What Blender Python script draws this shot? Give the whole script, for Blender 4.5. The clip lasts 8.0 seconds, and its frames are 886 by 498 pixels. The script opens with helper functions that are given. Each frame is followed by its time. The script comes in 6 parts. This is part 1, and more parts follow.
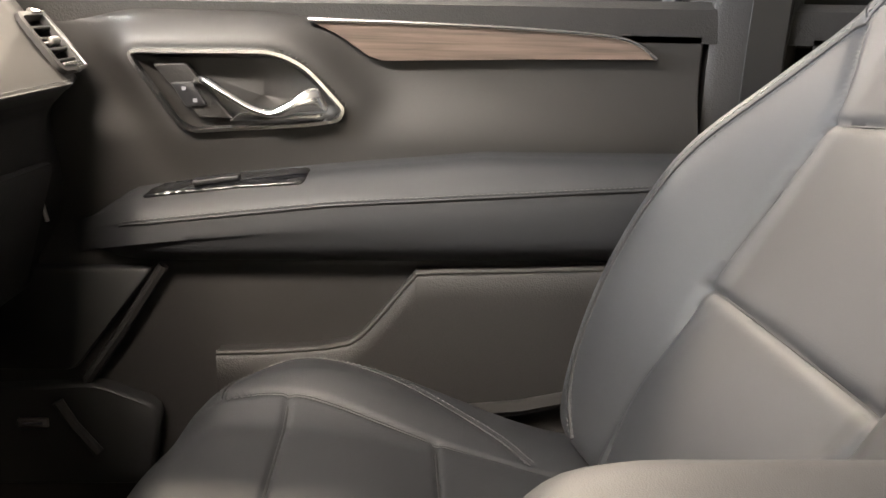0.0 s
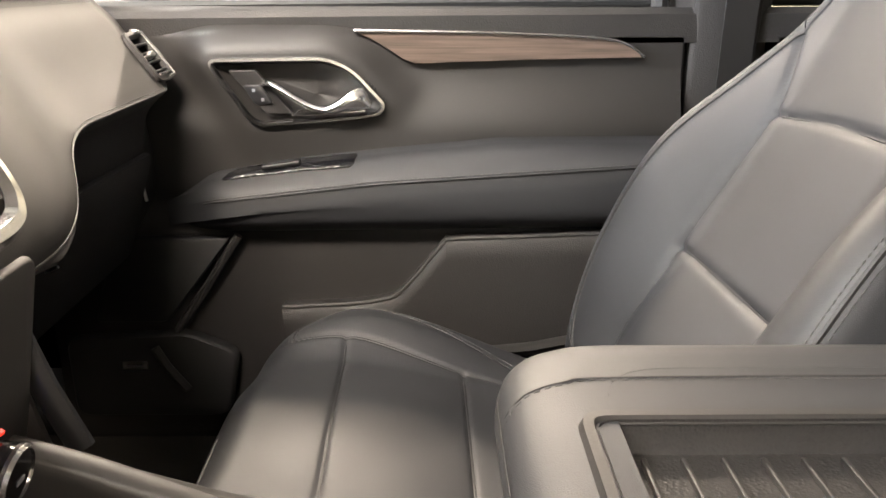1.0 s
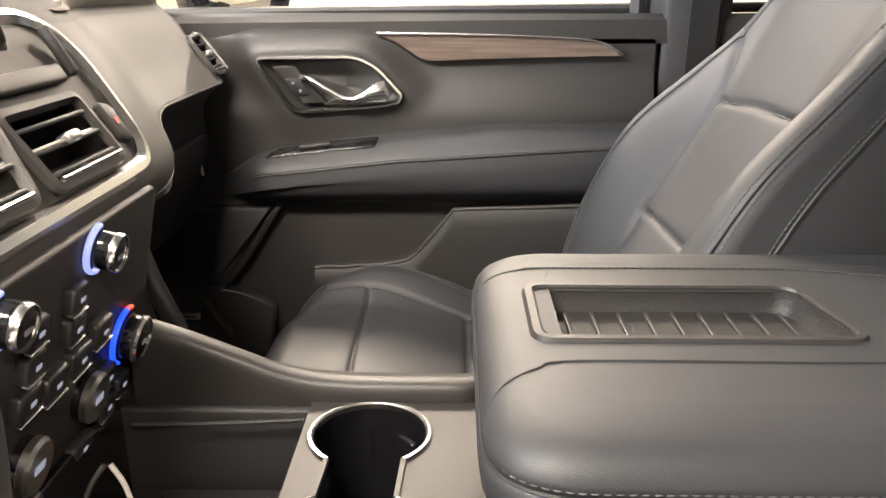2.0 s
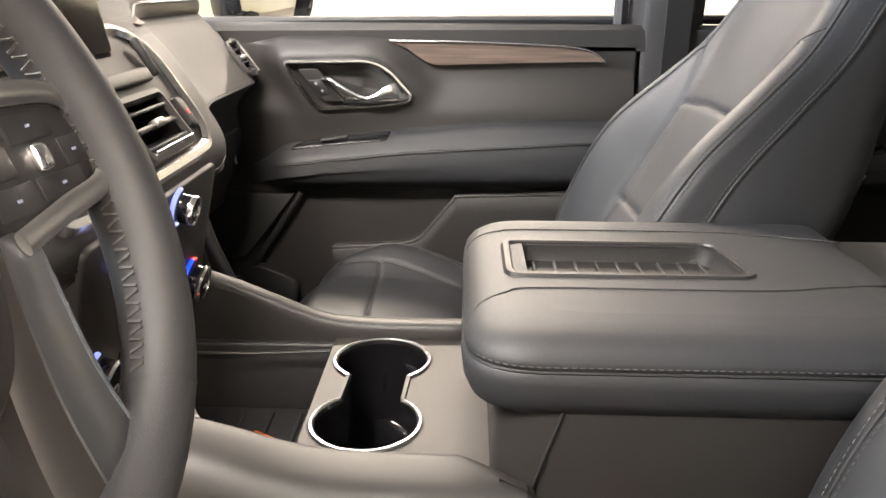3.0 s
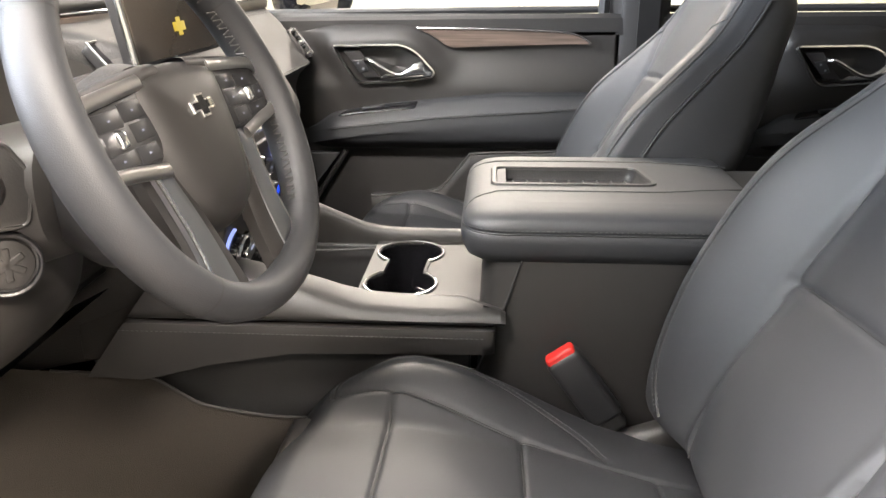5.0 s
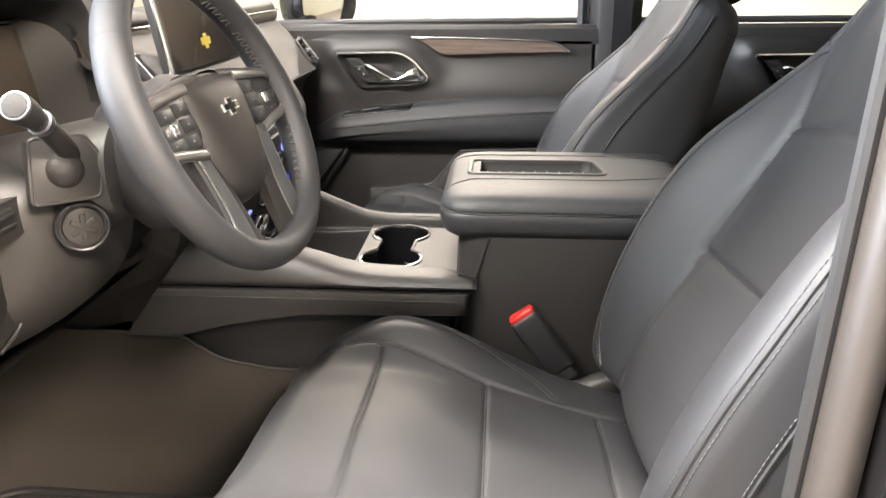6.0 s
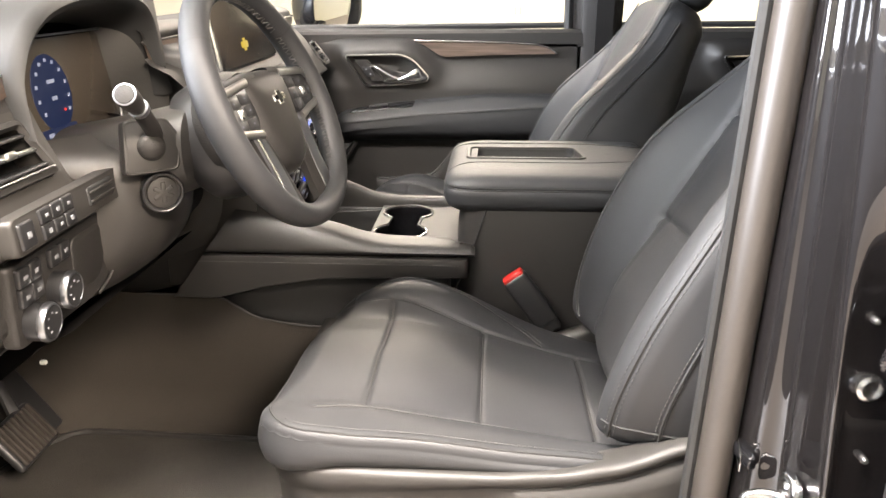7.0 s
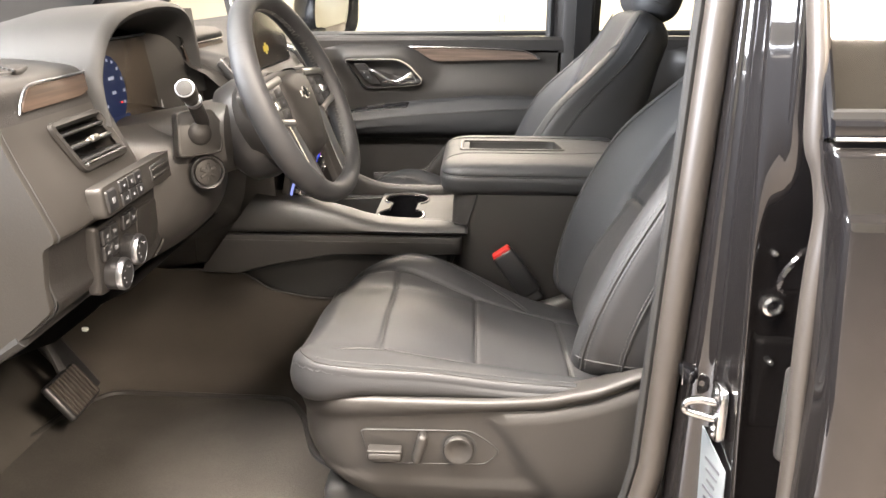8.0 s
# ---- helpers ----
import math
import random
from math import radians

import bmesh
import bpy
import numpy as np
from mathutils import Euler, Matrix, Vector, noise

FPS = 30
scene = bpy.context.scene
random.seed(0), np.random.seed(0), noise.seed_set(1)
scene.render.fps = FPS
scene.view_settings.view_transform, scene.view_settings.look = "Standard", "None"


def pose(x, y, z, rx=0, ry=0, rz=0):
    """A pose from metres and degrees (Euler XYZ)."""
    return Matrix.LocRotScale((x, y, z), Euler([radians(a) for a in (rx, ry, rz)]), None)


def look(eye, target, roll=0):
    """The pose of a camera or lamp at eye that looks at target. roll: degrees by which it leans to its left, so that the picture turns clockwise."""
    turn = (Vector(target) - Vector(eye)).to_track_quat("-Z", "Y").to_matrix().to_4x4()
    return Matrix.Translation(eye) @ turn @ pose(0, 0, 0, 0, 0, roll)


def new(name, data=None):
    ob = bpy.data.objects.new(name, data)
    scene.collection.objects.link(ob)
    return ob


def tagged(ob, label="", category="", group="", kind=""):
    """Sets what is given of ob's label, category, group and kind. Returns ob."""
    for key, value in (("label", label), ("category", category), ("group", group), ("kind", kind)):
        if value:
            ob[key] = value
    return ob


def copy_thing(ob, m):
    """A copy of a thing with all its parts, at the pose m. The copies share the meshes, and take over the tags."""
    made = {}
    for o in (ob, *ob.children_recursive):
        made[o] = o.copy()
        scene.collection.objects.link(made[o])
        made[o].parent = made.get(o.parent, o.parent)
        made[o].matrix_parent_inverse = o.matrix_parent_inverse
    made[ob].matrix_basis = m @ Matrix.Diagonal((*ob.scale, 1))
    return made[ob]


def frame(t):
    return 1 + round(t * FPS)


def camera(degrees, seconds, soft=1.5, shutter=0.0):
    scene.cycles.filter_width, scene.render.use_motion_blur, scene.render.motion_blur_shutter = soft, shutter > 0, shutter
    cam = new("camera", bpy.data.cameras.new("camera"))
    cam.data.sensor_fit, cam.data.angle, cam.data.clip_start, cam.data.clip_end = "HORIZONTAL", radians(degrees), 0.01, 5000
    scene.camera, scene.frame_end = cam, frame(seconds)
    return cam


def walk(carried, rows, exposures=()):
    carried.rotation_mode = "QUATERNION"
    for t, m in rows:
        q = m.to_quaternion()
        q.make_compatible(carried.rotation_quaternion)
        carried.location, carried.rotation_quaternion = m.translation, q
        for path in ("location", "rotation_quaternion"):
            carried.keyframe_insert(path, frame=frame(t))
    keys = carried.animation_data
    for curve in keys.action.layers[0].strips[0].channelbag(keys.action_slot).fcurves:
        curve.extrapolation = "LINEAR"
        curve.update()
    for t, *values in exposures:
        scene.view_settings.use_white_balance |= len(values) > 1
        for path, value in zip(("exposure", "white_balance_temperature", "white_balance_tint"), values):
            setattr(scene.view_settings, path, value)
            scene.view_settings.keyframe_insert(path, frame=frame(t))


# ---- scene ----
cam = camera(58.0, 8.0)
PATH = [
    (0, (0.08, -0.095, 1.244), (0.168, 1.821, 0.677), 1.5),
    (0.5, (0.079, -0.17, 1.271), (0.156, 1.734, 0.666), 0.9),
    (1, (0.074, -0.271, 1.298), (0.096, 1.623, 0.655), 0.1),
    (1.5, (0.079, -0.377, 1.295), (0.077, 1.522, 0.666), -0.1),
    (2.8, (0.113, -0.607, 1.329), (0.042, 1.287, 0.693), 0.2),
    (3, (0.108, -0.642, 1.325), (0.053, 1.257, 0.699), 0.4),
    (3.5, (0.131, -0.744, 1.331), (0.045, 1.149, 0.692), 0.4),
    (4, (0.143, -0.825, 1.345), (0.038, 1.065, 0.697), 0.3),
    (4.5, (0.138, -0.914, 1.353), (0.017, 0.971, 0.698), -0.0),
    (4.7, (0.138, -0.949, 1.352), (0.02, 0.935, 0.691), -0.2),
    (5.8, (0.186, -1.143, 1.389), (0.036, 0.736, 0.72), -0.1),
    (6, (0.191, -1.18, 1.387), (0.05, 0.702, 0.727), -0.2),
    (6.5, (0.203, -1.279, 1.394), (0.061, 0.605, 0.735), -0.3),
    (7, (0.192, -1.381, 1.405), (0.064, 0.505, 0.75), -0.2),
    (7.5, (0.183, -1.485, 1.408), (0.077, 0.405, 0.763), 0.1),
    (8, (0.18, -1.57, 1.417), (0.093, 0.323, 0.778), 0.2),
]
walk(cam, [(t, look(eye, target, roll)) for t, eye, target, roll in PATH], exposures=[(0.0, 2.70, 6700, 13), (1.5, 2.63, 6650, 14), (3.0, 2.56, 6400, 14), (4.5, 2.63, 6100, 12), (6.0, 2.58, 6250, 13), (8.0, 2.45, 6450, 13)])

# ---- world and light ----
world = bpy.data.worlds.new("world")
scene.world = world
world.use_nodes = True
wn = world.node_tree
sky = wn.nodes.new("ShaderNodeTexSky")
sky.sky_type = "NISHITA"
sky.sun_disc = False
sky.sun_elevation, sky.sun_rotation = radians(40), radians(120)
wn.nodes["Background"].inputs["Strength"].default_value = 0.05
wn.links.new(sky.outputs["Color"], wn.nodes["Background"].inputs["Color"])


def area_lamp(name, m, sx, sy, watts, colour):
    data = bpy.data.lights.new(name, "AREA")
    data.shape, data.size, data.size_y = "RECTANGLE", sx, sy
    data.energy, data.color = watts, colour
    ob = new(name, data)
    ob.matrix_basis = m
    return ob


WARM, COOL, DAYLIGHT = (1.0, 0.84, 0.66), (1.0, 0.90, 0.78), (0.93, 0.97, 1.0)
# fluorescent fittings under the garage ceiling
LAMPS = [(-0.7, 2.9, 2.0, 55, WARM), (2.1, -2.8, 1.6, 150, WARM), (-0.5, -1.35, 2.0, 115, COOL), (1.0, 6.6, 2.4, 85, WARM), (-2.7, -1.3, 2.0, 80, DAYLIGHT)]
CEIL = 3.3
for lx, ly, ln, lw, lc in LAMPS:
    area_lamp("lamp_light", pose(lx, ly, CEIL - 0.13, 0, 0, 0), ln, 0.55, lw, lc)

# daylight through the wide opening ahead of the car, on the driver's side
DOOR = (-4.6, -0.9, 0.8, 2.9)
area_lamp("daylight", look((-5.96, (DOOR[0] + DOOR[1]) / 2, (DOOR[2] + DOOR[3]) / 2), (0, (DOOR[0] + DOOR[1]) / 2, (DOOR[2] + DOOR[3]) / 2)), DOOR[1] - DOOR[0], DOOR[3] - DOOR[2], 600, (0.90, 0.94, 1.0))

# ---- tools ----


def wmat(ob):
    if ob.parent is None:
        return ob.matrix_basis.copy()
    return wmat(ob.parent) @ ob.matrix_parent_inverse @ ob.matrix_basis


def thing(name, base, label, category, group="", kind=""):
    ob = new(name)
    ob.empty_display_size = 0.05
    ob.matrix_basis = Matrix.Translation(base)
    return tagged(ob, label, category, group, kind)


def finish(me, sharp=38):
    me.polygons.foreach_set("use_smooth", [True] * len(me.polygons))
    me.update()
    me.set_sharp_from_angle(angle=radians(sharp))
    return me


def part(name, geo, material, parent=None, label="", sharp=38):
    """Links a bmesh or (verts, faces) as one mesh under a thing or part."""
    me = bpy.data.meshes.new(name)
    if isinstance(geo, tuple):
        me.from_pydata([tuple(map(float, v)) for v in geo[0]], [], geo[1])
        bm = bmesh.new()
        bm.from_mesh(me)
        bmesh.ops.recalc_face_normals(bm, faces=bm.faces)
        bm.to_mesh(me)
        bm.free()
    else:
        bmesh.ops.recalc_face_normals(geo, faces=geo.faces)
        geo.to_mesh(me)
        geo.free()
    finish(me, sharp)
    me.materials.append(material)
    ob = new(name, me)
    if parent is not None:
        ob.parent = parent
        ob.matrix_parent_inverse = wmat(parent).inverted()
    if name == "stitching":
        tagged(ob, label, kind="stuff")
    elif label:
        tagged(ob, label)
    return ob


def single(name, geo, material, label, category, group="", kind="", sharp=38):
    return tagged(part(name, geo, material, None, "", sharp), label, category, group, kind)


def grid(P, close_u=False, close_v=False, cap=False):
    """Verts and faces of a surface from an array of points (nu, nv, 3)."""
    P = np.asarray(P, float)
    nu, nv = P.shape[:2]
    faces = []
    for i in range(nu if close_u else nu - 1):
        for j in range(nv if close_v else nv - 1):
            a, b = i, (i + 1) % nu
            c, d = j, (j + 1) % nv
            faces.append((a * nv + c, b * nv + c, b * nv + d, a * nv + d))
    if cap and close_v:
        faces.append(tuple(range(nv)))
        faces.append(tuple((nu - 1) * nv + k for k in range(nv)))
    return [tuple(p) for p in P.reshape(-1, 3)], faces


def join(*geos):
    V, F = [], []
    for v, f in geos:
        n = len(V)
        V += list(v)
        F += [tuple(i + n for i in q) for q in f]
    return V, F


def smooth_path(pts, n=8, closed=False):
    """Catmull-Rom through points."""
    P = [np.array(p, float) for p in pts]
    m = len(P)
    out = []
    for i in range(m if closed else m - 1):
        if closed:
            a, b, c, d = P[i - 1], P[i], P[(i + 1) % m], P[(i + 2) % m]
        else:
            b, c = P[i], P[i + 1]
            a = P[i - 1] if i > 0 else 2 * b - c
            d = P[i + 2] if i + 2 < m else 2 * c - b
        for k in range(n):
            t = k / n
            out.append(0.5 * (2 * b + (c - a) * t + (2 * a - 5 * b + 4 * c - d) * t * t + (3 * b - a - 3 * c + d) * t ** 3))
    if not closed:
        out.append(P[-1])
    return np.array(out)


def sweep(pts, prof, up=(0, 0, 1), closed=False):
    """A profile of (side, up) offsets swept along points."""
    P = np.asarray(pts, float)
    n = len(P)
    up = np.array(up, float)
    rows = []
    for i in range(n):
        if closed:
            t = P[(i + 1) % n] - P[i - 1]
        else:
            t = P[min(i + 1, n - 1)] - P[max(i - 1, 0)]
        t = t / (np.linalg.norm(t) + 1e-9)
        s = np.cross(t, up)
        s = s / (np.linalg.norm(s) + 1e-9)
        u = np.cross(s, t)
        rows.append([P[i] + s * a + u * b for a, b in prof])
    return grid(rows, close_u=closed, close_v=True, cap=not closed)


def circle(r, n=10, ry=None):
    ry = r if ry is None else ry
    return [(r * math.cos(2 * math.pi * k / n), ry * math.sin(2 * math.pi * k / n)) for k in range(n)]


def tube(pts, r, n=8, up=(0, 0, 1), closed=False, ry=None):
    return sweep(pts, circle(r, n, ry), up, closed)


def rbox(c, s, bev=0.005, seg=3, m=None):
    bm = bmesh.new()
    bmesh.ops.create_cube(bm, size=1.0)
    for v in bm.verts:
        v.co = Vector((v.co.x * s[0], v.co.y * s[1], v.co.z * s[2]))
    if bev > 0:
        bmesh.ops.bevel(bm, geom=list(bm.edges), offset=min(bev, 0.49 * min(s)), segments=seg, profile=0.5, affect="EDGES")
    M = Matrix.Translation(c) @ m if m is not None else Matrix.Translation(c)
    bmesh.ops.transform(bm, matrix=M, verts=bm.verts)
    return bm


def round_poly(pts, r, seg=5):
    """A 2D polygon with its corners rounded."""
    out = []
    m = len(pts)
    for i in range(m):
        p, a, b = (np.array(pts[k % m], float) for k in (i, i - 1, i + 1))
        rr = r[i] if isinstance(r, (list, tuple)) else r
        da, db = a - p, b - p
        la, lb = np.linalg.norm(da), np.linalg.norm(db)
        k = min(rr, 0.48 * la, 0.48 * lb)
        q0, q1 = p + da / la * k, p + db / lb * k
        for j in range(seg + 1):
            t = j / seg
            out.append((1 - t) ** 2 * q0 + 2 * t * (1 - t) * p + t * t * q1)
    return np.array(out)


def slab(outline, place, depth, edge=0.003):
    """A closed 2D outline as a slab with softened rims; place(a, b, c) gives the world point, c along the depth."""
    O = np.asarray(outline, float)
    c = O.mean(axis=0)
    n = len(O)
    d = O - c
    span = np.abs(d).max()
    k = 1 - edge / span
    rings = [(k, depth), (0.5 + 0.5 * k, depth - edge * 0.25), (1.0, depth - edge), (1.0, 0.0)]
    V, F = [], []
    for f, h in rings:
        for q in d:
            V.append(tuple(place(c[0] + q[0] * f, c[1] + q[1] * f, h)))
    for a in range(len(rings) - 1):
        for j in range(n):
            e = (j + 1) % n
            F.append((a * n + j, a * n + e, (a + 1) * n + e, (a + 1) * n + j))
    F.append(tuple(range(n)))
    F.append(tuple(range((len(rings) - 1) * n, len(rings) * n)))
    return V, F


def lathe(prof, place, n=32):
    """Rings of (radius, height) about an axis; place(a, b, c), c along the axis."""
    rows = []
    for r, h in prof:
        rows.append([place(r * math.cos(2 * math.pi * k / n), r * math.sin(2 * math.pi * k / n), h) for k in range(n)])
    return grid(rows, close_v=True, cap=True)


def sstep(a, b, x):
    t = np.clip((x - a) / (b - a), 0, 1)
    return t * t * (3 - 2 * t)


def stitches(line, lift, length=0.0036, gap=0.0058, r=0.0006):
    """Small raised thread stitches along a line of points; lift: one offset vector, or one for each point."""
    P = np.asarray(line, float)
    seg = np.linalg.norm(np.diff(P, axis=0), axis=1)
    S = np.concatenate([[0], np.cumsum(seg)])
    geos = []
    s = gap / 2
    lifts = np.array(lift, float)
    if lifts.ndim == 1:
        lifts = np.tile(lifts, (len(P), 1))
    while s + length < S[-1]:
        up = np.array([np.interp(s, S, lifts[:, k]) for k in range(3)])
        a = np.array([np.interp(s, S, P[:, k]) for k in range(3)]) + up
        b = np.array([np.interp(s + length, S, P[:, k]) for k in range(3)]) + up
        t = (b - a) / (np.linalg.norm(b - a) + 1e-9)
        u = up / (np.linalg.norm(up) + 1e-9)
        w = np.cross(t, u)
        w = w / (np.linalg.norm(w) + 1e-9)
        ring = [w * r, u * r, -w * r, -u * r]
        V = [tuple(a + q * 0.5) for q in ring] + [tuple((a + b) / 2 + q + u * r * 0.4) for q in ring] + [tuple(b + q * 0.5) for q in ring]
        F = [(k + 4 * o, (k + 1) % 4 + 4 * o, (k + 1) % 4 + 4 * o + 4, k + 4 * o + 4) for o in (0, 1) for k in range(4)]
        geos.append((V, F + [(0, 1, 2, 3), (8, 9, 10, 11)]))
        s += gap
    return join(*geos)


# ---- materials ----


def material(name, base, rough=0.5, metal=0.0, bump=0.0, scale=400.0, vary=0.12, grain="noise", coat=0.0, spec=0.5, blotch=6.0, rough_vary=0.08, relief=0.0006):
    mat = bpy.data.materials.new(name)
    mat.use_nodes = True
    nt = mat.node_tree
    bsdf = nt.nodes["Principled BSDF"]
    L = nt.links.new
    coord = nt.nodes.new("ShaderNodeTexCoord")
    big = nt.nodes.new("ShaderNodeTexNoise")
    big.inputs["Scale"].default_value = blotch
    big.inputs["Detail"].default_value = 4.0
    L(coord.outputs["Object"], big.inputs["Vector"])
    small = nt.nodes.new("ShaderNodeTexVoronoi" if grain == "leather" else "ShaderNodeTexNoise")
    small.inputs["Scale"].default_value = scale
    L(coord.outputs["Object"], small.inputs["Vector"])
    ramp = nt.nodes.new("ShaderNodeMixRGB")
    ramp.inputs[1].default_value = (*[c * (1 - vary) for c in base], 1)
    ramp.inputs[2].default_value = (*[min(1, c * (1 + vary)) for c in base], 1)
    L(big.outputs[0], ramp.inputs[0])
    fine = nt.nodes.new("ShaderNodeMixRGB")
    fine.blend_type = "MULTIPLY"
    fine.inputs[0].default_value = min(1, vary * 1.5)
    L(ramp.outputs[0], fine.inputs[1])
    L(small.outputs[0], fine.inputs[2])
    L(fine.outputs[0], bsdf.inputs["Base Color"])
    rm = nt.nodes.new("ShaderNodeMapRange")
    rm.inputs["To Min"].default_value = max(0.02, rough - rough_vary)
    rm.inputs["To Max"].default_value = min(1, rough + rough_vary)
    L(big.outputs[0], rm.inputs["Value"])
    L(rm.outputs[0], bsdf.inputs["Roughness"])
    bsdf.inputs["Metallic"].default_value = metal
    bsdf.inputs["Coat Weight"].default_value = coat
    bsdf.inputs["Specular IOR Level"].default_value = spec
    if bump > 0:
        b = nt.nodes.new("ShaderNodeBump")
        b.inputs["Strength"].default_value = bump
        b.inputs["Distance"].default_value = relief
        L(small.outputs[0], b.inputs["Height"])
        L(b.outputs[0], bsdf.inputs["Normal"])
    return mat


def wood_material(name, dark, light, axis="x"):
    mat = bpy.data.materials.new(name)
    mat.use_nodes = True
    nt = mat.node_tree
    bsdf = nt.nodes["Principled BSDF"]
    L = nt.links.new
    coord = nt.nodes.new("ShaderNodeTexCoord")
    mp = nt.nodes.new("ShaderNodeMapping")
    mp.inputs["Scale"].default_value = (6, 160, 160) if axis == "x" else (160, 6, 160)
    L(coord.outputs["Object"], mp.inputs["Vector"])
    n1 = nt.nodes.new("ShaderNodeTexNoise")
    n1.inputs["Scale"].default_value = 1.5
    n1.inputs["Detail"].default_value = 8.0
    n1.inputs["Distortion"].default_value = 0.6
    L(mp.outputs[0], n1.inputs["Vector"])
    r = nt.nodes.new("ShaderNodeValToRGB")
    r.color_ramp.elements[0].position, r.color_ramp.elements[1].position = 0.3, 0.72
    r.color_ramp.elements[0].color, r.color_ramp.elements[1].color = (*dark, 1), (*light, 1)
    L(n1.outputs[0], r.inputs[0])
    L(r.outputs[0], bsdf.inputs["Base Color"])
    b = nt.nodes.new("ShaderNodeBump")
    b.inputs["Strength"].default_value = 0.25
    b.inputs["Distance"].default_value = 0.0004
    L(n1.outputs[0], b.inputs["Height"])
    L(b.outputs[0], bsdf.inputs["Normal"])
    bsdf.inputs["Roughness"].default_value = 0.42
    return mat


def glow(name, colour, strength):
    mat = bpy.data.materials.new(name)
    mat.use_nodes = True
    bsdf = mat.node_tree.nodes["Principled BSDF"]
    bsdf.inputs["Base Color"].default_value = (*[0.12 * c for c in colour], 1)
    bsdf.inputs["Emission Color"].default_value = (*colour, 1)
    bsdf.inputs["Emission Strength"].default_value = strength
    return mat


def glass_material(name, tint, alpha):
    mat = bpy.data.materials.new(name)
    mat.use_nodes = True
    nt = mat.node_tree
    for n in list(nt.nodes):
        if n.type == "BSDF_PRINCIPLED":
            nt.nodes.remove(n)
    tr = nt.nodes.new("ShaderNodeBsdfTransparent")
    tr.inputs[0].default_value = (*tint, 1)
    gl = nt.nodes.new("ShaderNodeBsdfGlossy")
    gl.inputs["Roughness"].default_value = 0.02
    fr = nt.nodes.new("ShaderNodeFresnel")
    fr.inputs["IOR"].default_value = 1.45
    mx = nt.nodes.new("ShaderNodeMixShader")
    nt.links.new(fr.outputs[0], mx.inputs[0])
    nt.links.new(tr.outputs[0], mx.inputs[1])
    nt.links.new(gl.outputs[0], mx.inputs[2])
    nt.links.new(mx.outputs[0], nt.nodes["Material Output"].inputs["Surface"])
    return mat


LEATHER = material("black_leather", (0.0205, 0.0212, 0.0230), 0.56, spec=0.43, bump=0.15, scale=1300, grain="leather", vary=0.10)
DASH_PAD = material("dash_leather", (0.020, 0.018, 0.016), 0.55, bump=0.10, scale=800, grain="leather", vary=0.08)
# same leather as the face, darkened and cooled for the dimmer light on top
DASH_PAD_SHADED = material("dash_leather_shaded", (0.014, 0.0140, 0.0140), 0.60, spec=0.35, bump=0.10, scale=800, grain="leather", vary=0.08)
SOFT = material("soft_trim", (0.016, 0.0148, 0.0138), 0.5, bump=0.10, scale=700, vary=0.10)
HARD = material("grained_plastic", (0.017, 0.0158, 0.015), 0.58, spec=0.35, bump=0.45, scale=520, grain="leather", vary=0.12)
KNEE = material("knee_plastic", (0.022, 0.0205, 0.019), 0.50, spec=0.4, bump=0.15, scale=600, vary=0.1)
GLOSS = material("piano_black", (0.006, 0.006, 0.007), 0.12, vary=0.2, rough_vary=0.04)
BUTTON = material("button_plastic", (0.016, 0.016, 0.017), 0.38, bump=0.1, vary=0.1)
CHROME = material("chrome", (0.90, 0.89, 0.88), 0.20, 1.0, vary=0.03, rough_vary=0.04)
RINGS = material("brushed_bright_metal", (0.58, 0.57, 0.56), 0.24, 1.0, vary=0.04, bump=0.05, scale=900)
TUNNEL = material("tunnel_carpet", (0.040, 0.035, 0.030), 0.92, bump=0.4, scale=700, vary=0.2, spec=0.12, blotch=10, relief=0.002)
MARK = material("printed_marks", (0.17, 0.175, 0.19), 0.6, vary=0.05)
SATIN = material("satin_silver", (0.55, 0.54, 0.52), 0.30, 1.0, vary=0.05, bump=0.05, scale=900)
SPOKE = material("satin_spoke", (0.32, 0.33, 0.35), 0.34, 1.0, vary=0.05, bump=0.05, scale=900)
RUBBER = material("door_seal_rubber", (0.034, 0.029, 0.025), 0.45, bump=0.15, scale=500, vary=0.1)
CARPET = material("carpet", (0.048, 0.044, 0.039), 0.95, bump=0.5, scale=700, vary=0.25, spec=0.1, blotch=14, relief=0.002)
MAT_MAT = material("floor_mat_carpet", (0.066, 0.061, 0.055), 0.95, bump=0.6, scale=600, vary=0.40, spec=0.1, blotch=9, relief=0.003)
DARK = material("dark_void_trim", (0.012, 0.012, 0.012), 0.6, bump=0.2, vary=0.1)
THREAD = material("grey_thread", (0.055, 0.054, 0.053), 0.7, vary=0.1)
THREAD_DARK = material("dark_thread", (0.05, 0.048, 0.046), 0.7, vary=0.1)
WOOD = wood_material("open_pore_wood", (0.045, 0.032, 0.025), (0.115, 0.082, 0.064), "x")
WOOD_Y = wood_material("open_pore_wood_dash", (0.020, 0.0135, 0.010), (0.060, 0.040, 0.029), "y")
RED = material("red_plastic", (0.45, 0.014, 0.010), 0.4, vary=0.08)
PAINT = material("dark_metallic_paint", (0.0055, 0.0048, 0.0050), 0.5, 0.0, vary=0.15, coat=1.0, spec=0.08, scale=2500, blotch=2, rough_vary=0.03)
STEEL = material("zinc_steel", (0.36, 0.36, 0.36), 0.25, 1.0, vary=0.08)
PAPER = material("label_paper", (0.13, 0.145, 0.155), 0.6, vary=0.05)
INK = material("label_ink", (0.06, 0.06, 0.07), 0.6, vary=0.05)
WALL = material("painted_block_wall", (0.56, 0.53, 0.42), 0.75, bump=0.3, scale=60, vary=0.05, blotch=1.5)
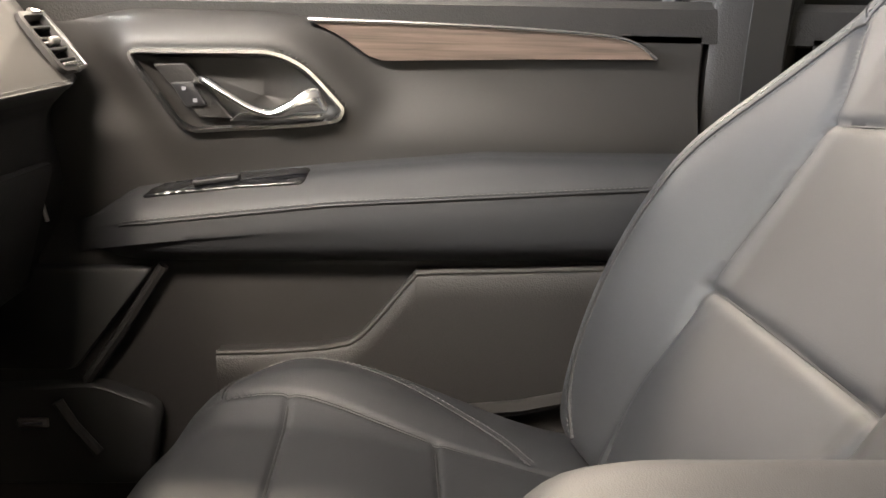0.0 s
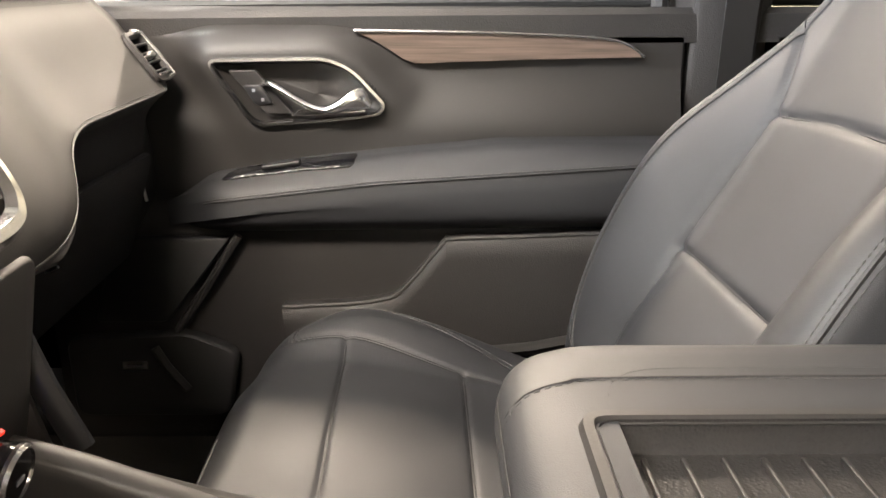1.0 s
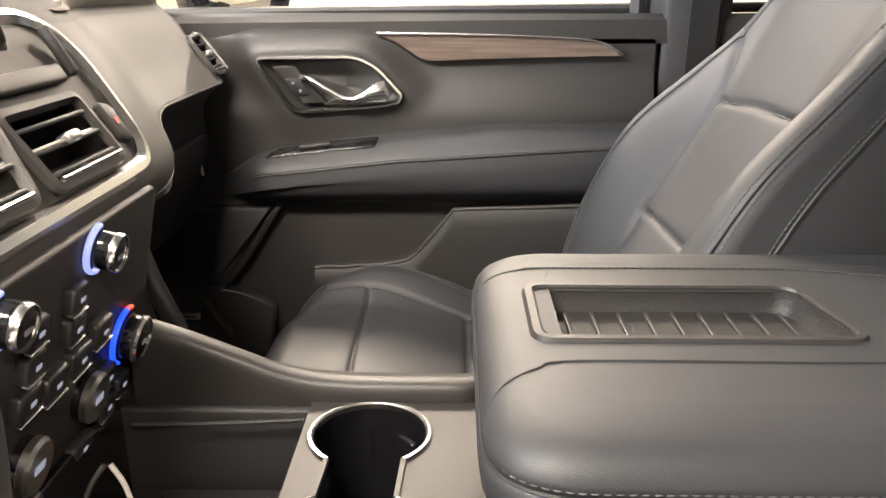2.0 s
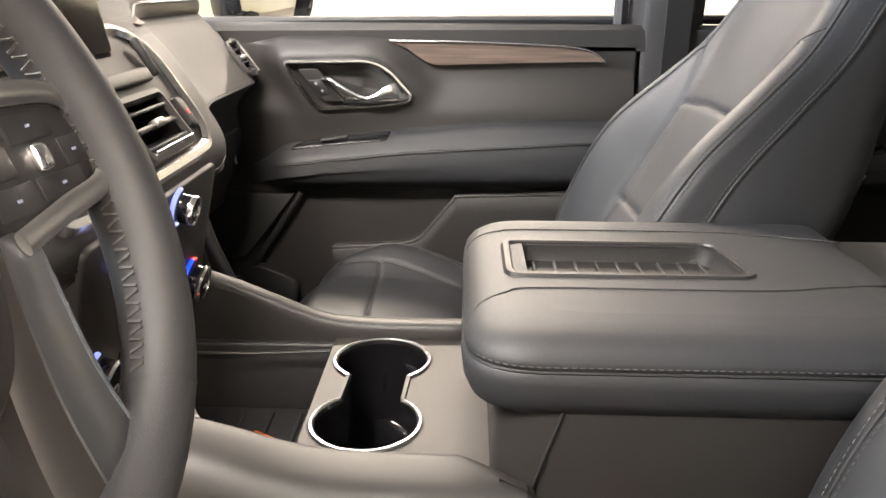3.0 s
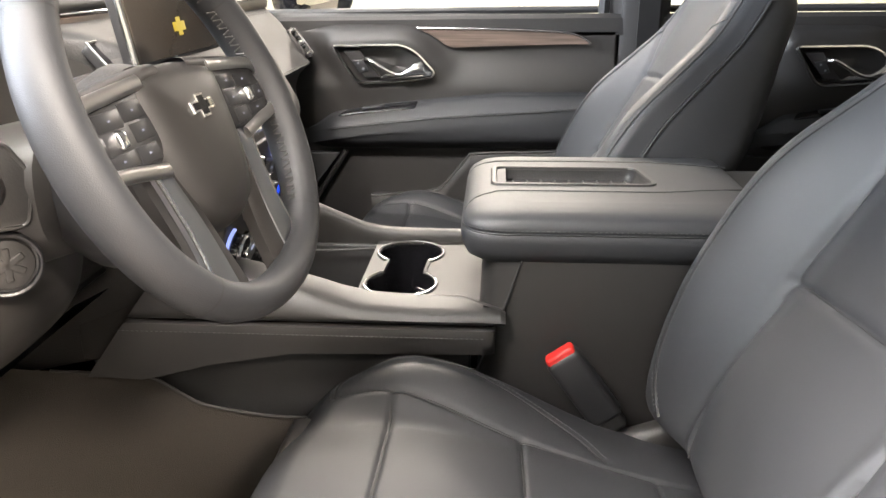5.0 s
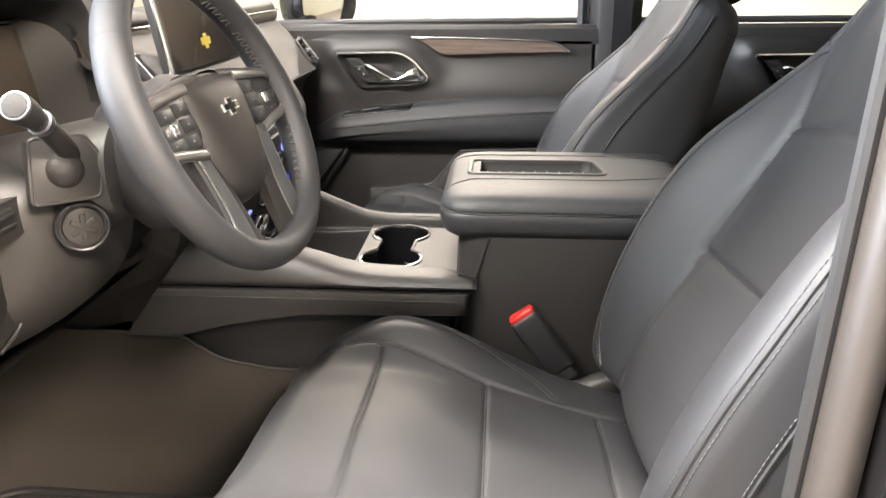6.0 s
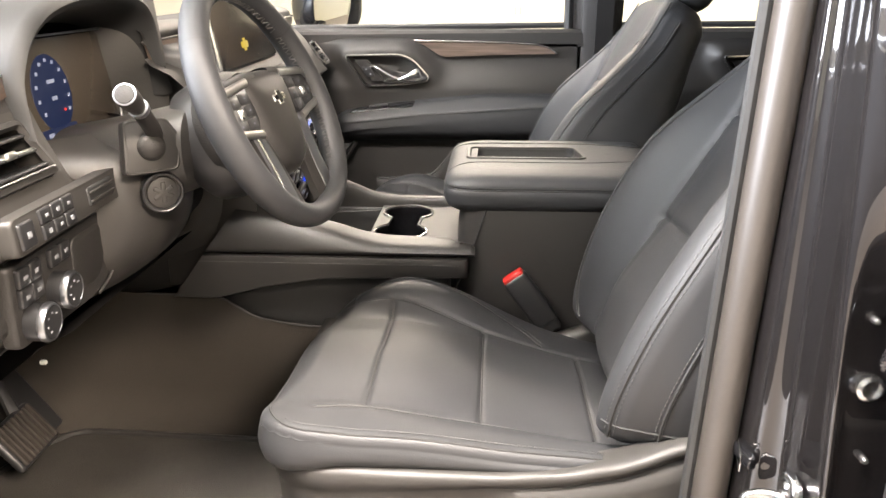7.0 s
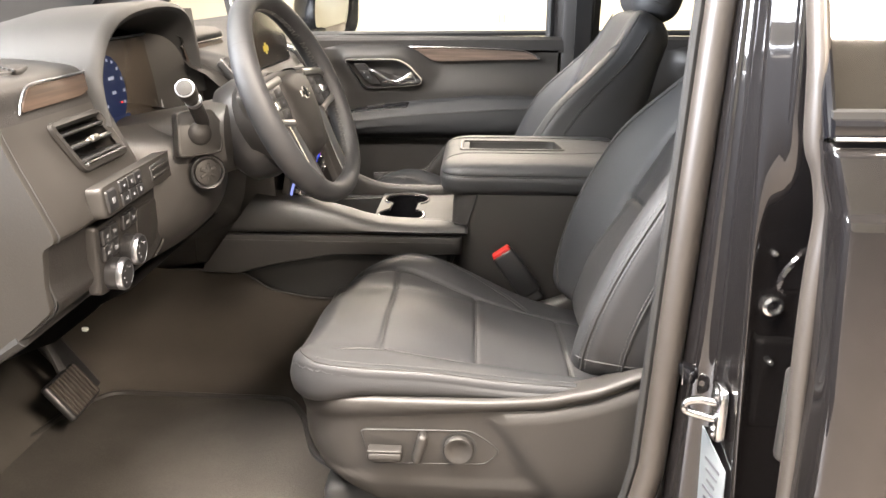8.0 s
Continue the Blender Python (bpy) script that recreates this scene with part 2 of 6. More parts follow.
CEILING = material("grey_ceiling", (0.30, 0.295, 0.28), 0.85, bump=0.2, scale=40, vary=0.05, blotch=1)
CONCRETE = material("concrete_floor", (0.37, 0.325, 0.29), 0.5, bump=0.3, scale=50, vary=0.25, blotch=2)
HEADLINER = material("headliner_cloth", (0.30, 0.285, 0.26), 0.95, bump=0.6, scale=900, vary=0.08)
OUTLET = material("white_plastic", (0.8, 0.8, 0.78), 0.4, vary=0.03)
ORANGE = material("orange_card", (0.55, 0.10, 0.012), 0.5, vary=0.05)
CAP = material("end_cap_plastic", (0.024, 0.0225, 0.0205), 0.60, spec=0.29, bump=0.15, scale=520, grain="leather", vary=0.12)
# screen glass whose tan base colour stands in for the cabin's reflection
REFLECT_TONE_GLASS = material("screen_glass_reflection_tone", (0.055, 0.046, 0.037), 0.20, vary=0.12, rough_vary=0.04)
GLASS_SCREEN = glass_material("windscreen_glass", (0.80, 0.83, 0.80), 0.1)
GLASS = glass_material("clear_glass", (0.93, 0.95, 0.93), 0.1)
TINTED = material("tinted_window_glass", (0.012, 0.011, 0.009), 0.03, vary=0.05, rough_vary=0.0, spec=0.6)
MIRROR = material("mirror_glass", (0.85, 0.86, 0.86), 0.02, 1.0, vary=0.01, rough_vary=0.0)
ICON = glow("lit_icons", (0.75, 0.80, 1.0), 0.06)
BLUE = glow("blue_ring_light", (0.01, 0.06, 1.0), 0.36)
PALE = glow("pale_ring_light", (0.35, 0.42, 1.0), 0.2)
REDGLOW = glow("red_ring_light", (1.0, 0.04, 0.02), 0.25)
DIAL = glow("gauge_blue", (0.010, 0.020, 0.065), 0.14)
AMBER = glow("amber_lamp", (1.0, 0.35, 0.03), 0.3)
YELLOW = glow("yellow_sign", (0.95, 0.70, 0.02), 0.08)
TUBE = glow("fluorescent_diffuser", (1.0, 0.95, 0.85), 5.0)

# ---- garage ----


def wall_box(name, a, b, mat, label, category):
    c = [(p + q) / 2 for p, q in zip(a, b)]
    s = [abs(q - p) for p, q in zip(a, b)]
    return single(name, rbox(c, s, 0), mat, label, category, kind="structure")


wall_box("floor", (-6.2, -8.7, -0.2), (7.2, 9.2, 0.0), CONCRETE, "grey concrete garage floor with faint stains", "floor")
wall_box("wall_east", (-6.2, 9.0, 0.0), (7.2, 9.2, CEIL), WALL, "cream painted garage wall with bright light", "wall")
wall_box("wall_west", (-6.2, -8.7, 0.0), (7.2, -8.5, CEIL), WALL, "cream painted garage wall", "wall")
wall_box("wall_north", (-6.2, -8.5, 0.0), (-6.0, DOOR[0], CEIL), WALL, "cream painted garage wall beside the window", "wall")
wall_box("wall_north", (-6.2, DOOR[1], 0.0), (-6.0, 9.0, CEIL), WALL, "cream painted garage wall", "wall")
wall_box("wall_north", (-6.2, DOOR[0], 0.0), (-6.0, DOOR[1], DOOR[2]), WALL, "cream painted garage wall under the window", "wall")
wall_box("wall_north", (-6.2, DOOR[0], DOOR[3]), (-6.0, DOOR[1], CEIL), WALL, "cream painted garage wall over the window", "wall")
wall_box("wall_south", (7.0, -8.5, 0.0), (7.2, 9.0, CEIL), WALL, "cream painted garage wall", "wall")
wall_box("ceiling", (-6.2, -8.7, CEIL), (7.2, 9.2, CEIL + 0.2), CEILING, "grey garage ceiling", "ceiling")
for lx, ly, ln, lw, lc in LAMPS:
    fit_ = thing("ceiling_light", (lx, ly, CEIL), "long fluorescent ceiling light with white diffuser", "ceiling light", "garage ceiling lights")
    part("housing", rbox((lx, ly, CEIL - 0.035), (ln + 0.06, 0.66, 0.07), 0.01), OUTLET, fit_)
    part("diffuser", rbox((lx, ly, CEIL - 0.09), (ln, 0.55, 0.05), 0.015), TUBE, fit_)

socket = thing("wall_socket", (0.43, 9.0, 1.0), "cream painted wall box with two sockets on the wall", "socket")
part("cover_plate", rbox((0.43, 8.985, 1.02), (0.16, 0.03, 0.34), 0.006), WALL, socket)
for dx in (-0.03, 0.03):
    part("outlet_face", rbox((0.43 + dx, 8.967, 0.95), (0.026, 0.01, 0.10), 0.004), HEADLINER, socket)

# ---- car body ----
car = thing("car", (0.6, 0.0, 0.0), "dark metallic black large SUV with open driver's door, parked on concrete", "car")


# roof and headliner as curved shells
def shell(x0, x1, y0, z, crown, nx=10, ny=13):
    rows = []
    for i in range(nx + 1):
        x = x0 + (x1 - x0) * i / nx
        rows.append([(x, -y0 + 2 * y0 * j / ny, z - crown * ((2 * j / ny - 1) ** 4) - 0.05 * max(0, 0.5 - x) ** 2) for j in range(ny + 1)])
    return grid(rows)


part("roof", shell(-0.12, 3.3, 0.74, 1.88, 0.10), PAINT, car)
part("headliner", shell(-0.10, 3.28, 0.70, 1.83, 0.07), HEADLINER, car, "light grey cloth headliner")
ws = grid([[(-0.98 + 0.86 * i / 6, (-0.80 + 0.12 * i / 6) + (1.60 - 0.24 * i / 6) * j / 8, 1.22 + 0.61 * (i / 6) ** 0.9) for j in range(9)] for i in range(7)])
shield = part("windscreen", ws, GLASS_SCREEN, car, "clear glass windscreen")
shield.visible_shadow = False
for s in (-1, 1):
    part("front_pillar", sweep(smooth_path([(-1.0, s * 0.81, 1.20), (-0.6, s * 0.775, 1.50), (-0.12, s * 0.70, 1.80), (0.2, s * 0.69, 1.84)], 5), circle(0.035, 10, 0.05)), HARD, car)
    part("roof_rail", sweep([(0.1, s * 0.71, 1.82), (1.5, s * 0.72, 1.83), (3.3, s * 0.70, 1.80)], circle(0.04, 8, 0.05)), HARD, car)
part("bonnet", rbox((-1.75, 0, 1.0), (1.6, 1.75, 0.34), 0.08, 4), PAINT, car)
part("tail", rbox((3.25, 0, 1.1), (0.12, 1.8, 1.3), 0.05, 3), PAINT, car)
part("underbody", rbox((0.55, 0, 0.52), (5.2, 1.66, 0.16), 0.03), DARK, car)
part("bulkhead", rbox((-0.92, 0, 0.92), (0.08, 1.68, 0.62), 0.02), DARK, car)
for x in (-1.25, 2.3):
    for s in (-1, 1):
        wh = part("wheel", lathe([(0.20, -0.12), (0.24, -0.11), (0.24, 0.11), (0.20, 0.12)], lambda a, b, c, x=x, s=s: (x + a, s * 0.80 + c, 0.40 + b), 24), SATIN, car)
        part("tyre", lathe([(0.235, -0.12), (0.30, -0.14), (0.38, -0.13), (0.40, -0.09), (0.40, 0.09), (0.38, 0.13), (0.30, 0.14), (0.235, 0.12)], lambda a, b, c, x=x, s=s: (x + a, s * 0.80 + c, 0.40 + b), 32), RUBBER, wh)

# passenger side: outer skin, window glass
part("outer_skin", rbox((0.5, 0.955, 0.92), (2.9, 0.03, 0.66), 0.012), PAINT, car)
part("quarter_panel", rbox((2.55, 0.9, 1.25), (1.3, 0.06, 1.1), 0.02), HARD, car)
g = part("front_window", grid([[(-0.50 + 0.90 * i / 4, 0.90 - 0.16 * j / 6 - 0.03 * (j / 6) ** 2, 1.23 + 0.60 * j / 6) for j in range(7)] for i in range(5)]), GLASS, car, "clear side window glass")
g.visible_shadow = False
g = part("rear_window", grid([[(0.48 + 0.90 * i / 4, 0.90 - 0.16 * j / 6 - 0.03 * (j / 6) ** 2, 1.23 + 0.60 * j / 6) for j in range(7)] for i in range(5)]), GLASS, car, "side window glass of the rear door")
g.visible_shadow = False
# belt line ledge with rubber seal
part("window_ledge", sweep([(-0.62, 0.855, 1.238), (0.1, 0.855, 1.246), (1.5, 0.855, 1.256)], [(-0.05, -0.03), (0.055, -0.03), (0.055, 0.006), (0.045, 0.014), (-0.04, 0.010), (-0.05, 0.0)]), HARD, car)
part("window_seal", tube([(-0.55, 0.885, 1.258), (0.1, 0.885, 1.266), (1.45, 0.885, 1.276)], 0.008, 8), DARK, car)
# centre pillar of the passenger side with belt
pil = part("centre_pillar", sweep(smooth_path([(0.445, 0.845, 0.68), (0.440, 0.84, 1.1), (0.440, 0.835, 1.28), (0.438, 0.78, 1.55), (0.43, 0.71, 1.84)], 6), [(-0.065, -0.05), (0.065, -0.05), (0.075, -0.03), (0.075, 0.022), (0.055, 0.042), (-0.020, 0.042), (-0.030, 0.036), (-0.034, 0.0)], up=(0, -1, 0)), HARD, car, "dark plastic centre pillar trim")
part("door_frame_seal", tube(smooth_path([(0.385, 0.80, 0.70), (0.378, 0.83, 1.1), (0.378, 0.85, 1.27), (0.374, 0.80, 1.55), (0.37, 0.73, 1.82)], 6), 0.012, 8, up=(0, 1, 0)), DARK, car)
part("seat_belt", sweep(smooth_path([(0.462, 0.785, 0.75), (0.464, 0.785, 1.05), (0.465, 0.780, 1.30), (0.46, 0.725, 1.62)], 6), [(-0.023, -0.001), (0.023, -0.001), (0.023, 0.001), (-0.023, 0.001)], up=(0.2, -1, 0)), BUTTON, pil, "black woven seat belt strap")

# driver side: centre pillar jamb in gloss paint; (x, y, lean) low down and beside the window
JAMB_LOW = [(0.600, -0.690, 0.04), (0.450, -0.697, 0.04), (0.426, -0.706, 0.04), (0.4175, -0.718, 0.04), (0.416, -0.738, 0.04), (0.4165, -0.755, 0.03), (0.4195, -0.768, 0.015), (0.424, -0.774, 0.005), (0.431, -0.777, 0.0),
            (0.4385, -0.786, -0.01), (0.440, -0.806, -0.02), (0.440, -0.842, -0.04), (0.4365, -0.852, -0.05), (0.4335, -0.860, -0.05), (0.4348, -0.865, -0.05), (0.4385, -0.8655, -0.04), (0.450, -0.862, -0.02), (0.49, -0.861, 0.0), (0.545, -0.872, 0.0), (0.552, -0.930, 0.0), (0.60, -0.932, 0.0)]
JAMB_TOP = JAMB_LOW[:14] + [(0.4365, -0.866, -0.05), (0.443, -0.872, -0.05), (0.4505, -0.879, -0.05), (0.458, -0.886, -0.05), (0.500, -0.892, 0.0), (0.545, -0.915, 0.0), (0.60, -0.932, 0.0)]


def jamb_row(z):
    t = sstep(1.17, 1.31, z)
    inn = 0.30 * max(0, z - 1.42) - 0.02 * max(0, 1.0 - z)
    P = np.array(JAMB_LOW) * (1 - t) + np.array(JAMB_TOP) * t
    return [(x, y + inn, z) for x, y in smooth_path([(a + k * (z - 1.1), b, 0) for a, b, k in P], 4)[:, :2]]


part("driver_pillar", grid([jamb_row(z) for z in np.linspace(0.60, 1.86, 43)]), PAINT, car, "gloss dark painted door pillar", 60)
part("pillar_trim", grid([[(x + 0.09 * (z - 1.04), y + 0.25 * max(0, z - 1.42), z) for x, y in ((0.60, -0.63), (0.49, -0.64), (0.445, -0.665), (0.425, -0.690), (0.445, -0.694))] for z in np.linspace(0.62, 1.85, 14)]), HARD, car)
SEALP = [(0.401 + 0.043 * (z - 1.1) + (0.0 if z > 0.85 else -0.25 * (0.85 - z)), -0.741 + 0.28 * max(0, z - 1.42), z) for z in np.linspace(0.62, 1.82, 30)]
part("door_seal", sweep(SEALP, circle(0.0155, 18, 0.016), up=(0, -1, 0)), RUBBER, car, "worn rubber door seal")
part("seal_lip", tube([(x - 0.019, y + 0.008, z) for x, y, z in SEALP], 0.0055, 8, up=(0, 1, 0)), DARK, car)
clip = part("pillar_clip", rbox((0.413, -0.764, 1.006), (0.008, 0.030, 0.012), 0.002, m=pose(0, 0, 0, 0, 0, 12)), GLOSS, car)
part("clip_edge", sweep([(0.4085 + 0.2 * (a + 0.764), a, b) for a, b in round_poly([(-0.780, 0.999), (-0.748, 0.999), (-0.748, 1.013), (-0.780, 1.013)], 0.002, 2)], circle(0.0009, 6), up=(1, 0, 0), closed=True), STEEL, clip)

striker = part("door_striker", slab(round_poly([(-0.017, -0.032), (0.017, -0.032), (0.017, 0.032), (-0.017, 0.032)], 0.015), lambda a, b, c: (0.4405 - c, -0.812 - a, 0.985 + b), 0.008, 0.002), STEEL, car, "bare zinc-plated door striker")
part("striker_loop", tube(smooth_path([(0.436, -0.811, 0.995), (0.420, -0.803, 0.994), (0.408, -0.800, 0.990), (0.405, -0.800, 0.984), (0.409, -0.800, 0.978), (0.436, -0.811, 0.975)], 5), 0.0045, 10), STEEL, striker)
for dz in (-0.022, 0.022):
    part("screw", lathe([(0.0080, 0), (0.0080, 0.002), (0.006, 0.0040), (0.002, 0.0044)], lambda a, b, c, dz=dz: (0.4335 - c, -0.813 + a, 0.985 + dz + b), 12), STEEL, striker)
lab = part("sticker", slab(round_poly([(-0.777, 0.950), (-0.838, 0.928), (-0.838, 0.842), (-0.777, 0.818)], 0.003), lambda a, b, c: (0.4402 - 0.17 * (a + 0.838) + 0.024 * (1.1 - b) - c, a, b), 0.0012, 0.0004), PAPER, car, "pale printed sticker with illegible lines")
for k in range(7):
    part("print_bar", rbox((0.4402 - 0.17 * 0.028 + 0.024 * (0.18 + 0.012 * k) - 0.0014, -0.810, 0.918 - 0.012 * k), (0.0012, 0.034 - 0.008 * (k % 3), 0.003), 0, m=pose(0, 0, 0, 0, 0, 9.6)), INK, lab)
for a, b, r in ((0.457, 1.128, 0.010), (0.452, 1.18, 0.003), (0.462, 1.07, 0.003)):
    part("bolt", lathe([(r, 0), (r, 0.005), (r * 0.7, 0.007), (r * 0.68, 0.004), (r * 0.2, 0.004)], lambda p, q, c, a=a, b=b: (a + p, -0.861 - c, b + q), 14), STEEL, car)
part("hinge_bracket", tube(smooth_path([(0.476, -0.879, 1.190), (0.462, -0.888, 1.182), (0.453, -0.889, 1.168), (0.452, -0.888, 1.157), (0.460, -0.887, 1.151), (0.476, -0.882, 1.150)], 5), 0.0038, 8), PAINT, car)
part("hinge_cover", rbox((0.484, -0.893, 1.030), (0.034, 0.016, 0.098), 0.006), KNEE, car)

# rear door on the driver's side
def edge_x(z):
    return float(np.interp(z, [0.55, 1.0, 1.09, 1.19, 1.246, 1.28, 1.303, 1.34], [0.464, 0.4625, 0.462, 0.4560, 0.4535, 0.4446, 0.4396, 0.4375]))


def side_y(z):
    return float(np.interp(z, [0.55, 0.75, 0.95, 1.10, 1.20, 1.244, 1.2475, 1.251, 1.285, 1.297, 1.302], [0.978, 0.990, 0.994, 0.992, 0.988, 0.9858, 0.9848, 0.9825, 0.979, 0.976, 0.968]))


rear = part("rear_door", grid([[(edge_x(z) + a, -0.930 + (side_y(z) - 0.930) * -b, z) for a, b in ((0.06, -0.05), (0.004, 0.0), (0.0, 0.25), (0.0, 0.80), (0.0015, 0.92), (0.004, 0.98), (0.007, 1.0), (0.06, 1.0), (0.25, 1.0), (0.55, 1.0), (0.95, 1.0))]
     for z in (0.55, 0.65, 0.75, 0.85, 0.95, 1.02, 1.10, 1.15, 1.20, 1.225, 1.238, 1.244, 1.2475, 1.251, 1.256, 1.27, 1.285, 1.293, 1.297, 1.302)]), PAINT, car, "gloss dark painted rear door", 60)
part("rear_door_seal", sweep(smooth_path([(0.466, -0.938, 0.55), (0.4645, -0.938, 0.98), (0.4605, -0.938, 1.07), (0.4575, -0.938, 1.178), (0.4585, -0.938, 1.227), (0.4565, -0.938, 1.25), (0.451, -0.938, 1.274), (0.442, -0.938, 1.297), (0.4375, -0.938, 1.34), (0.4355, -0.932, 1.375), (0.430, -0.88, 1.52), (0.416, -0.80, 1.80)], 4), circle(0.0078, 14, 0.012), up=(0, -1, 0)), RUBBER, rear, "grey rubber seal on the rear door edge")
part("belt_moulding", sweep([(0.4400, -0.966, 1.3135), (0.9, -0.968, 1.3155), (1.4, -0.968, 1.319)], [(-0.006, -0.008), (0.007, -0.0075), (0.009, -0.003), (0.009, 0.003), (0.006, 0.0065), (-0.006, 0.008)]), GLOSS, rear, "gloss black strip under the window")
part("bright_line", tube([(0.4405, -0.976, 1.3068), (0.9, -0.978, 1.3088), (1.4, -0.978, 1.3123)], 0.0016, 8), SPOKE, rear, "thin bright line under the strip")
part("window_seal", sweep([(0.4400, -0.962, 1.3235), (0.9, -0.964, 1.3255), (1.4, -0.964, 1.329)], [(-0.005, -0.003), (0.006, -0.003), (0.006, 0.002), (-0.005, 0.003)]), DARK, rear)
part("rear_glass", grid([[(0.4425 + 0.9 * i / 4 - 0.03 * (j / 6), -0.962 + 0.20 * j / 6, 1.30 + 0.5 * j / 6) for j in range(7)] for i in range(5)]), TINTED, rear, "dark tinted window glass")
part("window_frame", sweep([(0.4425, -0.963, 1.305), (0.436, -0.915, 1.42), (0.414, -0.765, 1.80)], circle(0.0045, 8, 0.008), up=(0, -1, 0)), GLOSS, rear)

# front door on the driver's side, swung wide open
DH, DA = Vector((-0.74, -0.86, 0.0)), radians(-68)


def D(a, out, z):
    """a: along the door from its hinge; out: towards the outer skin."""
    return (DH.x + a * math.cos(DA) + out * math.sin(DA), DH.y + a * math.sin(DA) - out * math.cos(DA), z)


door_o = round_poly([(0.0, 0.56), (1.06, 0.56), (1.10, 0.72), (1.11, 1.24), (0.0, 1.22)], 0.04, 4)
fd_ = part("driver_door", slab(door_o, lambda a, b, c: D(a, -0.05 - c, b), 0.11, 0.02), PAINT, car, "dark painted driver door standing wide open")
part("door_lining", slab([tuple(0.5 * (np.array(door_o).mean(axis=0) - p) * 0.1 + p) for p in door_o], lambda a, b, c: D(a, -0.05 + c, b), 0.03, 0.01), SOFT, fd_)
part("window_frame", sweep(smooth_path([D(0.03, -0.09, 1.22), D(0.42, -0.06, 1.55), D(0.66, -0.03, 1.78), D(1.02, -0.03, 1.80), D(1.10, -0.08, 1.24)], 5), circle(0.018, 8, 0.028), up=(0, 0, 1)), GLOSS, fd_)

# floor of the cabin
part("cabin_floor", grid([[(x, y, 0.645 + 0.25 * max(0, -0.52 - x)) for y in np.linspace(-0.76, 0.82, 12)] for x in np.linspace(-0.9, 1.6, 30)]), CARPET, car, "dark grey carpet", 80)
part("passenger_sill", rbox((0.5, 0.87, 0.60), (3.2, 0.18, 0.16), 0.03), DARK, car)
part("door_sill", rbox((0.0, -0.80, 0.60), (1.5, 0.12, 0.12), 0.02), HARD, car)
part("bench", rbox((1.45, 0, 0.95), (0.6, 1.3, 0.5), 0.06, 4), LEATHER, car, "black leather rear seat")
part("toe_board", grid([[(-0.56 - 0.30 * t, y, 0.658 + 0.36 * t ** 1.3) for y in np.linspace(-0.76, 0.82, 10)] for t in np.linspace(0, 1, 8)]), CARPET, car)

mat_ = thing("floor_mat", (-0.3, -0.42, 0.65), "dark grey carpet floor mat with bound edge", "floor mat")
MO = round_poly([(-0.60, -0.70), (-0.10, -0.70), (-0.02, -0.56), (-0.03, -0.47), (-0.09, -0.42), (-0.13, -0.30), (-0.17, -0.235), (-0.515, -0.225), (-0.56, -0.30), (-0.60, -0.48)], 0.03, 4)
part("mat_surface", slab(MO, lambda a, b, c: (a, b, 0.648 + c + 0.10 * max(0, -0.5 - a)), 0.010, 0.004), MAT_MAT, mat_)
part("edge_binding", tube([(a, b, 0.659 + 0.10 * max(0, -0.5 - a)) for a, b in MO], 0.006, 8, closed=True), HARD, mat_, "black stitched edge binding")

brake = thing("brake_pedal", (-0.52, -0.38, 0.75), "ribbed rubber brake pedal on a steel arm", "pedal")
PF = Matrix.Translation((-0.515, -0.375, 0.742)) @ Matrix.Rotation(radians(-38), 4, "Y") @ Matrix.Rotation(radians(8), 4, "Z")
part("pad", rbox((0, 0, 0), (0.014, 0.115, 0.075), 0.006, 3), BUTTON, brake).matrix_basis = PF
for k in range(9):
    part("rib", rbox((0.009, -0.048 + 0.012 * k, 0), (0.006, 0.0065, 0.066), 0.002, 2), RUBBER, brake).matrix_basis = PF
part("arm", tube(smooth_path([(-0.525, -0.36, 0.745), (-0.56, -0.34, 0.80), (-0.62, -0.33, 0.92), (-0.66, -0.33, 1.05)], 5), 0.010, 8, ry=0.006), DARK, brake)
for o in brake.children:
    if o.name.startswith(("pad", "rib")):
        o.matrix_parent_inverse = wmat(brake).inverted()
gas = thing("accelerator_pedal", (-0.58, -0.25, 0.74), "black plastic accelerator pedal", "pedal")
part("pad", rbox((-0.575, -0.265, 0.735), (0.016, 0.055, 0.13), 0.006, 3, m=pose(0, 0, 0, 0, -35, 0)), BUTTON, gas)
part("arm", tube([(-0.60, -0.255, 0.79), (-0.66, -0.24, 0.90), (-0.70, -0.24, 1.0)], 0.008, 8), DARK, gas)
part("pin", rbox((-0.545, -0.245, 0.80), (0.012, 0.008, 0.008), 0.003), OUTLET, gas, "small white plastic pin")

# exterior mirror of the passenger side
mir = thing("wing_mirror", (-0.32, 0.95, 1.22), "gloss black wing mirror outside the passenger window", "mirror")
MO_ = round_poly([(-0.125, -0.078), (0.080, -0.085), (0.120, -0.050), (0.128, 0.060), (0.100, 0.100), (-0.110, 0.105), (-0.135, 0.0)], [0.03, 0.05, 0.04, 0.05, 0.04, 0.04, 0.05], 6)
MF = Matrix.Translation((-0.285, 1.045, 1.322)) @ Matrix.Rotation(radians(-24), 4, "Z")


def mirror_pt(a, b, c):
    """a: across the mirror, towards the car when negative; b: up; c: out of the glass, to the rear."""
    return tuple(MF @ Vector((c, a, b)))


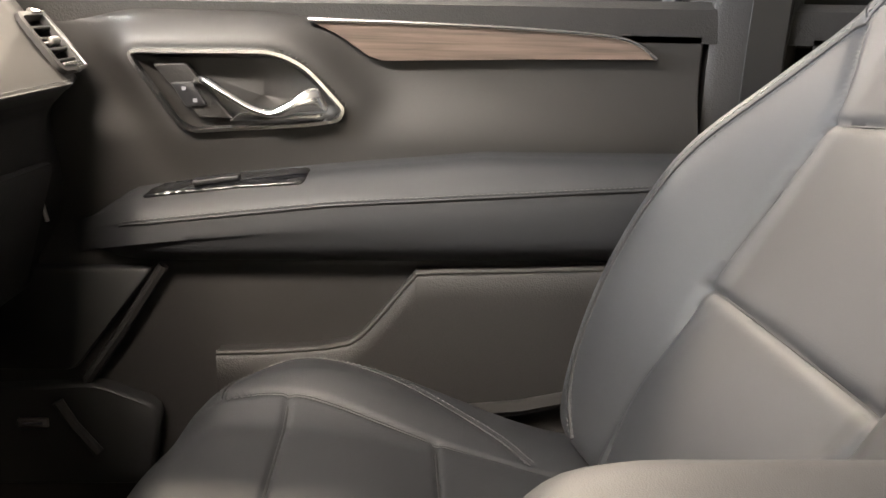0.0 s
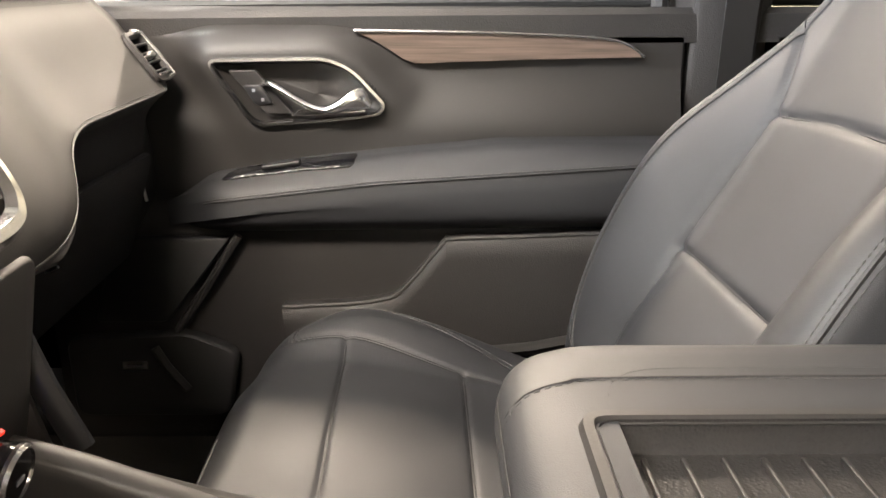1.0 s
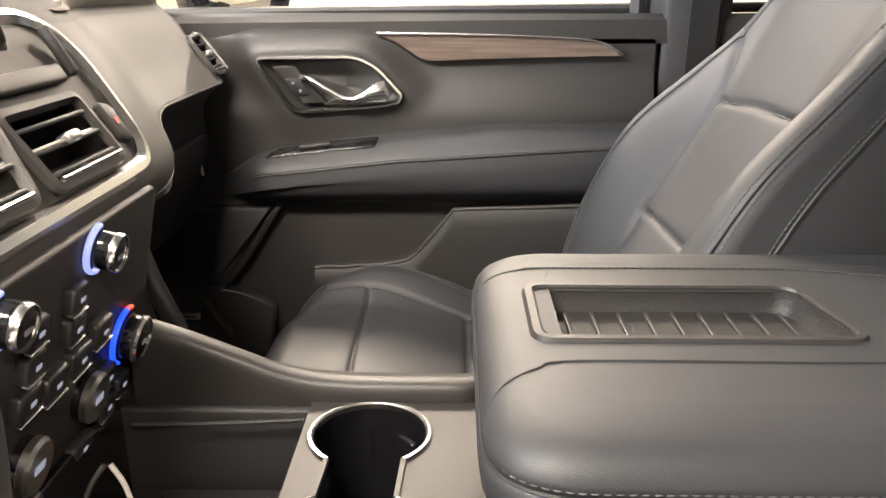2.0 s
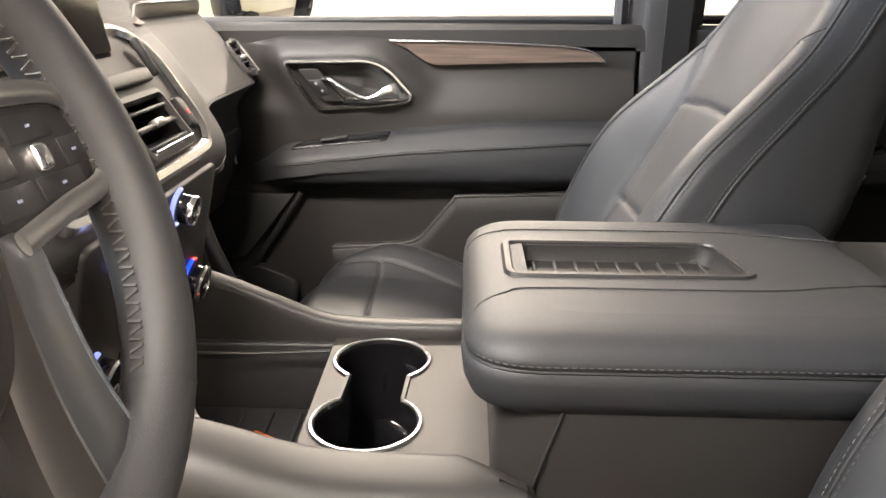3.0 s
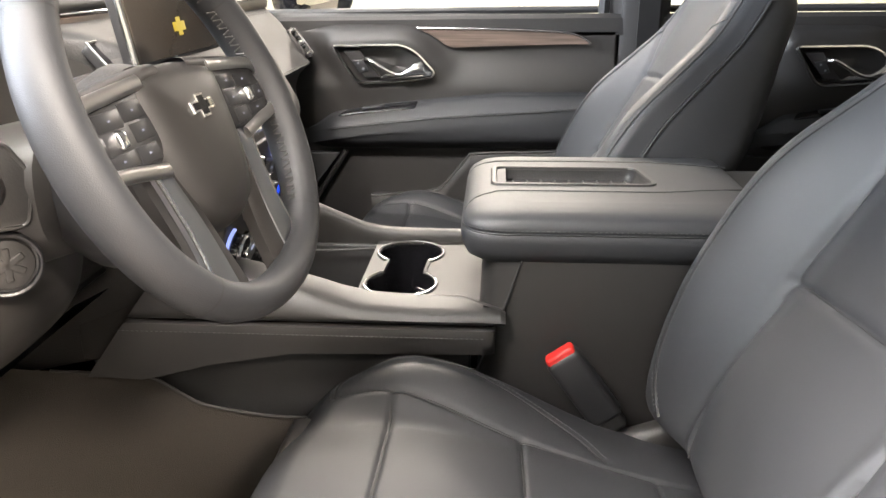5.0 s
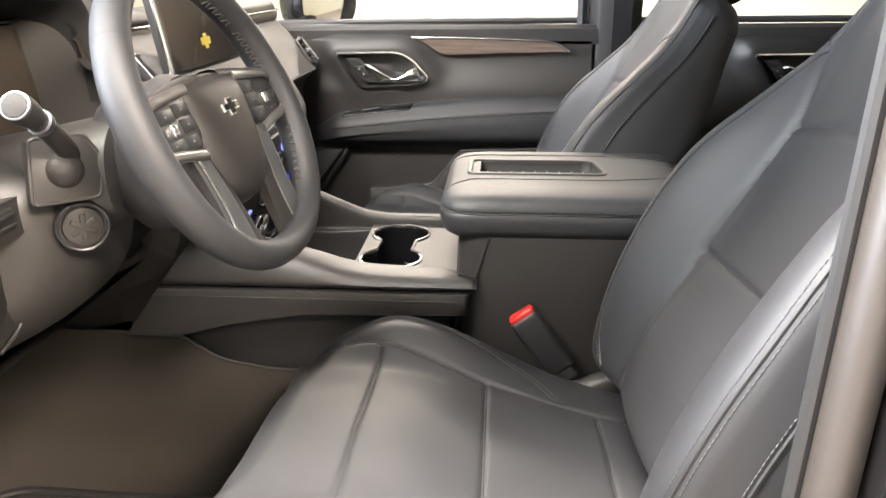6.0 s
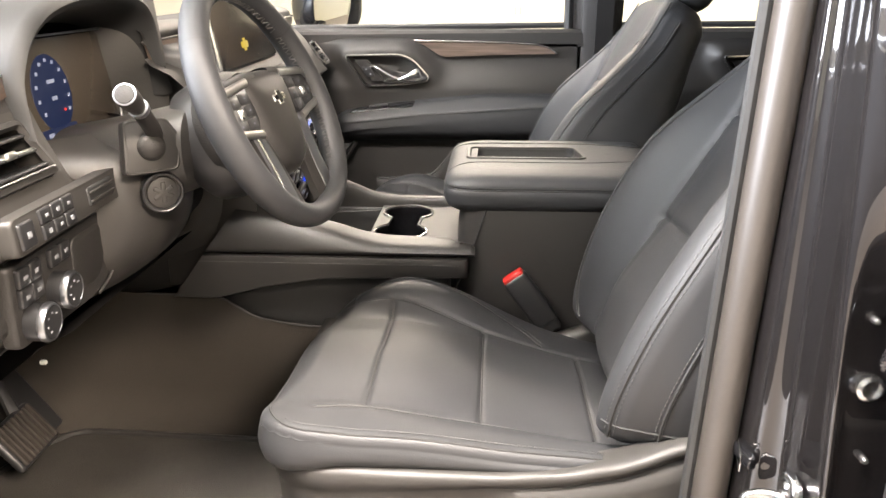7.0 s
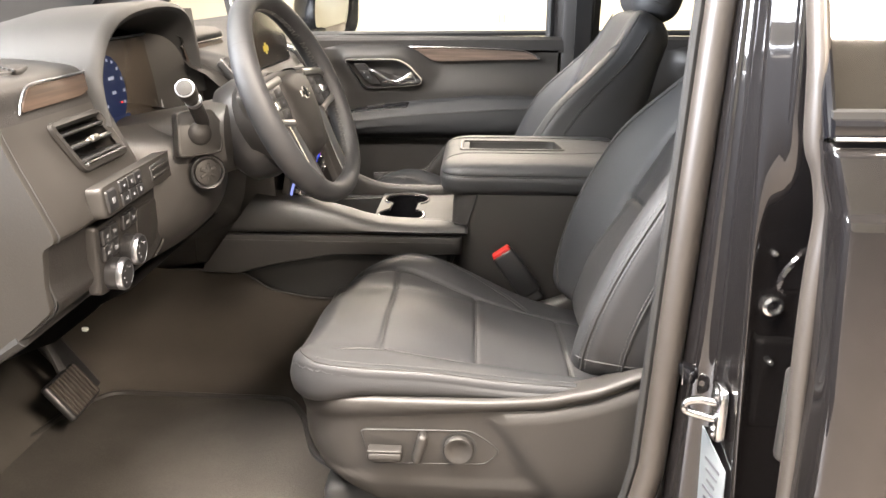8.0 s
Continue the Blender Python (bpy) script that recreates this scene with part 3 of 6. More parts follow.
rows = []
for k, c in ((0.30, -0.115), (0.62, -0.100), (0.86, -0.070), (0.97, -0.035), (1.0, 0.0), (0.99, 0.010), (0.955, 0.013), (0.925, 0.008), (0.915, -0.004)):
    rows.append([mirror_pt(a * k, b * k, c) for a, b in MO_])
part("housing", grid(rows, close_v=True, cap=True), GLOSS, mir, "gloss black mirror shell")
part("mirror_glass", slab(MO_ * 0.92, lambda a, b, c: mirror_pt(a, b, -0.004 + c), 0.004, 0.001), MIRROR, mir, "mirror glass")
part("stalk", tube([(-0.33, 0.90, 1.245), (-0.33, 0.97, 1.25), (-0.32, 1.02, 1.27)], 0.03, 10, up=(1, 0, 0), ry=0.018), GLOSS, mir)

# ---- passenger door ----


BZ = round_poly([(-0.213, 1.1985), (-0.062, 1.2005), (-0.030, 1.186), (0.010, 1.142), (0.004, 1.130), (-0.030, 1.125), (-0.150, 1.117), (-0.165, 1.126)], [0.012, 0.03, 0.03, 0.014, 0.01, 0.02, 0.016, 0.02], 5)


def poly_sd(px, py, poly):
    """Signed distance to a closed polygon, negative inside."""
    best = np.full(np.shape(px), 9.0)
    inside = np.zeros(np.shape(px), bool)
    n = len(poly)
    for k in range(n):
        (ax, ay), (bx, by) = poly[k], poly[(k + 1) % n]
        dx, dy = bx - ax, by - ay
        t = np.clip(((px - ax) * dx + (py - ay) * dy) / (dx * dx + dy * dy + 1e-12), 0, 1)
        best = np.minimum(best, np.hypot(px - ax - t * dx, py - ay - t * dy))
        if abs(by - ay) > 1e-9:
            hit = ((ay > py) != (by > py)) & (px < (bx - ax) * (py - ay) / (by - ay) + ax)
            inside = inside ^ hit
    return np.where(inside, -best, best)


def resample(P, n):
    """A closed outline at n even steps."""
    Q = np.vstack([P, P[:1]])
    S = np.concatenate([[0], np.cumsum(np.linalg.norm(np.diff(Q, axis=0), axis=1))])
    t = np.linspace(0, S[-1], n, endpoint=False)
    return np.stack([np.interp(t, S, Q[:, 0]), np.interp(t, S, Q[:, 1])], axis=1)


def bezel_y(x):
    return 0.762 + 0.06 * (x + 0.1) ** 2 + 0.04 * (x + 0.2)


def door_depth(x, z):
    """Inner face of the door (its y) over the plan of the panel."""
    y = 0.800 + 0.0 * x
    y = y + 0.035 * sstep(1.225, 1.262, z)                       # top rolls out to the ledge
    y = y - 0.022 * sstep(1.19, 1.10, z) * sstep(0.95, 1.04, z)     # swell towards the armrest
    # panel rises gently to the handle surround and dips inside it
    d = poly_sd(x, z, BZ)
    rise = np.exp(-(np.maximum(0, d - 0.004) / 0.034) ** 2)
    y = y * (1 - rise) + (bezel_y(x) + 0.006) * rise
    y = np.where(d < 0.001, 0.812, y)
    # lower part stands proud under the armrest
    y = y - 0.026 * sstep(1.02, 0.965, z)
    y = y - 0.010 * sstep(-0.22, -0.33, x) * sstep(0.99, 0.90, z)
    return y


pd = thing("passenger_door", (0.0, 0.85, 0.68), "closed passenger door with black soft trim, chrome handle and wood strip", "car door", "passenger side doors")
XS, ZS = np.linspace(-0.46, 0.40, 240), np.linspace(0.66, 1.262, 180)
GX, GZ = np.meshgrid(XS, ZS, indexing="ij")
part("panel", grid(np.stack([GX, door_depth(GX, GZ), GZ], axis=2)), SOFT, pd, "dark soft-touch door panel", 70)
part("panel_edge", rbox((0.402, 0.845, 0.945), (0.008, 0.075, 0.56), 0.003), HARD, pd)

# wood strip and bright line
WT = smooth_path([(-0.028, 1.2325), (0.08, 1.2315), (0.20, 1.2285), (0.29, 1.2235), (0.325, 1.215), (0.347, 1.2005)], 5)
wood_o = np.array([tuple(p[:2]) for p in WT] + [(0.33, 1.2003), (0.20, 1.1975), (0.05, 1.1925), (0.035, 1.197), (0.0, 1.2200)])
part("wood_trim", slab(wood_o, lambda a, b, c: (a, 0.804 - c, b), 0.016, 0.002), WOOD, pd, "brown open-pore wood trim")
part("bright_strip", tube([(a, 0.786, b + 0.001) for a, b in [tuple(p[:2]) for p in WT]], 0.0022, 8), CHROME, pd, "thin chrome strip")

# handle bezel
bez = part("handle_bezel", sweep([(a, bezel_y(a), b) for a, b in BZ], [(-0.0038, -0.003), (-0.002, 0.0028), (0.0016, 0.0032), (0.0038, -0.002), (0.0, -0.006)], up=(0, -1, 0), closed=True), RINGS, pd, "polished chrome handle surround")
ctr = BZ.mean(axis=0)
rows = []
for f, dpt in ((0.985, 0.0), (0.94, 0.010), (0.84, 0.020), (0.6, 0.025), (0.3, 0.026), (0.02, 0.026)):
    rows.append([(ctr[0] + (a - ctr[0]) * f, bezel_y(a) + 0.002 + dpt, ctr[1] + (b - ctr[1]) * f) for a, b in BZ])
part("handle_dish", grid(rows, close_v=True), SOFT, pd, "recessed dark handle dish")
part("lock_plate", slab(round_poly([(-0.190, 1.186), (-0.155, 1.187), (-0.108, 1.130), (-0.143, 1.130)], 0.004), lambda a, b, c: (a, 0.779 - c, b), 0.008, 0.002), HARD, pd)
lk = part("lock_switch", slab(round_poly([(-0.171, 1.167), (-0.148, 1.168), (-0.134, 1.144), (-0.156, 1.142)], 0.003), lambda a, b, c: (a, 0.771 - c, b), 0.004, 0.001), BUTTON, pd, "black lock switch with pale symbols")
for a, b in ((-0.157, 1.161), (-0.146, 1.149)):
    part("symbol", rbox((a, 0.7662, b), (0.004, 0.0008, 0.004), 0), MARK, lk)
LV = smooth_path([(-0.146, 1.170, 0.770), (-0.132, 1.170, 0.758), (-0.110, 1.158, 0.752), (-0.080, 1.142, 0.750), (-0.052, 1.137, 0.750), (-0.026, 1.138, 0.752), (-0.006, 1.139, 0.757)], 6)
rows = []
for k, (a, b, y) in enumerate(LV):
    t = k / (len(LV) - 1)
    h = 0.0045 + 0.010 * sstep(0.55, 0.82, t) * (1 - sstep(0.88, 1.0, t))
    up_ = 0.9 * h * sstep(0.5, 0.8, t)
    rows.append([(a + 0.3 * h * math.cos(q), y - 0.007 * math.sin(q) * (1 + 0.5 * sstep(0.5, 0.8, t)), b + up_ + h * math.cos(q)) for q in np.linspace(0, 2 * math.pi, 12, endpoint=False)])
part("handle_lever", grid(rows, close_v=True, cap=True), CHROME, pd, "curved chrome door lever")
part("lever_base", slab(round_poly([(-0.112, 1.128), (-0.012, 1.134), (-0.020, 1.142), (-0.100, 1.137)], 0.003), lambda a, b, c: (a, 0.775 - c, b), 0.012, 0.002), CHROME, pd)

# armrest: leather roll with stitched seam
def arm_rows(n=60):
    out = []
    for x in np.linspace(-0.285, 0.40, n):
        e = sstep(-0.285, -0.20, x)
        top = np.interp(x, [-0.285, -0.22, -0.10, 0.0, 0.10, 0.16, 0.40], [1.015, 1.052, 1.072, 1.083, 1.092, 1.098, 1.100])
        seam = np.interp(x, [-0.285, -0.21, 0.0, 0.34, 0.40], [1.000, 1.024, 1.048, 1.070, 1.072])
        low = np.interp(x, [-0.285, -0.15, 0.30, 0.40], [0.985, 0.985, 0.990, 0.992])
        d = 0.075 * (0.35 + 0.65 * e)
        prof = [(0.0, top + 0.008), (0.10, top + 0.004), (0.35, top - 0.002), (0.62, top - 0.006), (0.84, seam + 0.014), (0.95, seam + 0.004), (0.962, seam), (0.975, seam - 0.004),
                (1.0, seam - 0.022), (0.97, low + 0.026), (0.88, low + 0.010), (0.70, low - 0.002), (0.42, low - 0.012), (0.10, low - 0.020)]
        P = smooth_path([(x, 0.797 - d * a, b) for a, b in prof], 3)
        out.append(P)
    return np.array(out)


AR = arm_rows()
arm = part("armrest", grid(AR), LEATHER, pd, "padded black leather armrest", 60)
seam_line = [(x, 0.797 - 0.075 * (0.35 + 0.65 * sstep(-0.285, -0.20, x)) * 0.985, np.interp(x, [-0.285, -0.21, 0.0, 0.34, 0.40], [1.000, 1.024, 1.048, 1.070, 1.072])) for x in np.linspace(-0.225, 0.40, 60)]
part("seam", tube([(p[0], p[1] - 0.0003, p[2]) for p in seam_line], 0.0013, 6), DARK, arm)
part("stitching", stitches(np.array([(p[0], p[1] - 0.0006, p[2] + 0.0035) for p in seam_line]), (0, -0.0008, 0.0004)), THREAD_DARK, arm)


def arm_z(x, y):
    """Height of the armrest's upper face."""
    row = AR[int(np.argmin(np.abs(AR[:, 0, 0] - x)))][:26]
    return float(np.interp(-y, -row[:, 1], row[:, 2]))


sw_o = resample(round_poly([(-0.205, 0.746), (-0.03, 0.741), (-0.025, 0.768), (-0.19, 0.772)], 0.007), 90)
swc = sw_o.mean(axis=0)
sw = part("window_switch", grid([[(a, b, arm_z(a, b) + h) for a, b in swc + (sw_o - swc) * k] for k, h in ((1.0, -0.003), (1.0, 0.0012), (0.985, 0.0020), (0.8, 0.0020), (0.4, 0.0020), (0.02, 0.0020))], close_v=True), GLOSS, pd, "gloss black window switch panel", 70)
part("rocker", rbox((-0.125, 0.756, arm_z(-0.125, 0.756) + 0.003), (0.05, 0.016, 0.006), 0.002, m=pose(0, 0, 0, 0, -8, 0)), BUTTON, sw)
part("symbol", rbox((-0.112, 0.752, arm_z(-0.112, 0.752) + 0.0062), (0.012, 0.004, 0.0012), 0, m=pose(0, 0, 0, 0, -8, 0)), MARK, sw)

# map pocket with a rolled lip
PL = smooth_path([(-0.135, 0.868), (-0.05, 0.872), (0.0, 0.878), (0.030, 0.892), (0.085, 0.958), (0.100, 0.966), (0.20, 0.9695), (0.40, 0.977)], 6)
rows = []
for a, b, *_ in PL:
    rows.append([(a, 0.806, b - 0.004), (a, 0.762, b), (a, 0.750, b - 0.001), (a, 0.745, b - 0.006), (a, 0.744, b - 0.03), (a, 0.748, 0.80), (a, 0.752, 0.70), (a, 0.768, 0.655)])
pk = part("map_pocket", grid(rows), HARD, pd, "grained plastic map pocket", 60)
part("pocket_lip", tube([(a, 0.750, b) for a, b, *_ in PL], 0.0035, 8), KNEE, pk)
# speaker panel
part("speaker_panel", slab(round_poly([(-0.40, 0.84), (-0.30, 0.84), (-0.20, 0.965), (-0.36, 0.965)], 0.01), lambda a, b, c: (a, 0.770 - c, b), 0.012, 0.005), DARK, pd)
part("speaker_rib", tube([(-0.285, 0.755, 0.83), (-0.245, 0.757, 0.885), (-0.19, 0.760, 0.968)], 0.006, 8), HARD, pd)
part("speaker_grille", slab(round_poly([(-0.44, 0.70), (-0.22, 0.70), (-0.20, 0.80), (-0.27, 0.83), (-0.44, 0.82)], 0.02), lambda a, b, c: (a, 0.765 - c, b), 0.02, 0.006), DARK, pd, "dark speaker grille")
bdg = part("speaker_badge", rbox((-0.345, 0.742, 0.783), (0.034, 0.004, 0.011), 0.001), SATIN, pd, "small brushed metal badge")
part("badge_bar", rbox((-0.345, 0.7396, 0.783), (0.022, 0.0008, 0.003), 0), INK, bdg)
part("kick_strip", tube([(-0.315, 0.742, 0.81), (-0.30, 0.742, 0.78), (-0.275, 0.742, 0.745)], 0.0065, 8), KNEE, pd, "dull grey kick strip")

copy_thing(pd, Matrix.Translation((0.985, 0.85, 0.68)))["label"] = "closed rear door with black trim and chrome handle"
part("satin_strip", tube(smooth_path([(0.787, 0.712, 1.023), (0.767, 0.712, 0.999), (0.712, 0.712, 0.936)], 4), 0.0035, 8), SATIN, car, "satin strip on the rear door")

# ---- seats ----


def seam_cut(d, w=0.0035, depth=0.005):
    return -0.6 * depth * np.exp(-(d / w) ** 2) - 0.0008 * np.exp(-(d / 0.010) ** 2)


def poly_dist(px, py, line):
    """Distance from points to a polyline, on arrays."""
    best = np.full(px.shape, 9.0)
    for (ax, ay), (bx, by) in zip(line[:-1], line[1:]):
        dx, dy = bx - ax, by - ay
        t = np.clip(((px - ax) * dx + (py - ay) * dy) / (dx * dx + dy * dy + 1e-12), 0, 1)
        best = np.minimum(best, np.hypot(px - ax - t * dx, py - ay - t * dy))
    return best


def curve2(pts, n=8):
    return [tuple(p[:2]) for p in smooth_path([(a, b, 0) for a, b in pts], n)]


# cushion seams in (x, u); u is positive outboard
CUSH_CROSS = [[(0.040, -0.172), (0.043, 0.0), (0.048, 0.168)], [(0.178, -0.150), (0.180, 0.162)], [(0.316, -0.128), (0.314, 0.150)]]
CUSH_IN = curve2([(-0.034, -0.180), (0.04, -0.174), (0.15, -0.154), (0.30, -0.130), (0.37, -0.120)])
CUSH_BOL = curve2([(-0.026, -0.178), (-0.022, -0.203), (0.002, -0.226), (0.07, -0.232), (0.16, -0.214), (0.235, -0.184), (0.268, -0.146)])
CUSH_OUT = curve2([(-0.004, 0.190), (0.05, 0.178), (0.15, 0.166), (0.28, 0.156), (0.38, 0.150)])
CUSH_EDGE = round_poly([(0.40, -0.254), (-0.074, -0.254), (-0.079, 0.0), (-0.064, 0.256), (0.40, 0.258)], [0.01, 0.075, 0.3, 0.085, 0.01], 14)


CUSH_EDGE = resample(CUSH_EDGE, 340)


def cushion_z(x, u, bolster):
    z = 0.927 - 0.10 * (x - 0.045 + np.sqrt((x - 0.045) ** 2 + 0.0012)) + 0.005 * np.cos(np.clip(u / 0.16, -1, 1) * 1.57)
    z = z + 0.11 * np.maximum(0, x - 0.05) * sstep(0.150, 0.225, u) + 0.005 * sstep(0.16, 0.20, u)
    z = z + bolster * sstep(-0.125, -0.205, u) * sstep(0.31, 0.08, x) * sstep(-0.085, 0.07, x)
    # the middle panel is stuffed between its seams
    z = z + 0.004 * np.sin(np.clip((x - 0.042) / 0.137, 0, 1) * np.pi) * sstep(0.17, 0.12, np.abs(u))
    for line in CUSH_CROSS:
        z = z + seam_cut(poly_dist(x, u, line), 0.0028, 0.0050)
    z = z + seam_cut(poly_dist(x, u, CUSH_IN), 0.003, 0.006)
    z = z + seam_cut(poly_dist(x, u, CUSH_BOL), 0.003, 0.0025)
    z = z + seam_cut(poly_dist(x, u, CUSH_OUT), 0.003, 0.003)
    d = np.maximum(0, -poly_sd(x, u, CUSH_EDGE[::4]))
    r = 0.013 + 0.020 * sstep(-0.05, -0.18, u) + 0.036 * sstep(0.045, -0.055, x) * sstep(0.235, 0.08, u)
    q = np.clip((r - d) / r, 0, 1)
    return z - r * (1 - np.sqrt(np.maximum(0, 1 - q * q))) + 0.0012 * np.sin(x * 37) * np.sin(u * 41)


RECL = radians(27.2)
BACK_INS = [[(0.226, -0.132), (0.228, 0.0), (0.226, 0.132)], [(0.392, -0.126), (0.396, 0.0), (0.392, 0.126)]]
BACK_SIDE = curve2([(0.025, 0.108), (0.12, 0.122), (0.226, 0.132), (0.32, 0.128), (0.392, 0.126), (0.43, 0.136), (0.475, 0.160), (0.512, 0.188)])
BACK_R = 0.030


def soft_curve(a, b):
    P = smooth_path([(x, y, 0) for x, y in zip(a, b)], 12)
    return P[:, 0], P[:, 1]


HALF = soft_curve([-0.02, 0.03, 0.08, 0.14, 0.22, 0.32, 0.42, 0.51, 0.60], [0.214, 0.237, 0.251, 0.259, 0.260, 0.248, 0.222, 0.195, 0.172])
CREST = soft_curve([-0.02, 0.03, 0.08, 0.14, 0.21, 0.32, 0.42, 0.50, 0.60], [0.025, 0.042, 0.058, 0.069, 0.072, 0.064, 0.037, 0.012, 0.0])


def back_half(s):
    return np.interp(s, *HALF)


def back_f(s, u, bulge=0.0, sewn=True):
    """Front of the backrest between its rolled edges."""
    a = np.abs(u)
    crest = np.interp(s, *CREST) + bulge * (u < 0) * np.exp(-(np.maximum(0, s - 0.07) / 0.16) ** 2)
    f = crest * sstep(0.100, 0.225, a) + 0.006 * np.cos(np.clip(u / 0.12, -1, 1) * 1.57)
    f = f + 0.016 * np.exp(-((s - 0.12) / 0.09) ** 2) * sstep(0.135, 0.115, a)
    if not sewn:
        return f
    for line in BACK_INS:
        f = f + seam_cut(poly_dist(s, u, line), 0.0035, 0.007)
    return f + seam_cut(poly_dist(s, a, BACK_SIDE), 0.0035, 0.008) * sstep(0.0, 0.014, back_half(s) - BACK_R - a)


def back_ring(s, q, bulge=0.0, fe=None):
    """(u, f) at the signed distance q along the section: front, rolled edge, side, rear."""
    a, w, m = abs(q), float(back_half(s)), (1 if q >= 0 else -1)
    uf = w - BACK_R
    if fe is None:
        fe = float(back_f(np.array([s]), np.array([m * min(a, uf)]), bulge, a < uf)[0])
    if a <= uf:
        return m * a, fe
    arc = BACK_R * math.pi / 2
    if a <= uf + arc:
        g = (a - uf) / BACK_R
        return m * (uf + BACK_R * math.sin(g)), fe - BACK_R * (1 - math.cos(g))
    rear = -0.130 + 0.030 * float(sstep(0.35, 0.60, s))
    side = fe - BACK_R - (rear + 0.04)
    d = a - uf - arc
    if d <= side:
        return m * (w + 0.006 * math.sin(math.pi * d / side)), fe - BACK_R - d
    g = min((d - side) / 0.04, math.pi / 2)
    if g < math.pi / 2:
        return m * (w - 0.04 + 0.04 * math.cos(g)), rear + 0.04 - 0.04 * math.sin(g)
    return m * max(0.0, w - 0.04 - (d - side - 0.04 * math.pi / 2)), rear


def back_section(s, qs, bulge):
    uf = float(back_half(s)) - BACK_R
    q = np.clip(np.array(qs), -uf, uf)
    return [back_ring(s, a, bulge, f) for a, f in zip(qs, np.where(np.abs(q) < uf, back_f(np.full(len(q), s), q, bulge), back_f(np.full(len(q), s), q, bulge, False)))]


def edge_q(s, share, behind=0.0):
    """Distance along the section to a share of the rolled edge, and beyond it."""
    return float(back_half(s)) - BACK_R + share * BACK_R * math.pi / 2 + behind


def build_seat(hand, yc, dx, dz, rise, up, bulge, label, group):
    """hand: -1 driver, 1 passenger; dz: height setting; rise: how the near side stands up; up: how far the backrest is raised along itself; bulge: fuller far bolster."""
    bolster = 0.048 if hand < 0 else 0.036
    sgn = -1
    def C(x, u, z):
        return (x + dx, yc + sgn * u, z + dz + rise * u)

    def B(s, u, f):
        s = s + up - f * 0.5 * max(0.0, 1 - s / 0.22)
        return (0.315 + dx + s * math.sin(RECL) - f * math.cos(RECL), yc + sgn * u, 0.86 + dz + rise * u + s * math.cos(RECL) + f * math.sin(RECL))

    seat = thing("front_seat", (0.15 + dx, yc, 0.645), label, "car seat", group)
    ctr = np.array([0.16, 0.0])
    ks = np.concatenate([1 - 0.20 * (1 - np.cos(np.linspace(0, math.pi / 2, 34))), np.linspace(0.795, 0.01, 96)])
    rows = []
    for k in ks:
        P = ctr + (CUSH_EDGE - ctr) * k
        Z = cushion_z(P[:, 0], P[:, 1], bolster)
        rows.append([C(a, b, c) for (a, b), c in zip(P, Z)])
    # rolled sides down to the base
    T = np.roll(CUSH_EDGE, -1, axis=0) - np.roll(CUSH_EDGE, 1, axis=0)
    T = T / np.linalg.norm(T, axis=1)[:, None]
    N = np.stack([-T[:, 1], T[:, 0]], axis=1)
    N = N * np.sign(np.sum(N * (CUSH_EDGE - ctr), axis=1))[:, None]
    top = cushion_z(CUSH_EDGE[:, 0], CUSH_EDGE[:, 1], bolster)
    low = 0.842 + 0.026 * sstep(0.0, 0.2, CUSH_EDGE[:, 1]) + 0.018 * sstep(-0.05, 0.05, CUSH_EDGE[:, 0]) * sstep(0.05, 0.2, CUSH_EDGE[:, 1])
    side = []
    for f, o in ((1.0, -0.03), (1.0, -0.012), (0.93, -0.005), (0.80, 0.0005), (0.60, 0.003), (0.38, 0.0035), (0.18, 0.002), (0.06, 0.0006)):
        P = CUSH_EDGE + N * o
        side.append([C(a, b, c) for a, b, c in zip(P[:, 0], P[:, 1], top * (1 - f) + low * f - (0.012 if o == -0.03 else 0))])
    cush = part("cushion", grid(side + rows, close_v=True, cap=True), LEATHER, seat, "black leather cushion with sewn panels", 75)

    def on_c(line):
        P = np.array(line)
        return np.array([C(x, u, z) for (x, u), z in zip(P, cushion_z(P[:, 0], P[:, 1], bolster))])

    def shifted(line, d):
        P = np.array(line)
        T = np.gradient(P, axis=0)
        T = T / np.linalg.norm(T, axis=1)[:, None]
        return [tuple(p) for p in P + d * np.stack([-T[:, 1], T[:, 0]], axis=1)]

    # welt round the outboard edge and the nose
    welt = sorted([(a, b) for a, b in CUSH_EDGE if b > 0.02 and a < 0.33], key=lambda p: (p[1] > 0.2, p[0] if p[1] > 0.2 else p[1]))
    welt = [(ctr[0] + (a - ctr[0]) * k, b * kb) for (a, b) in welt for k, kb in [(1 - 0.05 * float(sstep(0.0, -0.06, a)), 1 - 0.022)]]
    st = [stitches(on_c(shifted(CUSH_BOL, d)), (0, 0, 0.0009), r=0.00065) for d in (-0.005, 0.005)]
    st.append(stitches(on_c(shifted(CUSH_OUT, 0.006)), (0, 0, 0.0009)))
    st.append(stitches(on_c([(a, b - 0.008) for a, b in welt if a > -0.03]), (0, 0, 0.0009)))
    part("stitching", join(*st), THREAD, cush, "grey contrast stitching")
    for line in CUSH_CROSS + [CUSH_IN, CUSH_BOL, CUSH_OUT, welt]:
        fine = [tuple(p[:2]) for p in smooth_path([(a, c, 0) for a, c in line], 12 if len(line) < 6 else 2)]
        part("seam", tube(on_c(fine), 0.0014, 6), DARK, cush)

    # backrest
    ss = np.concatenate([0.02 + 0.028 * (1 - np.cos(np.linspace(0, math.pi / 2, 9)))[:-1], np.linspace(0.048, 0.555, 120), 0.555 + 0.045 * np.sin(np.linspace(0, math.pi / 2, 12))[1:]])
    rows = []
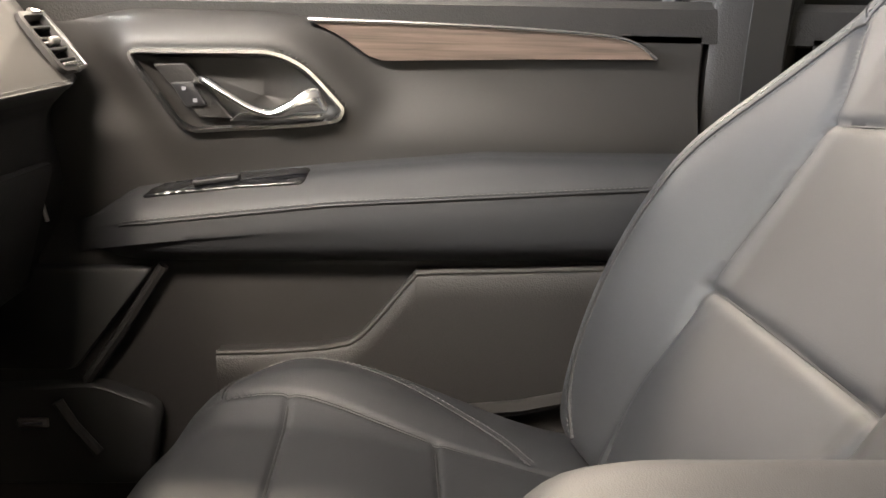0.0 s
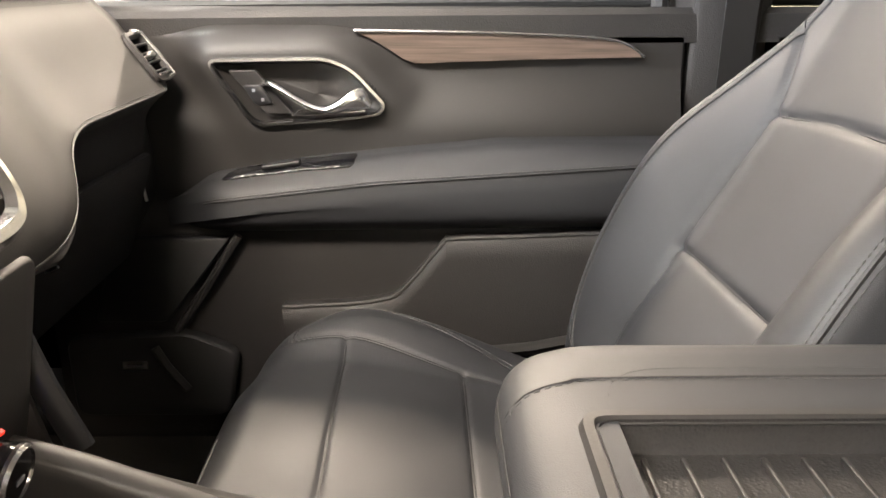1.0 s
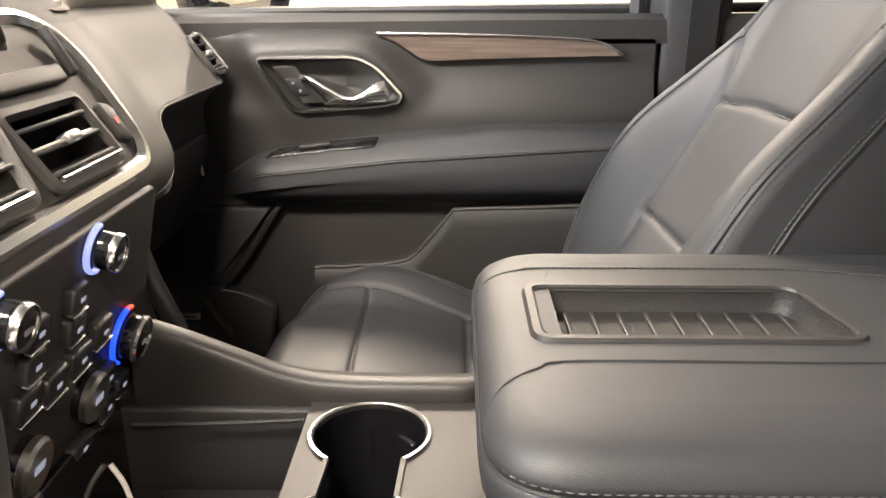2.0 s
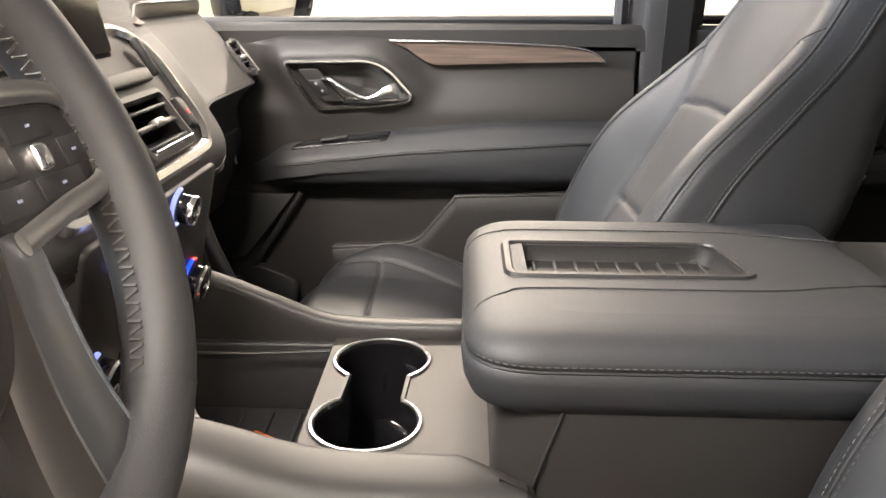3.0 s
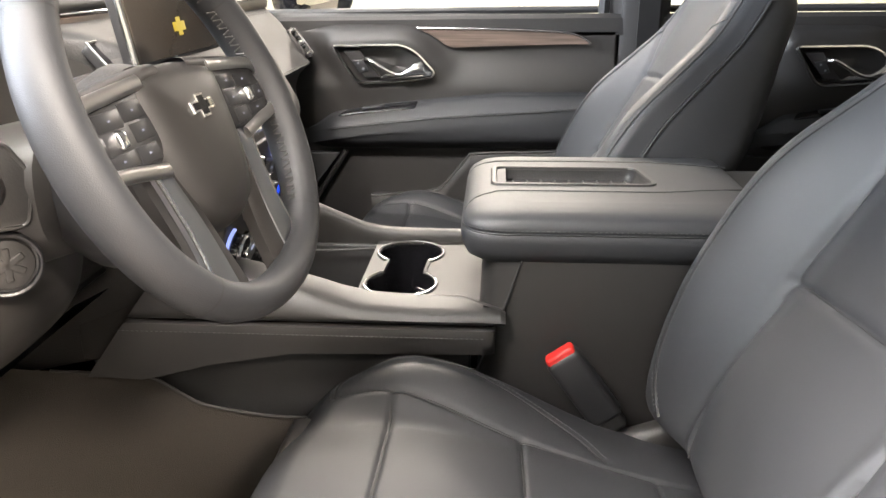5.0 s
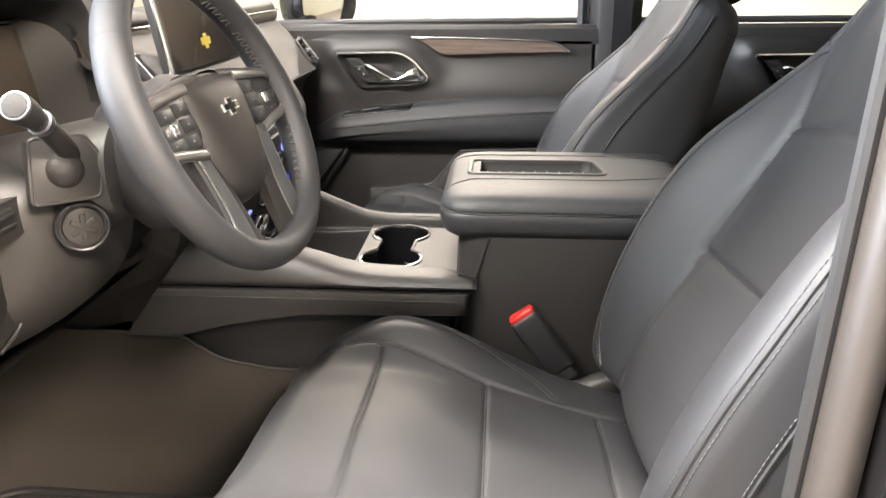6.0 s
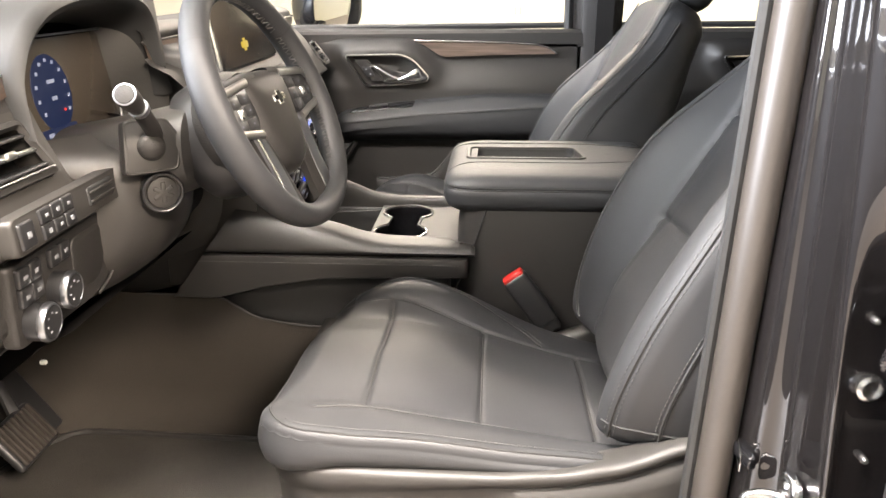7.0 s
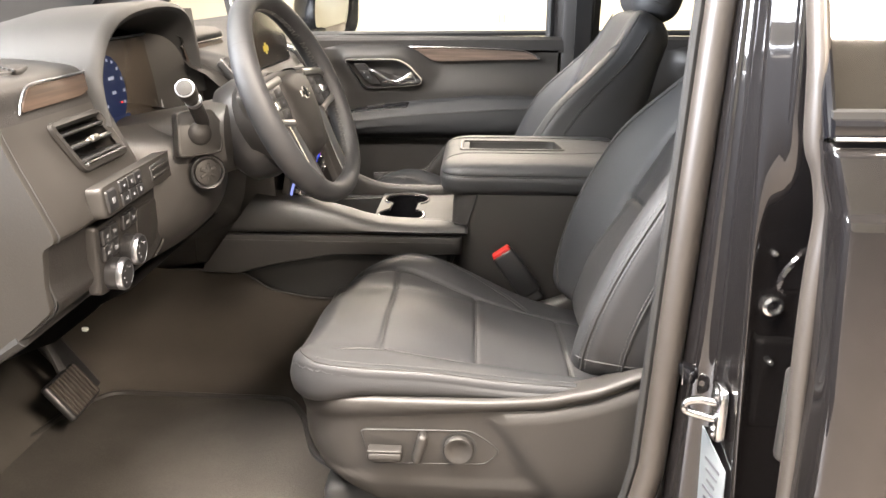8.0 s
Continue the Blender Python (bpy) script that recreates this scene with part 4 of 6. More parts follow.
    for s in ss:
        w = float(back_half(s))
        uf = w - BACK_R
        qs = np.concatenate([np.linspace(0, uf, 56), uf + np.linspace(0, 1, 12)[1:] * BACK_R * math.pi / 2])
        last = edge_q(s, 1.0)
        qs = np.concatenate([qs, last + np.array([0.012, 0.03, 0.05, 0.07, 0.09, 0.11, 0.125, 0.14, 0.16, 0.20, 0.26])])
        ring = back_section(s, list(qs) + list(-qs[::-1][:-1]), bulge)
        lo = max(0.0, (0.048 - s) / 0.028)
        hi = max(0.0, (s - 0.555) / 0.045)
        inset = 0.024 * (1 - math.sqrt(max(0, 1 - lo * lo))) + 0.045 * (1 - math.sqrt(max(0, 1 - hi * hi)))
        rows.append([B(s, u * (1 - inset / w), -0.035 + (f + 0.035) * (1 - inset / 0.075)) for u, f in ring])
    back = part("backrest", grid(rows, close_v=True, cap=True), LEATHER, seat, "black leather backrest with sewn panels", 75)

    def on_b(line):
        """Points and outward normals along (s, q) on the backrest."""
        P, Nn = [], []
        for s, q in line:
            p = np.array(B(s, *back_ring(s, q, bulge)))
            ds = np.array(B(s + 0.002, *back_ring(s + 0.002, q, bulge))) - p
            dq = np.array(B(s, *back_ring(s, q + 0.001, bulge))) - p
            n = np.cross(ds, dq)
            n = n / (np.linalg.norm(n) + 1e-12)
            mid = np.array(B(s, 0, -0.06))
            P.append(p)
            Nn.append(n if np.dot(n, p - mid) > 0 else -n)
        return np.array(P), np.array(Nn)

    st = []
    S1, S2 = np.linspace(0.035, 0.585, 100), np.linspace(0.035, 0.56, 90)
    for m in (-1, 1):
        for line, rows_of in (([(s, m * (edge_q(s, 0.55) if m > 0 else edge_q(s, -0.2) - 0.045 * max(0.0, 1 - s / 0.11) ** 2)) for s in S1], (-0.005, 0.005)), ([(s, m * edge_q(s, 1.0, 0.026 - 0.012 * float(sstep(0.2, 0.5, s)))) for s in S2], (-0.005,))):
            P, Nn = on_b(line)
            part("seam", tube(P, 0.0019, 6, up=(0, 1, 0)), DARK, back)
            for d in rows_of:
                P, Nn = on_b([(s, q + m * d) for s, q in line])
                st.append(stitches(P, Nn * 0.0007, r=0.00065))
        line = [(s, m * u) for s, u in BACK_SIDE]
        P, Nn = on_b(line)
        part("seam", tube(P, 0.0014, 6, up=(0, 1, 0)), DARK, back)
        if m > 0:
            P, Nn = on_b([(s, u + 0.007) for s, u in BACK_SIDE])
            st.append(stitches(P, Nn * 0.0007, r=0.00065))
    part("stitching", join(*st), THREAD, back, "grey contrast stitching")
    for line in BACK_INS:
        P, Nn = on_b([tuple(p[:2]) for p in smooth_path([(a, c, 0) for a, c in line], 12)])
        part("seam", tube(P, 0.0014, 6), DARK, back)
    # seam low round the bolsters
    P, Nn = on_b([(0.052, m * edge_q(0.052, 0.3 + 0.0 * k, 0.012 * k)) for m in (1,) for k in range(0, 9)])
    part("seam", tube(P, 0.0014, 6), DARK, back)
    # headrest on two posts
    hb = B(0.685, 0, -0.03)
    head = part("headrest", rbox(hb, (0.11, 0.27, 0.19), 0.050, 6, m=pose(0, 0, 0, 0, 16, 0)), LEATHER, seat, "padded black leather headrest")
    part("seam", tube([(hb[0] + 0.056 * math.cos(q) - 0.015, hb[1] + 0.1355 * math.sin(q), hb[2] - 0.05 - 0.02 * math.cos(q)) for q in np.linspace(0, 2 * math.pi, 40, endpoint=False)], 0.0014, 6, closed=True), DARK, head)
    for m in (-1, 1):
        part("post", tube([B(0.55, m * 0.06, -0.05), B(0.66, m * 0.06, -0.03)], 0.006, 10, up=(0, 1, 0)), CHROME, head)

    # plastic base cover, wrapped round the outboard front corner
    def S(x, z, out):
        return (x + dx, yc + hand * (0.262 + out), z + dz)

    plan = [(-0.068, -0.16), (-0.070, -0.05), (-0.070, 0.06), (-0.066, 0.14), (-0.054, 0.190), (-0.032, 0.228), (0.004, 0.252), (0.050, 0.261), (0.12, 0.265), (0.22, 0.267), (0.32, 0.266), (0.46, 0.262)]
    pl2 = smooth_path([(a, b, 0) for a, b in plan], 9)[:, :2]
    T = np.gradient(pl2, axis=0)
    T = T / np.linalg.norm(T, axis=1)[:, None]
    cov = []
    for (x, u), (tx, tu) in zip(pl2, T):
        nx, nu = -tu, tx
        if u > 0.1 or x < 0:
            nx, nu = (-tu, tx) if (-tu * -1 + tx) > 0 else (tu, -tx)
        top = np.interp(x, [-0.05, -0.02, 0.05, 0.20, 0.27, 0.33, 0.38, 0.46], [0.900, 0.912, 0.918, 0.921, 0.927, 0.940, 0.962, 0.980])
        sh = float(np.interp(x, [-0.04, 0.19], [1.25, 0.62]))
        bot = np.interp(x, [-0.05, 0.0, 0.05, 0.46], [0.800, 0.782, 0.762, 0.752])
        row = []
        for k, (f, o) in enumerate(((0.0, -0.030), (0.0, -0.014), (0.001, -0.005), (0.003, -0.001), (0.007, 0.002), (0.012, 0.003), (0.018, 0.002), (0.024, -0.0005), (0.028, -0.003), (0.031, -0.0042))):
            row.append((top - f * sh, o))
        for f in np.linspace(0.06, 1.0, 20):
            z = (top - 0.031 * sh) * (1 - f) + bot * f
            edge = 0.212 + (0.868 - z) * 0.62
            proud = 0.0100 * float(sstep(edge, edge + 0.018, x)) + 0.004 * float(sstep(0.802, 0.796, z)) * (1 if x < edge else 0)
            row.append((z, -0.0045 + proud - 0.012 * f ** 6))
        cov.append([(x + dx + nx * o, yc + hand * (u + nu * o), z + dz - (0.045 if hand > 0 else 0.0)) for z, o in row])
    base = part("base_cover", grid(cov), KNEE, seat, "grained dark plastic seat base cover", 60)
    PO = round_poly([(0.034, 0.872), (0.175, 0.874), (0.200, 0.858), (0.213, 0.845), (0.195, 0.826), (0.046, 0.823)], 0.008)
    pan = part("switch_panel", slab(PO, lambda a, b, c: S(a, b, -0.004 + c), 0.0045, 0.0015), KNEE, base)
    part("panel_gap", tube([S(a, b, 0.0000) for a, b in PO], 0.0013, 6, up=(0, 1, 0), closed=True), DARK, pan)
    part("slide_switch", rbox(S(0.066, 0.841, 0.007), (0.046, 0.020, 0.014), 0.006, 4), SOFT, pan)
    part("slide_cap", rbox(S(0.066, 0.849, 0.007), (0.044, 0.018, 0.004), 0.0018, 3), KNEE, pan)
    part("tilt_switch", rbox(S(0.111, 0.853, 0.008), (0.013, 0.020, 0.042), 0.006, 4, m=pose(0, 0, 0, 0, 14, 0)), KNEE, pan)
    part("lumbar_knob", lathe([(0.0195, 0.0), (0.0195, 0.006), (0.018, 0.0085), (0.016, 0.0085), (0.012, 0.006), (0.006, 0.0048), (0.001, 0.0045)], lambda a, b, c: S(0.160 + a, 0.849 + b, 0.001 + c), 32), KNEE, pan, "round dished lumbar knob")
    part("knob_ring", lathe([(0.0234, 0.0), (0.0234, 0.0012), (0.0198, 0.0012), (0.0198, 0.0)], lambda a, b, c: S(0.160 + a, 0.849 + b, 0.001 + c), 32), DARK, pan)
    part("seat_frame", rbox((0.17 + dx, yc, 0.71), (0.40, 0.44, 0.09), 0.02), DARK, seat)
    part("recliner_cap", lathe([(0.035, -0.012), (0.033, 0.0), (0.02, 0.005), (0.002, 0.006)], lambda a, b, c: S(0.40 + a, 0.935 + b, -0.012 + c), 20), HARD, base)
    for x in (0.02, 0.33):
        part("seat_rail", rbox((x + dx, yc + 0.19, 0.665), (0.10, 0.04, 0.04), 0.008), DARK, seat)
        part("seat_rail", rbox((x + dx, yc - 0.19, 0.665), (0.10, 0.04, 0.04), 0.008), DARK, seat)
    # plastic hinge cover inboard
    part("hinge_cover", rbox(C(0.345, hand * 0.235, 0.865), (0.14, 0.035, 0.05), 0.015, 4, m=pose(0, 0, 0, 0, -20, 0)), KNEE, seat)
    return seat


build_seat(-1, -0.42, 0.0, 0.0, 0.11, 0.034, -0.014, "black leather driver seat with grey stitching and plastic base", "front seats")
build_seat(1, 0.42, -0.07, -0.037, 0.05, 0.0, -0.020, "black leather passenger seat with grey stitching beside the door", "front seats")

# ---- centre console ----
con = thing("centre_console", (0.1, 0.0, 0.65), "black centre console with padded side rails and two cup holders", "car console")


RT = smooth_path([(-0.30, 1.068, 0), (-0.20, 1.051, 0), (-0.14, 1.034, 0), (-0.09, 1.014, 0), (-0.045, 0.996, 0), (0.0, 0.989, 0), (0.08, 0.988, 0), (0.16, 0.988, 0)], 10)
NT = smooth_path([(-0.34, 1.048, 0), (-0.24, 1.036, 0), (-0.15, 1.020, 0), (-0.09, 1.008, 0), (-0.04, 0.996, 0), (0.02, 0.989, 0), (0.16, 0.987, 0)], 10)


def rail_top(x):
    return float(np.interp(x, RT[:, 0], RT[:, 1]))


def near_top(x):
    return float(np.interp(x, NT[:, 0], NT[:, 1]))


def slant(x, z):
    """Pulls the front end of the console side onto its slanted edge."""
    x0 = -0.262 - (1.0 - z) * 0.75
    t = (x + 0.30) / 0.455
    return x0 + (0.155 - x0) * t if t < 1 else x


for s in (-1, 1):
    rows = []
    for x in np.linspace(-0.175 if s > 0 else -0.30, 0.155, 44):
        zt = rail_top(x) if s > 0 else near_top(x)
        cut = max(0.0, (x - 0.105) / 0.05)
        inn = (0.124 if s > 0 else 0.108) + 0.035 * cut
        prof = [(inn, 0.962), (inn, zt - 0.012), (inn + 0.004, zt - 0.002), (inn + 0.016, zt), (0.146, zt - 0.10 * (zt - 0.968)), (0.158, zt - 0.28 * (zt - 0.968)), (0.166, zt - 0.60 * (zt - 0.968)), (0.167, 0.974), (0.160, 0.968)]
        P = smooth_path([(slant(x, b) if s < 0 else x, s * a, b) for a, b in prof], 3)
        rows.append(P)
    rl = part("side_rail", grid(rows, cap=False), SOFT, con, "padded soft-touch side rail", 60)
    part("rail_end", grid([list(rows[-1]), [(p[0] + 0.006, s * (abs(p[1]) * 0.85 + 0.16 * 0.15), 0.97 + (p[2] - 0.97) * 0.7) for p in rows[-1]], [(0.155, s * 0.16, 0.968)] * len(rows[-1])]), SOFT, rl)
    # lower side panel with stitched edge
    rows = []
    for x in np.linspace(-0.30, 0.145, 36):
        bot = np.interp(x, [-0.335, -0.255, -0.235, -0.17, -0.08, 0.145], [0.887, 0.885, 0.884, 0.907, 0.925, 0.93])
        rows.append([(slant(x, b), s * a, b) for a, b in ((0.158, 0.966), (0.1675, 0.964), (0.169, 0.957), (0.168, 0.945), (0.166, bot + 0.004), (0.158, bot))])
    rows.append([(p[0] + 0.004, s * (abs(p[1]) - 0.004), p[2]) for p in rows[-1]])
    rows.append([(p[0] + 0.001, s * 0.140, p[2]) for p in rows[-1]])
    lp = part("side_panel", grid(rows), SOFT, con, "stitched lower side panel", 50)
    part("stitching", stitches(np.array([(x, s * 0.1695, 0.9555) for x in np.linspace(-0.30, 0.14, 40)]), (0, s * 0.0006, 0)), THREAD, lp)
    rows = []
    for x in np.linspace(-0.98, 0.48, 60):
        top = float(np.interp(x, [-0.98, -0.5, -0.275, -0.215, -0.145, 0.5], [0.905, 0.890, 0.884, 0.848, 0.832, 0.84]))
        low = 0.645 + 0.25 * max(0.0, -0.52 - x)
        rows.append([(x, s * (0.150 + 0.016 * t + 0.060 * max(0.0, (t - 0.70) / 0.30) ** 2.2), top * (1 - t) + low * t) for t in np.linspace(0, 1, 14)])
    part("kick_panel", grid(rows), TUNNEL, con, "dark carpeted lower tunnel side", 60)
    # added bead, drawn for the light along the carpet's top edge
    part("panel_edge", tube(smooth_path([(x, s * 0.1505, float(np.interp(x, [-0.5, -0.275, -0.215, -0.145, 0.5], [0.890, 0.884, 0.848, 0.832, 0.84])) + 0.001) for x in (-0.40, -0.34, -0.30, -0.275, -0.245, -0.215, -0.18, -0.12, -0.04)], 4), 0.0022, 8, up=(0, 1, 0)), KNEE, con, "added bead standing in for the lit top edge of the lower side")
    # dark sheet standing in for the shadow gap below the side panel
    part("shadow_gap_fill", rbox((-0.115, s * 0.128, 0.895), (0.47, 0.02, 0.145), 0.004), DARK, con)

# cup holder panel with two linked holes
CUPS = [(0.028, 0.074), (0.026, -0.046)]
CR = 0.047


def cup_outline(r, slot, n=20):
    """Two circles linked by a slot, anticlockwise from above."""
    (fx, fy), (nx_, ny_) = CUPS
    a0 = math.asin(slot / r)
    far = [(fx + r * math.sin(q), fy + r * math.cos(q)) for q in np.linspace(math.pi - a0, -math.pi + a0, n)]
    near = [(nx_ + r * math.sin(q), ny_ + r * math.cos(q)) for q in np.linspace(-a0, -2 * math.pi + a0, n)]
    return np.array(far + near)


IN = cup_outline(CR + 0.002, 0.030)
def plate_with_hole(outer, inner, z, drop_out, drop_in):
    """A flat plate with one hole, its rims turned down."""
    bm = bmesh.new()
    loops = []
    for P in (outer, inner):
        vs = [bm.verts.new((p[0], p[1], z)) for p in P]
        loops.append(vs)
        for k in range(len(vs)):
            bm.edges.new((vs[k], vs[(k + 1) % len(vs)]))
    bmesh.ops.triangle_fill(bm, use_beauty=True, edges=list(bm.edges), normal=(0, 0, 1))
    for vs, dz in zip(loops, (drop_out, drop_in)):
        lo = [bm.verts.new((v.co.x, v.co.y, z - dz)) for v in vs]
        for k in range(len(vs)):
            e = (k + 1) % len(vs)
            bm.faces.new((vs[k], vs[e], lo[e], lo[k]))
    return bm


OUTP = round_poly([(-0.026, -0.108), (0.165, -0.108), (0.165, 0.128), (-0.026, 0.128)], 0.006, 3)
cpan = part("cup_panel", plate_with_hole(OUTP, IN, 0.972, 0.075, 0.006), DASH_PAD, con, "smooth dark cup holder panel", 30)
IN2 = cup_outline(CR - 0.003, 0.028)
wall = [[(x, y, 0.970) for x, y in IN2], [(x, y, 0.93) for x, y in IN2], [(x * 0.98, y * 0.97, 0.882) for x, y in IN2], [(0.027 + (x - 0.027) * 0.2, 0.014 + (y - 0.014) * 0.2, 0.880) for x, y in IN2]]
part("cup_well", grid(wall, close_v=True), GLOSS, con, "deep gloss black cup wells")
a0 = math.asin(0.029 / CR)
for (cx, cy), (q0, q1) in zip(CUPS, ((math.pi - a0, -math.pi + a0), (-a0, -2 * math.pi + a0))):
    arc = [(cx + CR * math.sin(q), cy + CR * math.cos(q), 0.9735) for q in np.linspace(q0, q1, 40)]
    part("cup_ring", sweep(arc, [(-0.0034, -0.004), (-0.0030, 0.0004), (-0.0014, 0.0016), (0.0008, 0.0013), (0.0030, -0.0024), (0.0034, -0.006)]), RINGS, con, "polished chrome cup holder ring")
for sx in (-1, 1):
    (fx, fy), (nx_, ny_) = CUPS
    part("slot_trim", sweep([(fx + sx * 0.0285, fy - CR * math.cos(a0), 0.9745), (nx_ + sx * 0.0285, ny_ + CR * math.cos(a0), 0.9745)], [(-0.0022, -0.004), (0.0022, -0.004), (0.0018, 0.0005), (-0.0018, 0.0005)]), KNEE, con)
for cx, cy in CUPS:
    part("cup_grip", rbox((cx + 0.026, cy + 0.026, 0.925), (0.010, 0.030, 0.06), 0.005, 3, m=pose(0, 0, 0, 0, 0, 40)), GLOSS, con)
part("cup_tab", rbox((0.020, -0.085, 0.945), (0.034, 0.006, 0.030), 0.002, 3, m=pose(0, 0, 0, 20, 0, 0)), KNEE, con)

# front bin
part("bin_floor", rbox((-0.10, 0.0, 0.893), (0.16, 0.216, 0.008), 0.003), DARK, con, "black rubber bin mat")
part("bin_front", rbox((-0.185, 0.0, 0.935), (0.01, 0.216, 0.10), 0.003), GLOSS, con)
part("bin_ridge", tube([(-0.17, 0.10, 0.963), (-0.10, 0.105, 0.962), (-0.03, 0.105, 0.966)], 0.0018, 6), KNEE, con)
for k in range(4):
    part("mat_rib", rbox((-0.15 + 0.03 * k, 0.0, 0.8985), (0.004, 0.19, 0.003), 0.001), DARK, con)
card = single("orange_tag", slab(round_poly([(-0.025, -0.014), (0.025, -0.014), (0.025, 0.014), (-0.025, 0.014)], 0.003), lambda a, b, c: (-0.085 + 0.8 * a + 0.5 * b, 0.03 - 0.5 * a + 0.8 * b, 0.9005 + c), 0.002, 0.0006), ORANGE, "small orange card lying in the console bin", "card")
single("phone_cable", tube(smooth_path([(-0.178, 0.070, 0.945), (-0.168, 0.067, 0.930), (-0.160, 0.062, 0.912), (-0.15, 0.060, 0.900)], 5), 0.0022, 8), OUTLET, "short white cable in the console bin", "cable")

# armrest box and lid
box_rows = []
for z, g0 in ((0.66, 0.0), (0.80, 0.0), (0.93, 0.0), (1.02, 0.004), (1.046, 0.006)):
    O = round_poly([(0.128 + g0 - 0.05 * (1.046 - z) * 0.0, -0.150), (0.63, -0.150), (0.63, 0.150), (0.128 + g0, 0.150)], [0.045, 0.02, 0.02, 0.045], 6)
    box_rows.append([(x, y, z) for x, y in O])
bx = part("box", grid(box_rows, close_v=True), SOFT, con, "smooth black console box", 40)
for s in (-1, 1):
    part("box_seam", tube([(0.178, s * 0.1505, 1.046), (0.160, s * 0.1505, 0.99), (0.140, s * 0.1505, 0.935), (0.125, s * 0.151, 0.90)], 0.0015, 6), DARK, bx)
part("rear_panel", slab(round_poly([(0.462, -0.140), (0.632, -0.140), (0.632, 0.150), (0.462, 0.150)], 0.02), lambda a, b, c: (a, b, 1.045 + c), 0.036, 0.008), DASH_PAD, con, "smooth rear console top")
part("rear_cup_well", lathe([(0.040, 0.0), (0.040, 0.003), (0.001, 0.003)], lambda a, b, c: (0.555 + a, 0.085 + b, 1.0795 + c), 28), GLOSS, con)
part("rear_cup_ring", lathe([(0.046, 0.0), (0.0455, 0.005), (0.042, 0.006), (0.040, 0.001)], lambda a, b, c: (0.555 + a, 0.085 + b, 1.0805 + c), 32), CHROME, con, "polished chrome cup holder ring")

LO = round_poly([(0.114, -0.155), (0.472, -0.155), (0.472, 0.160), (0.114, 0.160)], [0.055, 0.02, 0.02, 0.055], 8)
lc = np.array([0.30, 0.0])
TRX = (0.150, 0.352)
TRY = (-0.030, 0.060)


def lid_ring(inset, z):
    rows = []
    for x, y in LO:
        d = np.array([x, y]) - lc
        k = np.array([1 - inset / 0.18, 1 - inset / 0.157])
        rows.append((lc[0] + d[0] * k[0], lc[1] + d[1] * k[1], z))
    return rows


tray_o = round_poly([(TRX[0], TRY[0]), (TRX[1], TRY[0]), (TRX[1] - 0.012, TRY[1]), (TRX[0], TRY[1])], [0.012, 0.018, 0.018, 0.012], 8)
c0 = tray_o.mean(axis=0)
rings = [lid_ring(0.030, 1.030), lid_ring(0.012, 1.032), lid_ring(0.004, 1.038), lid_ring(0.000, 1.048), lid_ring(-0.0015, 1.060), lid_ring(-0.001, 1.0685), lid_ring(0.0012, 1.0705), lid_ring(-0.0002, 1.0728), lid_ring(0.001, 1.078), lid_ring(0.005, 1.0845), lid_ring(0.012, 1.0898), lid_ring(0.022, 1.0928), lid_ring(0.036, 1.0944), lid_ring(0.05, 1.095)]
lid = part("lid", grid(rings, close_v=True), LEATHER, con, "padded black leather armrest lid", 60)

def ray_loop(poly, c, qs):
    """Points where rays from c meet a closed polygon."""
    out = []
    P = np.asarray(poly, float)
    for q in qs:
        d = np.array([math.cos(q), math.sin(q)])
        best = 9.0
        for k in range(len(P)):
            a, e = P[k], P[(k + 1) % len(P)] - P[k]
            den = d[0] * e[1] - d[1] * e[0]
            if abs(den) > 1e-12:
                w = a - c
                t = (w[0] * e[1] - w[1] * e[0]) / den
                u = (w[0] * d[1] - w[1] * d[0]) / den
                if t > 0 and -1e-6 <= u <= 1 + 1e-6:
                    best = min(best, t)
        out.append(c + d * best)
    return out


QS = sorted(list(np.linspace(0, 2 * math.pi, 160, endpoint=False)) + [math.atan2(p[1] - c0[1], p[0] - c0[0]) % (2 * math.pi) for p in tray_o])
top_o, top_i = ray_loop([p[:2] for p in rings[-1]], c0, QS), ray_loop(tray_o, c0, QS)
part("lid_top", grid([[(p[0], p[1], 1.0949) for p in top_o], [(p[0], p[1], 1.0951) for p in top_i], [(p[0], p[1], 1.089) for p in top_i]], close_v=True), LEATHER, lid, "", 30)
edge_line = lid_ring(-0.0003, 1.0752)
near_line = sorted([p for p in edge_line if p[1] < -0.13], key=lambda p: p[0])
part("stitching", stitches(np.array(near_line), (-0.0002, -0.0008, 0)), THREAD_DARK, lid, "grey stitching along the lid seam")
part("lid_groove", tube(lid_ring(0.0002, 1.0706), 0.0012, 6, closed=True), DARK, lid)
for yy, sgn_ in ((-0.058, 1), (0.098, -1)):
    bow, inset = (0.040, 0.0) if sgn_ > 0 else (-0.014, 0.0)
    ln = smooth_path([(0.1150 + inset, yy - sgn_ * bow, 1.0735), (0.1180 + inset, yy - sgn_ * bow * 0.82, 1.0822), (0.1275 + inset, yy - sgn_ * bow * 0.5, 1.0903), (0.146 + inset, yy - sgn_ * bow * 0.2, 1.0944), (0.175, yy, 1.0956), (0.34, yy, 1.0956), (0.40, yy + sgn_ * 0.010, 1.0955), (0.462, yy + sgn_ * 0.022, 1.0945)], 6)
    part("lid_seam", tube([(p[0], p[1], p[2] - 0.0004) for p in ln], 0.0010, 6), DARK, lid)
    if sgn_ < 0:
        part("stitching", stitches(np.array([(p[0], p[1] - 0.005, p[2] + 0.0006) for p in ln]), (0, 0, 0.0006)), THREAD_DARK, lid)
